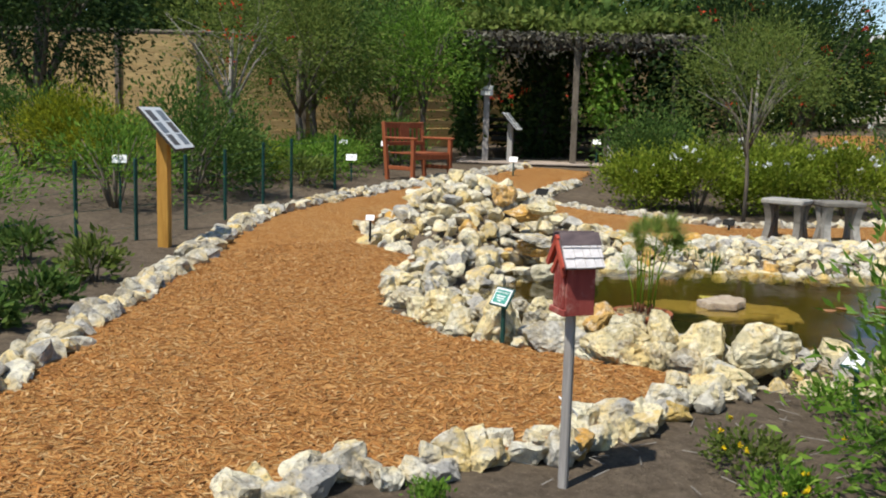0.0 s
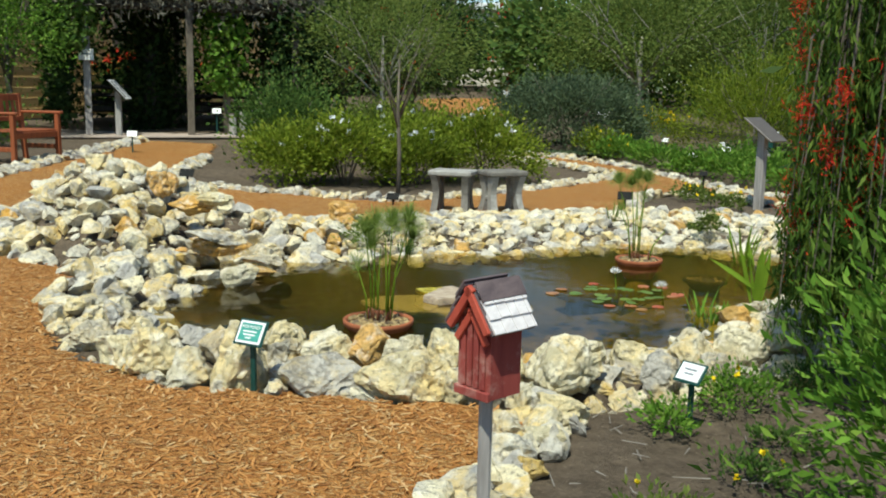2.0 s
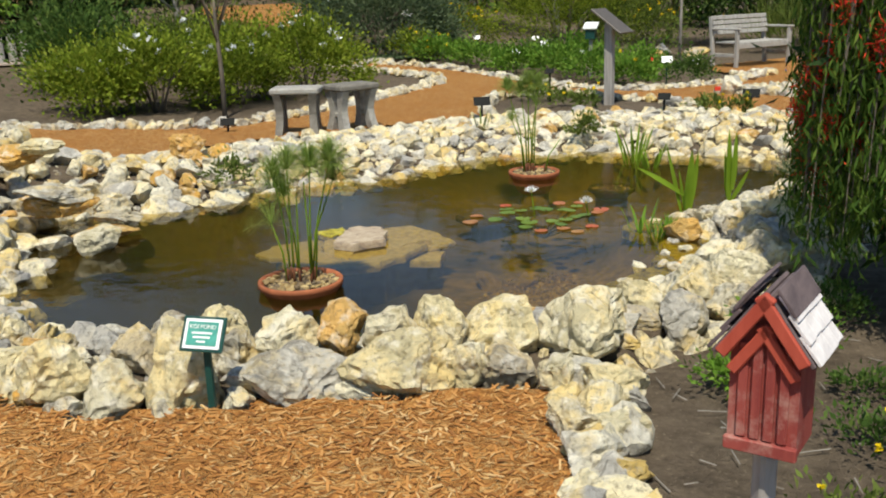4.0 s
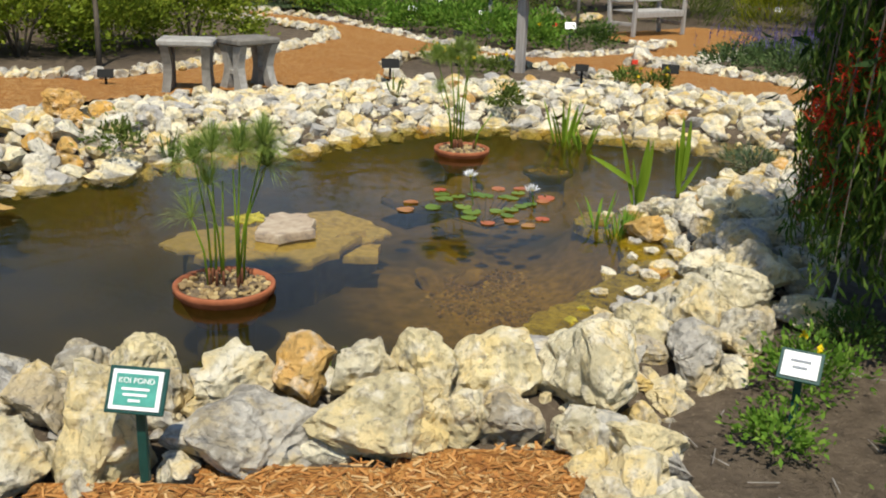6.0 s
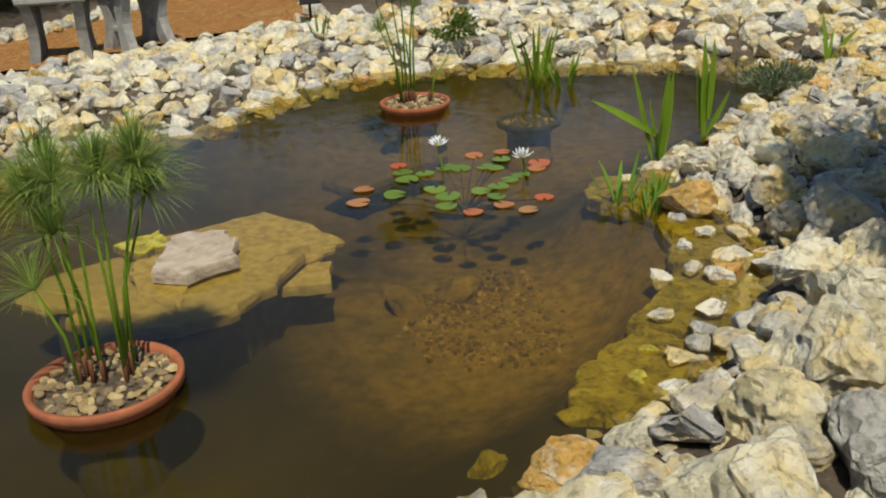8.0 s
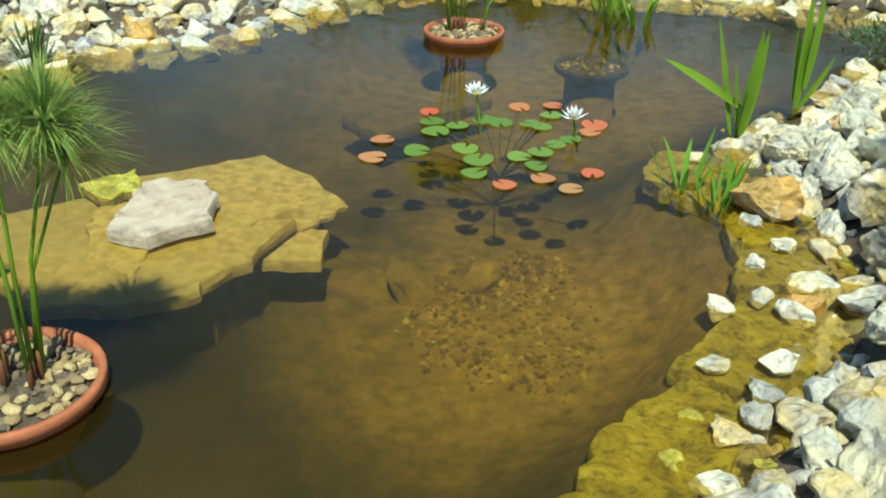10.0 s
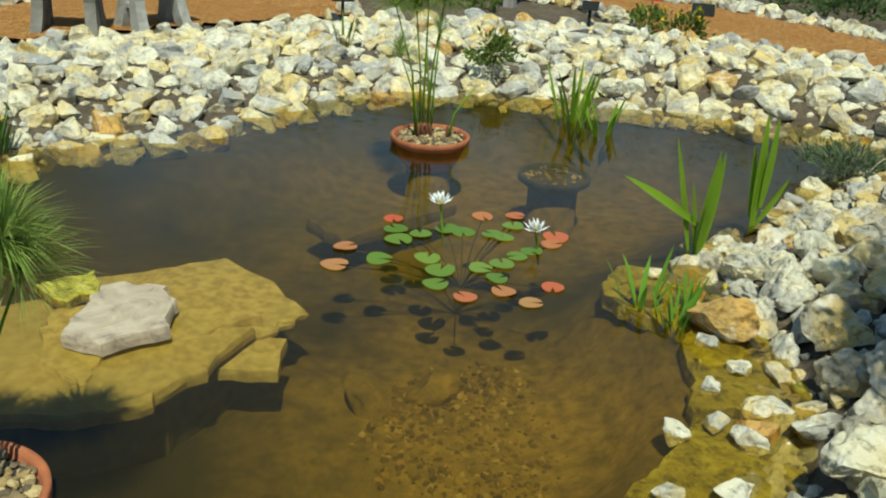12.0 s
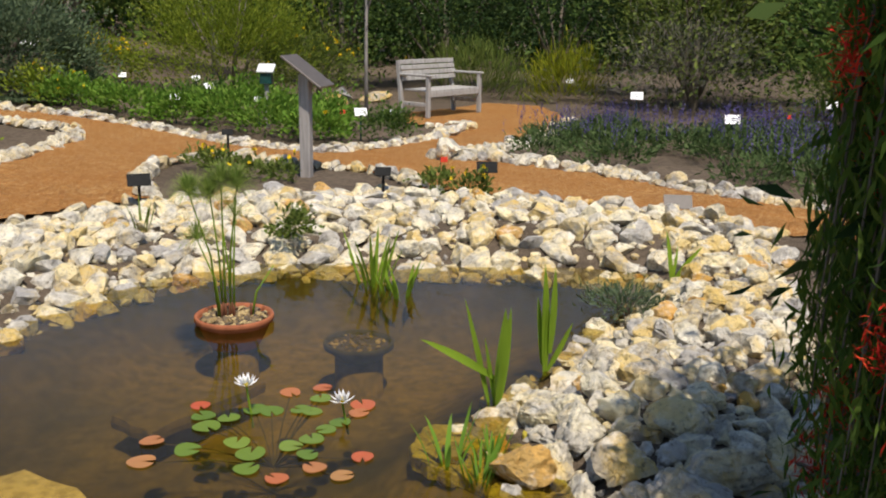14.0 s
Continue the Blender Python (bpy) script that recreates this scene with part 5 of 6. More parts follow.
plant_label(0.97, 2.44, 0.235, 0.10, 0.078, -28, 45, rim=M_GREENPOST, label="white plant label in a green frame among low weeds")
plant_label(0.53, 0.86, 0.24, 0.085, 0.065, 150, 40, label="white plant label seen from behind beside the edging rocks")
plant_label(-4.16, 4.08, 0.28, 0.08, 0.06, 40, 40, M_BLACK, label="small white label on a stake before the waterfall mound")
for x, y, h, wd_, yw in ((-0.36, 9.2, 0.22, 0.17, 8), (1.5, 9.3, 0.22, 0.13, -20), (2.35, 9.25, 0.22, 0.17, -15), (0.35, 10.7, 0.36, 0.10, -10), (-4.9, 7.6, 0.30, 0.16, 15), (-2.85, 8.55, 0.12, 0.14, 10)):
    plant_label(x, y, h, wd_, wd_ * 0.62, yw, 40, M_BLACK, M_BLACK, label="small black label plate on a thin stake by the stones", group="black label plates", bars=0)
plant_label(3.35, 7.9, 0.16, 0.2, 0.12, -20, 45, M_BLACK, M_GREYPLATE, label="grey label plate low among the bank stones", group="black label plates", bars=0)
for x, y, h, wd_, yw in ((-0.15, 14.8, 0.34, 0.12, 0), (0.92, 14.9, 0.36, 0.12, 0), (2.02, 13.35, 0.36, 0.15, 0), (0.14, 17.6, 0.35, 0.13, 0), (2.62, 14.6, 0.22, 0.16, -30), (6.3, 14.7, 0.42, 0.18, -25), (6.05, 11.7, 0.32, 0.17, -25),
                         (7.2, 19.5, 0.3, 0.16, -20), (-8.1, 7.2, 0.35, 0.15, 45), (-9.6, 8.3, 0.45, 0.13, 45), (-2.6, 20.0, 0.5, 0.28, 10), (0.3, 16.0, 0.4, 0.14, 10), (-6.7, 2.9, 0.55, 0.14, 60), (-7.9, 10.6, 0.3, 0.14, 30),
                         (-8.75, 14.2, 0.45, 0.16, 30), (-1.0, 18.3, 0.2, 0.12, 0), (8.4, 13.1, 0.4, 0.16, -30), (-8.6, 8.3, 0.5, 0.12, 50)):
    plant_label(x, y, h, wd_, wd_ * 0.72, yw, 38)


def info_sign(x, y, post_h, wood, yaw, sx, sy, tilt, label, plate, prints=True, thick=0.1):
    z = ground_z(x, y)
    t = thing("information_sign", pose(x, y, z, 0, 0, yaw), label, "sign")
    part("post", box(thick, thick, post_h + 0.1, pose(0, 0, -0.1), 0.008), wood, t)
    m = pose(0, -0.02, post_h + 0.02, tilt, 0, 0)
    part("panel_board", box(sx, sy, 0.02, m, 0.004), M_DARKWOOD if plate is M_WHITE else plate, t)
    if plate is M_WHITE:
        part("panel_face", box(sx - 0.02, sy - 0.02, 0.004, m @ pose(0, 0, 0.02), 0.001), plate, t)
    if prints:
        for k_ in range(2):
            for j in range(3):
                part("printed_picture", box(sx * 0.26, sy * 0.24, 0.002, m @ pose(sx * (-0.25 + 0.5 * k_), sy * (-0.28 + 0.28 * j), 0.0245), 0), M_INK if (k_ + j) % 2 else M_GREYPLATE, t)
    return t


info_sign(-5.0, 2.43, 1.0, M_NEWPOST, 133, 0.58, 0.48, 48, "white information panel with pictures on a yellow pine post", M_WHITE)
info_sign(-9.9, 12.86, 0.82, M_GREYWOOD, 118, 0.6, 0.46, 48, "white information panel on a grey wooden post", M_WHITE)
info_sign(1.01, 10.32, 0.90, M_POSTGREY, 62, 0.36, 0.44, 36, "weathered grey-brown tilted panel on a wooden post", M_GREYPLATE, False, 0.095)
t = thing("post_sign", pose(-10.35, 12.62, 1.75, 0, 0, 20), "small pale blue sign fixed on a pergola post", "sign")
part("plate", box(0.26, 0.02, 0.19, None, 0.003), M_WHITE, t)
part("text_bar", box(0.18, 0.004, 0.03, pose(0, -0.012, 0.09), 0), M_INK, t)

# small green box on a post, with a white shingled top
t = thing("feeder_box", pose(1.02, 14.8, ground_z(1.02, 14.8), 0, 0, -15), "small dark green box with pale roof on a white post", "birdhouse")
part("post", box(0.05, 0.05, 0.6, None, 0.004), M_GREYWOOD, t)
part("body", box(0.15, 0.15, 0.18, pose(0, 0, 0.58), 0.004), M_GREENPOST, t)
part("roof", box(0.22, 0.22, 0.025, pose(0, 0, 0.77, 24, 0, 0), 0.004), M_WHITE, t)


# ---- seats ----
def plank_bench(name, x, y, yaw, W_, seat_h, back_h, mat, label, slats=4, lattice=False):
    z = ground_z(x, y) + (0.028 if name == "garden_bench" else 0)
    t = thing(name, pose(x, y, z, 0, 0, yaw), label, "bench")
    dep = 0.5
    for sx in (-1, 1):
        part("front_leg", box(0.06, 0.06, seat_h + 0.2, pose(sx * (W_ / 2 - 0.03), -dep / 2, 0)), mat, t)
        part("back_leg", box(0.06, 0.06, back_h, pose(sx * (W_ / 2 - 0.03), dep / 2, 0, -6, 0, 0)), mat, t)
        arm = box(0.075, dep + 0.1, 0.035, pose(sx * (W_ / 2 - 0.03), -0.02, seat_h + 0.2), 0.012)
        part("armrest", arm, mat, t)
        part("side_rail", box(0.035, dep - 0.05, 0.06, pose(sx * (W_ / 2 - 0.03), 0, 0.16)), mat, t)
    part("apron", box(W_ - 0.1, 0.03, 0.08, pose(0, -dep / 2, seat_h - 0.1)), mat, t)
    for k_ in range(5):
        part("seat_slat", box(W_ - 0.09, 0.085, 0.022, pose(0, -dep / 2 + 0.04 + k_ * 0.1, seat_h - 0.02)), mat, t)
    if lattice:
        part("top_rail", box(W_ - 0.1, 0.035, 0.09, pose(0, dep / 2 + 0.08, back_h - 0.1)), mat, t)
        part("lower_rail", box(W_ - 0.1, 0.035, 0.06, pose(0, dep / 2 + 0.04, seat_h + 0.1)), mat, t)
        n = 7
        for k_ in range(n):
            part("back_slat", box(0.05, 0.02, back_h - seat_h - 0.26, pose(-W_ / 2 + 0.16 + k_ * (W_ - 0.32) / (n - 1), dep / 2 + 0.06, seat_h + 0.16, -5, 0, 0)), mat, t)
        part("splat", box(0.22, 0.018, 0.24, pose(0, dep / 2 + 0.05, seat_h + 0.2, -5, 0, 0)), mat, t)
    else:
        for k_ in range(slats):
            hh = (back_h - seat_h - 0.10) / slats
            part("back_slat", box(W_ - 0.02, 0.024, hh * 0.84, pose(0, dep / 2 - 0.02 + 0.02 * k_, seat_h + 0.12 + k_ * hh, -8, 0, 0)), mat, t)
    return t


plank_bench("garden_bench", 3.78, 16.25, 36.9, 1.32, 0.40, 0.82, M_GREYWOOD, "weathered grey slatted garden bench standing on the mulch path", 4)
plank_bench("wooden_bench", -8.05, 8.52, 96, 0.95, 0.42, 0.88, M_BENCHRED, "red-brown hardwood bench with arms beside the path", lattice=True)
plank_bench("wooden_bench", -6.9, 30.3, 10, 1.6, 0.45, 1.0, M_BENCHRED, "red-brown bench at the far end of the path", lattice=True)


def stool(x, y, yaw, sx, sy, h, mat, legmat, label):
    z = ground_z(x, y) + 0.02
    t = thing("concrete_stool", pose(x, y, z, 0, 0, yaw), label, "stool", "concrete stools by the path")
    part("top", box(sx, sy, 0.06, pose(0, 0, h - 0.06), 0.015), mat, t)
    for s in (-1, 1):
        for f in (-1, 1):
            vs, fs = [], []
            n = 8
            for k_ in range(n + 1):
                u = k_ / n
                zz = u * (h - 0.06)
                bow = 0.055 * (1 - math.sin(math.pi * min(1, u * 0.75 + 0.12)))
                cxx = s * (sx * 0.34 + bow * 0.4)
                cyy = f * (sy * 0.20 + bow * 1.3)
                for ax, ay in ((-1, -1), (1, -1), (1, 1), (-1, 1)):
                    vs.append((cxx + ax * 0.036, cyy + ay * (0.034 + 0.02 * abs(2 * u - 1)), zz))
            for k_ in range(n):
                for q_ in range(4):
                    fs.append((4 * k_ + q_, 4 * k_ + (q_ + 1) % 4, 4 * k_ + 4 + (q_ + 1) % 4, 4 * k_ + 4 + q_))
            fs += [(3, 2, 1, 0), tuple(4 * n + q_ for q_ in range(4))]
            part("leg", mesh_of("leg", vs, fs, legmat, False), None, t)
        part("cross_bar", box(0.05, sy * 0.5, 0.04, pose(s * sx * 0.34, 0, h * 0.3)), legmat, t)
    return t


stool(-2.08, 8.36, 4, 0.47, 0.34, 0.45, M_CONCRETE, M_CONCDARK, "low concrete stool with a pale slab top and curved legs")
stool(-1.60, 8.60, 46, 0.46, 0.34, 0.45, M_CONCDARK, M_CONCRETE, "low concrete stool with a stained dark top and curved legs")


# ---- planting near the pond ----
leafy("weed_clump", 0.90, 2.34, ground_z(0.9, 2.34), (0.13, 0.12, 0.09), 560, 0.025, L_LIME, 71, "low fresh green weeds below the plant label", "plant", "weeds in the soil bed", count=20)
leafy("weed_clump", 1.14, 2.72, ground_z(1.14, 2.72), (0.17, 0.15, 0.12), 950, 0.025, L_LIME, 72, "green weeds with small pale flowers by the rocks", "plant", "weeds in the soil bed", count=26, flowers=(F_YELLOW, 3, 0.02))
leafy("weed_clump", 1.42, 3.05, ground_z(1.42, 3.05), (0.16, 0.15, 0.09), 672, 0.025, L_MID, 73, "low green weeds under the weeping tree", "plant", "weeds in the soil bed", count=16)
leafy("weed_clump", 1.22, 1.92, ground_z(1.22, 1.92), (0.14, 0.12, 0.07), 480, 0.025, L_MID, 74, "low dark green weeds in bare soil", "plant", "weeds in the soil bed", count=14, flowers=(F_YELLOW, 3, 0.02))
leafy("coreopsis", 1.0, 1.36, ground_z(1.0, 1.36), (0.17, 0.15, 0.09), 672, 0.028, L_OLIVE, 75, "sprawling green plant with small yellow flowers", "flower", "yellow flowers in the soil bed", count=16, flowers=(F_YELLOW, 5, 0.018))
leafy("coreopsis", 1.24, 1.16, ground_z(1.24, 1.16), (0.12, 0.14, 0.08), 416, 0.032, L_LIME, 76, "low yellow-flowered plant in the soil bed", "flower", "yellow flowers in the soil bed", count=12, flowers=(F_YELLOW, 3, 0.018))
leafy("weed_clump", 0.46, 0.26, ground_z(0.46, 0.26), (0.09, 0.08, 0.05), 320, 0.024, L_LIME, 77, "small bright green weed behind the edging rocks", "plant", "weeds in the soil bed", count=10)
leafy("bed_shrub", 1.80, 1.32, ground_z(1.80, 1.32), (0.45, 0.46, 0.58), 5200, 0.05, L_LIME, 78, "loose bright green shrub with fine leaves and red blooms", "shrub", count=70, spread=0.22, stems=9, slim=0.3, hollow=0.3)
leafy("weed_clump", 1.95, 0.95, ground_z(1.95, 0.95), (0.2, 0.16, 0.12), 800, 0.028, L_MID, 79, "dark green weeds under the shrub", "plant", "weeds in the soil bed", count=18)
leafy("weed_clump", 1.3, 2.3, ground_z(1.3, 2.3), (0.12, 0.1, 0.06), 384, 0.025, L_MID, 80, "low green weeds in bare soil", "plant", "weeds in the soil bed", count=12)
# dead sticks and dry litter on the bare soil
b = Bag()
rs = random.Random(9)
for _ in range(170):
    x, y = rs.uniform(0.5, 2.2), rs.uniform(-0.3, 3.4)
    if in_bank(x, y):
        continue
    a, L = rs.random() * 6.283, rs.uniform(0.03, 0.14)
    z = ground_z(x, y) + 0.012
    b.take(tube([(x, y, z), (x + math.cos(a) * L, y + math.sin(a) * L, z + rs.uniform(0, 0.01))], [0.0025, 0.0015], 4))
tagged(part("dry_twigs", b.mesh("dry_twigs", M_PALEBARK), None), "dry twigs and litter scattered on the soil", "litter", kind="stuff")
ob = part("bare_stake", mesh_of("bare_stake", *tube([(1.42, 3.28, 0.0), (1.47, 3.32, 0.25), (1.54, 3.36, 0.5)], [0.007, 0.007, 0.006], 6), M_PALEBARK), None)
tagged(ob, "thin pale leaning stake under the weeping tree", "stake")

# weeping bottlebrush over the bank
rw = np.random.default_rng(31)
t = thing("weeping_tree", pose(2.02, 3.32, ground_z(2.02, 3.32)), "weeping bottlebrush tree with hanging leaves and red flowers", "tree")
vs, fs = tube([(0, 0, -0.1), (0.05, -0.02, 0.7), (-0.05, 0.05, 1.5), (0.05, 0, 2.1), (0, 0, 2.6)], [0.09, 0.075, 0.06, 0.045, 0.02], 9)
part("trunk", mesh_of("trunk", vs, fs, M_BARK, True), None, t)
pts, outs, red = [], [], []
bb = Bag()
for k_ in range(400):
    a = rw.random() * 6.283 if k_ < 200 else rw.uniform(2.3, 4.9)
    wide = rw.random() < 0.3 or k_ >= 200
    # right side reaches further, out of view, to throw more shade on the bank
    reach = rw.uniform(0.15, 0.60) * (1 + 0.9 * max(0.0, math.cos(a))) if not wide else rw.uniform(0.42, 0.72) * (1 + 0.3 * max(0.0, -math.sin(a)))
    top = rw.uniform(1.65, 2.25) if wide else rw.uniform(1.6, 2.7)
    low = min(rw.uniform(0.25, 1.5) if not wide else rw.uniform(0.85, 1.6) if rw.random() < 0.35 else rw.uniform(0.28, 0.9), top - 0.35)
    sx, sy = math.cos(a) * reach, math.sin(a) * reach
    line_ = [Vector((sx * 0.15, sy * 0.15, top - 0.25)), Vector((sx * 0.65, sy * 0.65, top)), Vector((sx * 0.95, sy * 0.95, top - 0.35)), Vector((sx * 1.02, sy * 1.02, low))]
    bb.take(tube(line_, [0.012, 0.008, 0.005, 0.002], 4))
    n = int(170 * (top - low) / 1.5) + 50
    u = rw.random(n)
    z = top - 0.1 - u * (top - low)
    p = np.stack([sx * (0.9 + 0.12 * u), sy * (0.9 + 0.12 * u), z], 1) + rw.normal(size=(n, 3)) * (0.035, 0.035, 0.03)
    pts.append(p)
    outs.append(np.stack([np.cos(rw.random(n) * 6.28) * 0.5, np.sin(rw.random(n) * 6.28) * 0.5, np.full(n, -0.9)], 1))
    if rw.random() < 0.3:
        c_ = np.array([sx * 1.02, sy * 1.02, rw.uniform(low, min(low + 0.8, top))])
        m_ = 150
        red.append(c_ + rw.normal(size=(m_, 3)) * (0.026, 0.026, 0.045))
pts, outs = np.concatenate(pts), np.concatenate(outs)
tagged(part("branchwork", bb.mesh("branchwork", M_BARK), None, t), kind="stuff")
part("foliage", leaf_mesh("foliage", pts, 0.06, L_WEEP, rw, -0.4, 0.17, outs), None, t)
# inner leaves use the darker leaf colour to paint shade inside the crown
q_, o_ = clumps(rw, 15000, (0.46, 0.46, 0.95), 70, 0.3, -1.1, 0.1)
part("inner_foliage", leaf_mesh("inner_foliage", q_ * (1.35, 1, 1) + (0.26, 0, 1.35), 0.10, L_DARK, rw, -0.3, 0.3, o_), None, t, "inner leaves coloured dark as the crown's inner shade")
for c_ in red:
    part("flower_brush", leaf_mesh("flower_brush", c_, 0.035, F_RED, rw, 0, 0.12), None, t, "red bottlebrush flower")


# ---- trees and shrubs ----
def tree(name, x, y, h, crown, base, n, size, mat, seed, label, trunk=0.07, bark=None, limbs=6, flowers=None, slim=0.45, group="", count=60, spread=0.22, lean=0.0):
    """A tapered trunk with limbs and an uneven crown of many small leaves."""
    r = np.random.default_rng(seed)
    n, size = int(n * 2.0), size * 0.66
    t = thing(name, pose(x, y, ground_z(x, y)), label, "tree", group)
    mid_z = (h + base) / 2
    half = (h - base) / 2
    vs, fs = tube([(0, 0, -0.15), (lean * 0.2, 0.03, base * 0.5), (lean * 0.6, -0.03, base), (lean, 0, mid_z)], [trunk * 1.2, trunk, trunk * 0.8, trunk * 0.35], 9)
    part("trunk", mesh_of("trunk", vs, fs, bark or M_BARK, True), None, t)
    for k_ in range(limbs):
        b = Bag()
        a = 6.283 * k_ / limbs + r.random()
        rr_ = crown * r.uniform(0.5, 0.85)
        z0 = base * r.uniform(0.75, 1.05)
        e = Vector((lean + math.cos(a) * rr_, math.sin(a) * rr_, z0 + half * r.uniform(0.8, 1.6)))
        s0 = Vector((lean * 0.6, 0, z0))
        mm = s0.lerp(e, 0.5) + Vector((0, 0, half * 0.12))
        b.take(tube([s0, mm, e], [trunk * 0.5, trunk * 0.3, trunk * 0.08], 6))
        for j in range(3):
            e2 = e + Vector((r.normal() * 0.3, r.normal() * 0.3, r.random() * 0.4)) * crown
            b.take(tube([mm.lerp(e, 0.3 * j), e2], [trunk * 0.18, trunk * 0.04], 4))
        part("limb", b.mesh("limb", bark or M_BARK, True), None, t)
    p, o = clumps(r, n, (crown, crown, half), count, spread, -0.8, 0.35)
    p += (lean, 0, mid_z)
    part("crown", leaf_mesh("crown", p, size, mat, r, 0.15, slim, o), None, t)
    if flowers:
        fm, fn, fsz = flowers
        q_ = p[r.integers(0, n, fn)]
        pts = np.repeat(q_, 8, 0) + r.normal(size=(fn * 8, 3)) * fsz * 0.7
        tagged(part("blossom", leaf_mesh("blossom", pts, fsz, fm, r, 0.2, 0.7), None, t), kind="stuff")
    return t


# hedge with white flowers, in its bed
for k_, (x, y, rx, rz, n) in enumerate(((-4.85, 9.85, 0.62, 0.46, 3000), (-4.25, 10.25, 0.72, 0.56, 3600), (-3.5, 11.0, 0.66, 0.46, 3200), (-2.85, 12.0, 0.75, 0.60, 3800), (-3.9, 11.6, 0.8, 0.58, 2800))):
    leafy("flowering_bush", x, y, ground_z(x, y), (rx, rx, rz), n, 0.085, L_HEDGE, 100 + k_, "dense yellow-green bush with small white flowers", "shrub", "white-flowered hedge", count=60, spread=0.2, stems=7, flowers=(F_WHITE, 7 if k_ in (0, 1) else 13, 0.06), slim=0.5)
leafy("dark_shrub", -5.9, 11.7, ground_z(-5.9, 11.7), (0.75, 0.7, 0.75), 3000, 0.10, L_MID, 111, "dark green rounded shrub beside the pergola", "shrub", count=50, stems=6)
leafy("dark_shrub", -5.2, 13.6, ground_z(-5.2, 13.6), (0.9, 0.8, 0.6), 2600, 0.10, L_OLIVE, 112, "loose olive shrub behind the flowering hedge", "shrub", count=50, stems=6)
leafy("sage_dome", -2.7, 17.1, ground_z(-2.7, 17.1), (1.5, 1.35, 1.05), 14000, 0.10, L_GREY, 113, "large domed grey-green shrub beside the path", "shrub", count=150, spread=0.13, stems=8, low=-0.6, hollow=0.75, sit=0.28)
tree("bare_tree", -3.28, 9.75, 2.4, 0.85, 1.05, 2600, 0.07, L_OLIVE, 114, "thin young tree with a sparse grey twiggy crown", 0.026, M_BARK, 6, slim=0.2, count=50)
tree("vine_tree", -5.4, 14.2, 2.9, 1.3, 1.2, 3600, 0.10, L_OLIVE, 115, "twiggy tree with olive leaves near the pergola", 0.05, M_PALEBARK, 8)

# behind the far path
for k_, (x, y, rx, rz, mt) in enumerate(((-1.5, 15.8, 0.5, 0.26, L_LIME), (-0.8, 15.3, 0.5, 0.24, L_LIME), (-0.1, 15.0, 0.5, 0.26, L_LIME), (0.5, 14.6, 0.55, 0.32, L_LIME), (1.0, 14.0, 0.5, 0.3, L_LIME), (1.5, 13.4, 0.45, 0.28, L_LIME),
                                         (1.7, 14.4, 0.5, 0.32, L_LIME), (0.9, 15.5, 0.6, 0.36, L_LIME), (-1.9, 16.1, 0.45, 0.3, L_HEDGE), (0.2, 16.1, 0.55, 0.3, L_MID))):
    leafy("groundcover_plant", x, y, ground_z(x, y), (rx, rx, rz), 1200, 0.07, mt, 130 + k_, "low fresh green leafy plant behind the edging stones", "plant", "green bed plants", count=36, spread=0.2, flowers=(F_YELLOW, 4, 0.04) if k_ in (0, 8, 5) else None)
leafy("round_bush", 2.35, 13.3, ground_z(2.35, 13.3), (0.34, 0.34, 0.28), 1300, 0.05, L_MID, 150, "small round dark green bush beside a label", "shrub", count=40, spread=0.18)
leafy("olive_shrub", 0.7, 18.4, ground_z(0.7, 18.4), (1.35, 1.2, 1.2), 7500, 0.10, L_HEDGE, 151, "tall olive-green shrub with upright fine foliage", "shrub", count=90, spread=0.2, stems=9, slim=0.25, up=0.8)
leafy("olive_shrub", 2.1, 18.6, ground_z(2.1, 18.6), (1.0, 0.9, 0.75), 3600, 0.10, L_OLIVE, 152, "olive-green shrub with a few yellow flowers", "shrub", count=60, spread=0.2, stems=7, slim=0.3, flowers=(F_YELLOW, 20, 0.05))
leafy("yellow_flower_bush", -1.4, 19.2, ground_z(-1.4, 19.2), (0.8, 0.6, 0.45), 1800, 0.09, L_HEDGE, 153, "low bush dotted with yellow flowers", "shrub", count=40, flowers=(F_YELLOW, 22, 0.06))
leafy("grass_clump", 5.1, 18.9, ground_z(5.1, 18.9), (0.9, 0.7, 0.6), 2200, 0.22, L_OLIVE, 154, "yellowish ornamental grass behind the bench", "grass", count=30, slim=0.06, up=1.5)
leafy("grass_clump", 6.7, 18.2, ground_z(6.7, 18.2), (0.7, 0.6, 0.6), 1800, 0.22, L_YELLOW, 155, "yellow-green ornamental grass clump", "grass", count=30, slim=0.06, up=1.5)
tree("young_tree", 2.55, 15.9, 3.6, 0.55, 1.9, 500, 0.09, L_MID, 156, "slim young tree with a bare grey stem", 0.026, M_PALEBARK, 5)
ob = stone(None, 2.47, 11.05, 0.16, 0.17, random.Random(4), ROCK_FINE[:1])
ob.name = "white_boulder"
tagged(ob, "single whitish boulder at the fork of the paths", "stone")
for x, y, s in ((2.5, 18.0, 0.3), (2.3, 17.5, 0.25), (3.2, 18.6, 0.22)):
    ob = stone(None, x, y, ground_z(x, y) + s * 0.4, s, random.Random(int(s * 100)), ROCK_ORANGE if s == 0.25 else ROCK_MID)
    ob.name = "bed_boulder"
    tagged(ob, "cream boulder lying in the planted bed", "stone", "boulders in the bed")

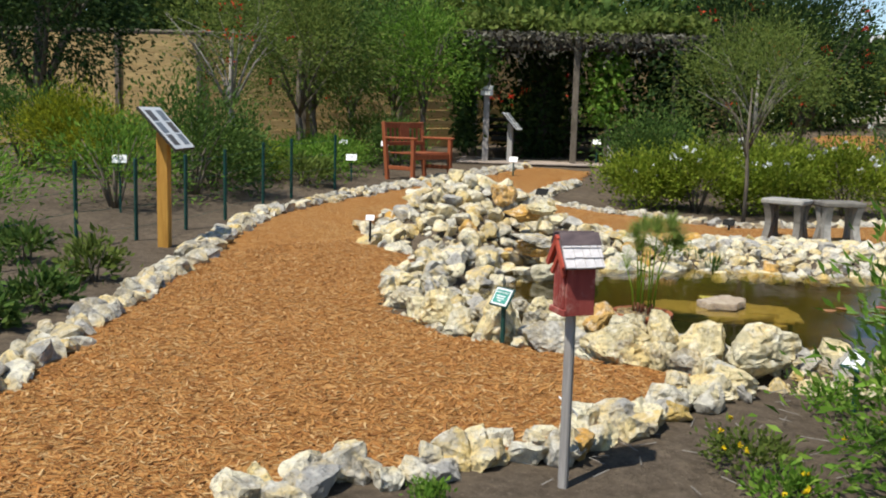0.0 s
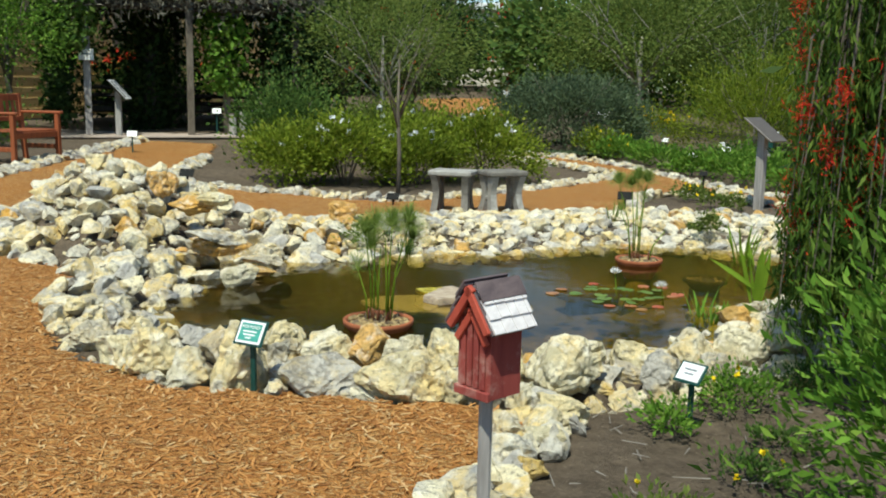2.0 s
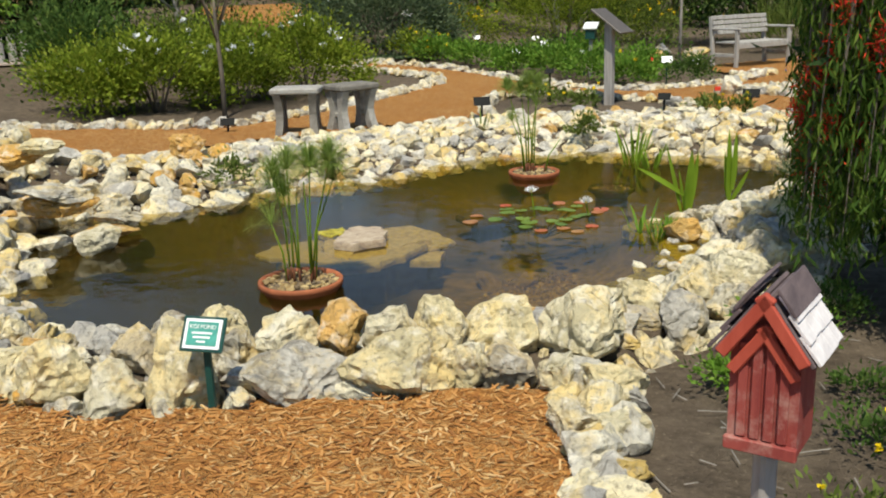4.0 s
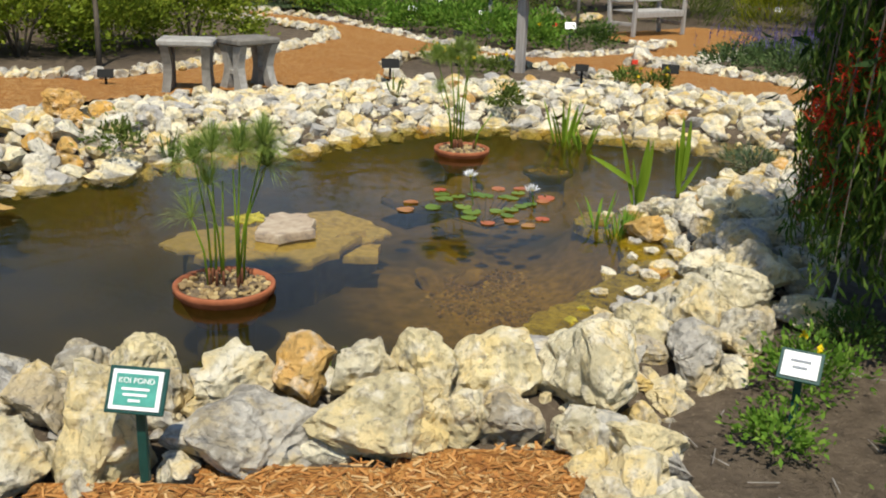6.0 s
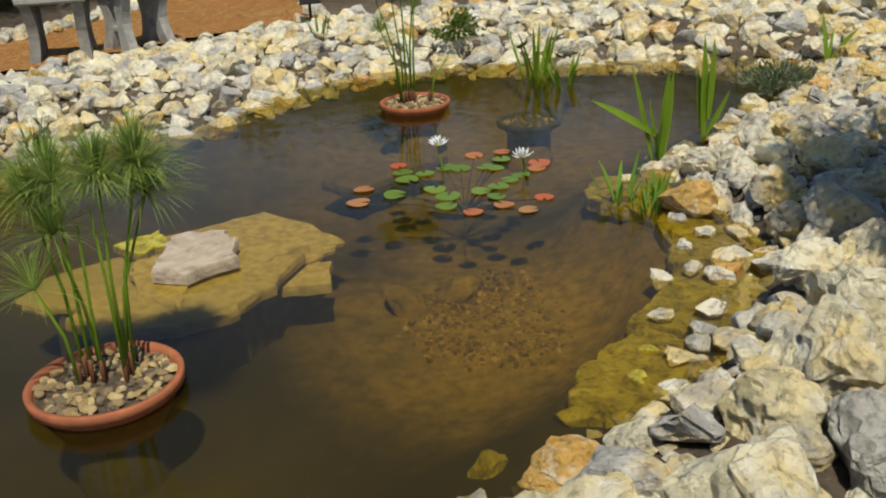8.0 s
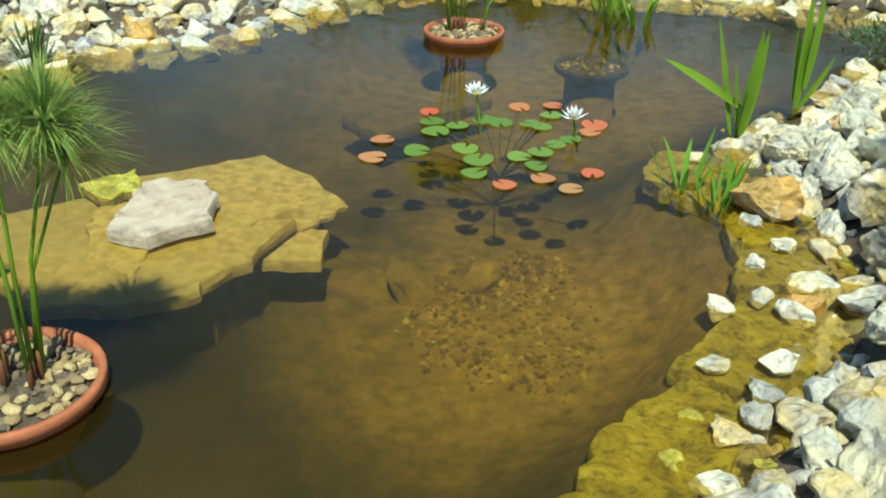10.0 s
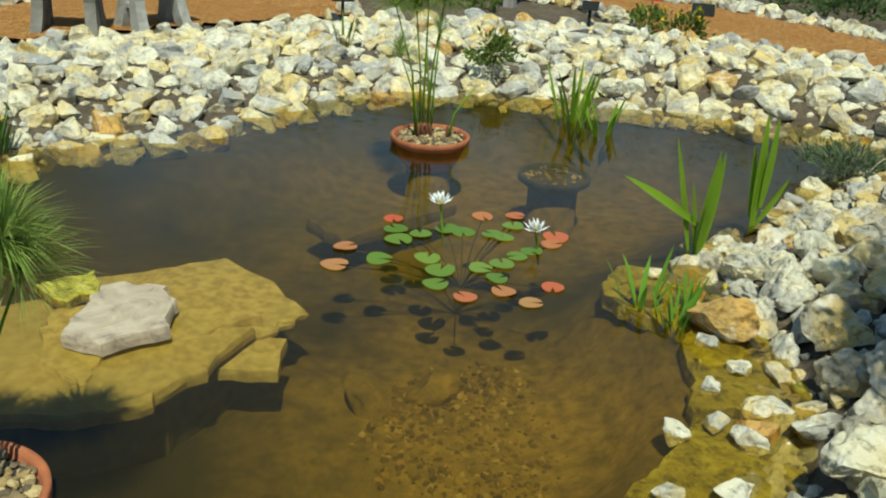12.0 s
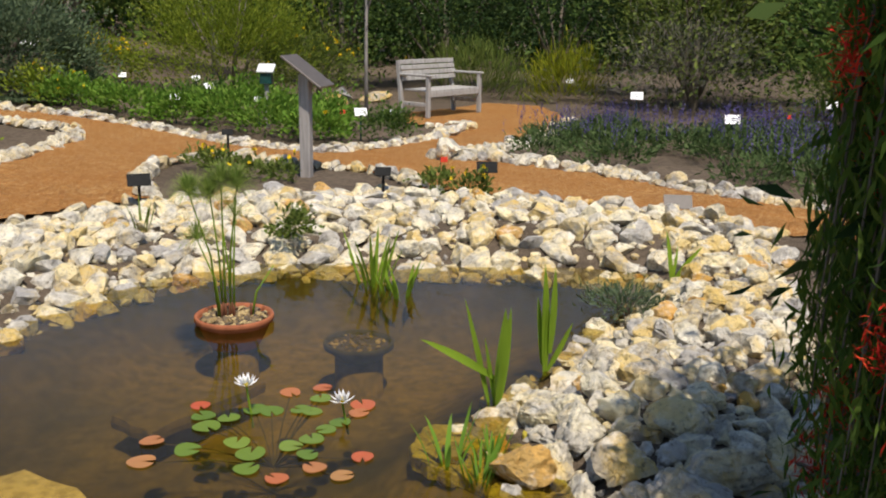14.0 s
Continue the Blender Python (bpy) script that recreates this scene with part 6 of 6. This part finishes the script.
# yellow flowers by the panel post, and small red markers
for k_, (x, y) in enumerate(((0.25, 10.6), (0.5, 10.2), (0.75, 10.0), (0.1, 10.9), (1.95, 9.35), (2.2, 9.15))):
    leafy("yellow_flowers", x, y, ground_z(x, y) + 0.03, (0.17, 0.14, 0.11), 260, 0.05, L_OLIVE, 160 + k_, "small green plants with yellow flowers on the bank", "flower", "yellow flowers on the bank", count=14, flowers=(F_YELLOW, 3, 0.03))
for x, y, h in ((2.05, 9.6, 0.26), (1.75, 13.2, 0.4), (6.9, 11.9, 0.35), (6.6, 19.0, 0.35)):
    t = thing("marker_flag", pose(x, y, ground_z(x, y)), "small red marker flag on a thin wire", "flag", "red marker flags")
    part("wire", box(0.005, 0.005, h, None, 0), M_BLACK, t)
    part("flag", box(0.06, 0.006, 0.045, pose(0.03, 0, h - 0.045), 0.001), M_REDFLAG, t)

# lavender bed
rl = random.Random(21)
LAVBED = [(3.6, 11.7), (3.25, 10.95), (3.72, 9.9), (4.25, 9.0), (4.8, 8.1), (6.2, 7.4), (8.5, 9.5), (8.0, 11.8), (5.6, 13.6), (4.6, 13.2)]
k_ = 0
for _ in range(400):
    x, y = rl.uniform(3.4, 8.5), rl.uniform(7.4, 13.6)
    if k_ >= 54 or not bool(inside(LAVBED, np.array([x]), np.array([y]))[0]):
        continue
    k_ += 1
    t = leafy("salvia_plant", x, y, ground_z(x, y), (0.42, 0.40, 0.17), 520, 0.06, L_LAV, 200 + k_, "green bedding plant with thin purple flower spikes", "flower", "purple-flowered bed", count=22, spread=0.2, slim=0.35)
    r = np.random.default_rng(300 + k_)
    m_ = 18
    base_ = np.stack([r.uniform(-0.4, 0.4, m_), r.uniform(-0.4, 0.4, m_), r.uniform(0.24, 0.36, m_)], 1)
    pts = np.repeat(base_, 9, 0) + np.stack([r.normal(0, 0.006, m_ * 9), r.normal(0, 0.006, m_ * 9), np.tile(np.linspace(0, 0.14, 9), m_)], 1)
    tagged(part("flower_spike", leaf_mesh("flower_spike", pts, 0.022, F_PURPLE, r, 0.8, 0.6), None, t, "purple flower spikes"), kind="stuff")

# ---- the left-hand bed ----
for k_, (x, y, rx, rz, mt) in enumerate(((-4.86, 1.16, 0.22, 0.2, L_MID), (-3.97, 1.28, 0.2, 0.2, L_OLIVE), (-3.36, 0.62, 0.18, 0.16, L_MID), (-3.0, 0.2, 0.16, 0.14, L_MID), (-4.3, 0.55, 0.2, 0.16, L_MID), (-2.9, -0.5, 0.2, 0.16, L_MID))):
    leafy("bed_plant", x, y, ground_z(x, y), (rx, rx, rz), 420, 0.07, mt, 400 + k_, "small leafy plant in bare soil behind the edging", "plant", "small plants in the bed", count=16, stems=5, slim=0.4)
for k_, (x, y, rx, rz, mt, n, sz) in enumerate(((-10.1, 4.05, 0.85, 0.62, L_YELLOW, 11000, 0.06), (-7.0, 3.0, 0.7, 0.55, L_LIME, 2600, 0.06), (-7.6, 4.3, 0.8, 0.75, L_MID, 3000, 0.09), (-6.2, 1.0, 0.8, 0.5, L_LIME, 2600, 0.06), (-6.8, 0.2, 0.9, 0.55, L_MID, 2600, 0.07),
                                               (-8.6, 5.2, 0.7, 0.5, L_MID, 2200, 0.09), (-8.9, 6.9, 0.8, 0.32, L_LIME, 2000, 0.08), (-9.6, 7.9, 0.8, 0.35, L_LIME, 2000, 0.08), (-7.9, 6.2, 0.4, 0.25, L_OLIVE, 900, 0.07),
                                               (-9.7, 9.6, 0.6, 0.5, L_MID, 1600, 0.09), (-8.8, 5.9, 0.5, 0.35, L_HEDGE, 1200, 0.08), (-11.6, 4.0, 1.0, 0.8, L_MID, 3000, 0.10))):
    leafy("border_shrub", x, y, ground_z(x, y), (rx, rx, rz), n, sz, mt, 420 + k_, "feathery yellow-green shrub behind a wire fence" if mt is L_YELLOW else "leafy green shrub behind a low wire fence", "shrub", "shrubs behind the wire fence", count=50, spread=0.2, stems=8, slim=0.3 if sz < 0.07 else 0.45)
t = thing("wire_fence", Matrix.Identity(4), "low dark green wire garden fence on thin posts", "fence")
FENCE = [(-3.9, -0.3), (-4.6, 0.7), (-5.25, 1.75), (-5.35, 2.35), (-5.6, 3.0), (-6.0, 3.7), (-6.6, 4.6), (-7.0, 5.3), (-7.5, 6.4)]
for x, y in FENCE:
    part("post", box(0.028, 0.028, 0.78, pose(x, y, ground_z(x, y) - 0.05), 0.003), M_GREENPOST, t)
for hh in (0.12, 0.3, 0.48, 0.66):
    for (ax, ay), (bx, by) in zip(FENCE, FENCE[1:]):
        vs, fs = tube([(ax, ay, ground_z(ax, ay) + hh), (bx, by, ground_z(bx, by) + hh)], [0.0016] * 2, 4)
        part("wire", mesh_of("wire", vs, fs, M_GREENPOST), None, t)

tree("broad_tree", -13.2, 4.9, 4.6, 1.45, 1.0, 9500, 0.14, L_DARK, 500, "dark dense broadleaf tree at the garden's edge", 0.12)
tree("small_tree", -10.1, 6.5, 2.9, 0.95, 1.1, 2400, 0.085, L_OLIVE, 501, "small grey-twigged tree with reddish tips in the bed", 0.05, M_PALEBARK, 9, flowers=(F_RED, 14, 0.05))
tree("small_tree", -11.3, 8.7, 3.1, 1.35, 0.9, 6000, 0.10, L_OLIVE, 502, "rounded olive-green tree in the bed", 0.07)
tree("small_tree", -12.3, 9.8, 3.6, 1.3, 1.0, 4200, 0.11, L_MID, 503, "rounded green tree before the reed fence", 0.07)
tree("small_tree", -11.2, 11.7, 3.0, 0.95, 1.0, 3600, 0.11, L_LIME, 504, "bushy green tree beside the pergola", 0.06)
tree("small_tree", -12.6, 12.2, 3.3, 1.1, 1.2, 3600, 0.11, L_MID, 505, "leafy green tree at the pergola's side", 0.06)
tree("small_tree", -14.0, 12.2, 3.2, 1.1, 1.0, 3000, 0.11, L_MID, 507, "leafy green tree before the reed fence", 0.06, flowers=(F_RED, 12, 0.07))
leafy("dark_shrub", -11.0, 10.2, ground_z(-11, 10.2), (0.8, 0.8, 0.6), 2000, 0.10, L_OLIVE, 508, "low olive shrub under the small trees", "shrub", count=40)
tree("bougainvillea_tree", -6.9, 19.4, 3.9, 1.6, 0.5, 7500, 0.14, L_DARK, 509, "tall dark green tree sprinkled with red flowers", 0.1, flowers=(F_RED, 40, 0.09), count=90)
tree("bougainvillea_tree", -8.0, 18.0, 3.9, 1.4, 0.5, 4500, 0.14, L_DARK, 510, "dark green tree with few red flowers behind the pergola", 0.09, flowers=(F_RED, 22, 0.09), count=70)
tree("olive_tree", -2.2, 22.6, 3.4, 2.1, 1.0, 8500, 0.13, L_OLIVE, 511, "wide olive-green tree with a pale forked trunk", 0.09, M_PALEBARK, 8, count=110)
tree("olive_tree", 0.6, 23.0, 4.0, 2.0, 0.8, 6000, 0.13, L_OLIVE, 512, "wide olive-green tree behind the shrubs", 0.09, M_PALEBARK, 8, count=100)
tree("olive_tree", 3.2, 22.5, 4.3, 1.9, 0.4, 6000, 0.13, L_MID, 513, "green tree behind the garden bench", 0.09, count=100)
for k_, (x, y, h, c_, mt, base) in enumerate(((5.2, 21.5, 3.6, 1.9, L_DARK, 0.2), (7.4, 20.6, 3.8, 2.0, L_DARK, 0.2), (9.3, 18.8, 3.8, 1.9, L_DARK, 0.2), (8.2, 16.5, 2.9, 1.4, L_OLIVE, 0.1), (10.6, 16.0, 3.6, 1.8, L_DARK, 0.2), (9.8, 13.6, 2.8, 1.4, L_MID, 0.1),
                                              (12.3, 13.2, 3.8, 1.9, L_DARK, 0.2), (11.6, 10.4, 3.0, 1.6, L_MID, 0.1), (13.5, 9.5, 4.0, 2.0, L_DARK, 0.2), (11.5, 7.0, 3.6, 1.8, L_MID, 0.1))):
    tree("thicket_tree", x, y, h, c_, base, 5200, 0.14, mt, 520 + k_, "dense dark green tree in the thicket" if mt is L_DARK else "twiggy green bush at the thicket's edge", 0.08, count=80, group="thicket behind the flower bed")
leafy("twiggy_bush", 7.4, 15.4, ground_z(7.4, 15.4), (1.3, 1.1, 0.9), 3800, 0.13, L_TWIG, 540, "tangled grey twiggy bush behind the flower bed", "shrub", count=60, slim=0.06, spread=0.3)
leafy("twiggy_bush", 9.0, 13.2, ground_z(9.0, 13.2), (1.2, 1.0, 0.8), 2600, 0.12, L_OLIVE, 541, "tangled olive bush behind the flower bed", "shrub", count=60, slim=0.1, spread=0.3)

# ---- pergola ----
pg = thing("pergola", Matrix.Identity(4), "wooden pergola overgrown with dark vines", "pergola")
FRONT = [(-10.42, 12.71), (-9.0, 13.75), (-8.72, 14.5), (-7.55, 15.05)]
for x, y in FRONT + [(-13.0, 15.2), (-11.4, 16.8), (-9.9, 17.9)]:
    # sunlit grey left of x = -10.3; bark darkens the other posts as painted shade
    part("post", box(0.12, 0.12, 2.55, pose(x, y, ground_z(x, y) - 0.1, 0, 0, 40), 0.01), M_POSTGREY if x < -10.3 else M_BARK, pg)
e1, e2, e3, e4 = Vector((-10.7, 12.45, 2.75)), Vector((-7.2, 15.4, 2.75)), Vector((-9.6, 18.2, 2.85)), Vector((-13.3, 15.1, 2.85))
for a, b_ in ((e1, e2), (e4, e3), (e1, e4), (e2, e3)):
    vs, fs = tube([a, b_], [0.1, 0.1], 4)
    part("beam", mesh_of("beam", vs, fs, M_DARKWOOD), None, pg)
for k_ in range(12):
    u = (k_ + 0.5) / 12
    vs, fs = tube([e1.lerp(e2, u) + Vector((0.2, -0.2, 0.12)), e4.lerp(e3, u) + Vector((-0.2, 0.2, 0.12))], [0.06, 0.06], 4)
    part("rafter", mesh_of("rafter", vs, fs, M_DARKWOOD), None, pg)
rv = np.random.default_rng(55)
n = 17000
u, v = rv.random((n, 1)), rv.random((n, 1)) ** 1.3
p = np.array(e1) * (1 - u) * (1 - v) + np.array(e2) * u * (1 - v) + np.array(e4) * (1 - u) * v + np.array(e3) * u * v
p += np.stack([rv.normal(0, 0.12, n), rv.normal(0, 0.12, n), 0.22 + 0.16 * np.abs(rv.normal(size=n)) + 0.12 * np.sin(9 * u[:, 0]) * np.cos(7 * v[:, 0])], 1)
part("vine_roof", leaf_mesh("vine_roof", p, 0.15, L_OLIVE, rv, 0.5, 0.5), None, pg, "olive-green vines over the rafters")
n = 2200
u = rv.random((n, 1))
p = np.array(e1) * (1 - u) + np.array(e2) * u
drop = np.abs(rv.normal(size=n)) * 0.22 * (0.6 + 0.6 * np.sin(23 * u[:, 0]) ** 2)
p += np.stack([rv.normal(0.08, 0.12, n), rv.normal(-0.08, 0.12, n), 0.25 - drop], 1)
part("hanging_vines", leaf_mesh("hanging_vines", p, 0.13, L_TWIG, rv, -0.5, 0.25), None, pg, "dry grey-brown vine tangle along the front")
for (x, y), n_, wd_, lo_, mt in (((-10.65, 14.85), 4200, 0.24, 0.3, L_DARK), ((-8.75, 14.45), 1400, 0.22, 1.2, L_LIME), ((-7.6, 15.2), 1500, 0.3, 1.0, L_DARK), ((-10.5, 12.6), 600, 0.2, 1.9, L_MID), ((-8.0, 16.2), 2600, 0.5, 0.3, L_DARK)):
    p = np.stack([rv.normal(x, wd_, n_), rv.normal(y, wd_, n_), rv.uniform(lo_, 2.9, n_)], 1)
    part("climbing_vine", leaf_mesh("climbing_vine", p, 0.14, mt, rv, -0.3, 0.5), None, pg)
for k_ in range(3):
    a, b_ = Vector((-12.2, 14.9, 0.42)), Vector((-9.2, 17.3, 0.42))
    vs, fs = tube([a + Vector((0.3, -0.3, 0)) * k_ * 0.6 + Vector((0, 0, 0.42 - 0.0 * k_)), b_ + Vector((0.3, -0.3, 0)) * k_ * 0.6 + Vector((0, 0, 0.42))], [0.07, 0.07], 4)
    part("seat_board", mesh_of("seat_board", vs, fs, M_DARKWOOD), None, pg)
for k_ in range(3):
    vs, fs = tube([Vector((-12.5, 15.1, 0.95 + 0.16 * k_)), Vector((-9.4, 17.6, 0.95 + 0.16 * k_))], [0.05, 0.05], 4)
    part("back_board", mesh_of("back_board", vs, fs, M_DARKWOOD), None, pg)
# added leaf walls in the dark leaf colour, putting shade into the pergola's inside
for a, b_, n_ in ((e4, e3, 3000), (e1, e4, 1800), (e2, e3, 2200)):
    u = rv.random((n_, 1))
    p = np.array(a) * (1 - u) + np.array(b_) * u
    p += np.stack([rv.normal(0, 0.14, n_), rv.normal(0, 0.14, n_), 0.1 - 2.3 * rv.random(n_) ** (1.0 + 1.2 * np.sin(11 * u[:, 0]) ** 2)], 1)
    part("vine_curtain", leaf_mesh("vine_curtain", p, 0.17, L_DARK, rv, -0.4, 0.5), None, pg, "added vine leaves, coloured dark to darken the pergola's inside")
vs, fs = tube([(-10.65, 14.85, 0.3), (-10.6, 14.8, 1.4), (-10.65, 14.9, 2.8)], [0.2, 0.16, 0.2], 9)
part("vine_trunk", mesh_of("vine_trunk", vs, fs, M_DARKWOOD, True), None, pg, "thick dark twisted vine trunk")
bm = box(4.6, 5.0, 0.03, pose(-10.3, 15.3, 0.42, 0, 0, 40), 0.005)
M_PAVE = mat_plain("pinkish_paving", (0.42, 0.34, 0.28), 0.9, 0.2, 0.25, 3)
tagged(part("pergola_floor", bm, M_PAVE, None), "pale pinkish paving under the pergola", "paving", kind="structure")
for k_, (x, y) in enumerate(((-8.35, 14.1), (-8.25, 14.3), (-8.15, 14.5))):
    t = thing("wooden_stump", pose(x, y, ground_z(x, y)), "short weathered round wooden post", "post", "short posts by the pergola")
    part("log", mesh_of("log", *tube([(0, 0, -0.05), (0, 0, 0.42 + 0.05 * k_)], [0.07, 0.065], 9), M_GREYWOOD), None, t)
leafy("red_flower_bush", -12.6, 17.6, ground_z(-12.6, 17.6), (1.2, 1.0, 0.9), 2400, 0.12, L_MID, 560, "bush covered with red flowers behind the pergola", "shrub", count=40, flowers=(F_RED, 90, 0.10))

# ---- reed fence ----
M_REED = mat_wood("tan_reed", (0.30, 0.20, 0.085), (0.56, 0.41, 0.19), (2, 2, 26), 0.85)
rf = thing("reed_fence", Matrix.Identity(4), "tall tan reed screen fence with dark posts", "fence")
LINE = [(-25.0, 3.0), (-20.5, 6.3), (-16.4, 9.8), (-14.6, 14.2), (-13.4, 19.5), (-11.8, 25.0)]
rg = random.Random(77)
for (ax, ay), (bx, by) in zip(LINE, LINE[1:]):
    L = math.hypot(bx - ax, by - ay)
    yaw = math.degrees(math.atan2(by - ay, bx - ax))
    n = round(L / 2.0)
    for i in range(n):
        x, y = ax + (bx - ax) * (i + 0.5) / n, ay + (by - ay) * (i + 0.5) / n
        z = ground_z(x, y)
        for j in range(11):
            part("reed_band", box(L / n - 0.01, 0.03, 0.225, pose(x, y, z + 0.05 + j * 0.225, rg.uniform(3, 7), rg.uniform(-0.6, 0.6), yaw), 0.004), M_REED, rf)
        x, y = ax + (bx - ax) * i / n, ay + (by - ay) * i / n
        part("post", box(0.1, 0.1, 2.7, pose(x, y, z - 0.1, 0, 0, yaw) @ pose(0, -0.07, 0), 0.006), M_BARK, rf)
    vs, fs = tube([(ax, ay, ground_z(ax, ay) + 2.58), (bx, by, ground_z(bx, by) + 2.58)], [0.06, 0.06], 6)
    part("top_rail", mesh_of("top_rail", vs, fs, M_BARK), None, rf)

# ---- far woods and the building behind them ----
woods = thing("far_woods", Matrix.Identity(4), "dark green woodland behind the garden", "trees", kind="stuff")
rw2 = np.random.default_rng(91)
for k_ in range(74):
    a = math.radians(-52 + 132 * (k_ + 0.5) / 74 + rw2.normal() * 0.8)
    d = rw2.uniform(29, 44)
    x, y = -math.sin(a) * d, math.cos(a) * d
    h = rw2.uniform(5.2, 7.4) if not 10 < math.degrees(a) < 24 else rw2.uniform(2.6, 3.7)
    if 13.5 < math.degrees(a) < 18.5 and d < 41:
        continue
    r = np.random.default_rng(700 + k_)
    p, o = clumps(r, 3900, (2.6, 2.6, h * 0.5), 70, 0.2, -1.0, 0.4)
    p += (x, y, ground_z(x, y) + h * 0.48)
    part("tree_crown", leaf_mesh("tree_crown", p, 0.27, (L_DARK, L_MID, L_OLIVE)[k_ % 3], r, 0.2, 0.5, o), None, woods)
house = thing("garden_building", pose(-11.6, 41.5, ground_z(-11.6, 41.5), 0, 0, 12), "cream stucco building partly hidden by trees", "building")
part("wall", box(9.0, 5.0, 3.2, None, 0.02), M_STUCCO, house)
part("roof", box(9.6, 5.6, 0.3, pose(0, 0, 3.2), 0.03), M_WHITE, house)
for x in (-3, -1, 1, 3):
    w_ = part("window", box(0.9, 0.1, 1.1, pose(x, -2.52, 1.1), 0.01), M_WHITE, house)
    part("pane", box(0.76, 0.06, 0.96, pose(x, -2.56, 1.17), 0.005), M_GLASS, w_)
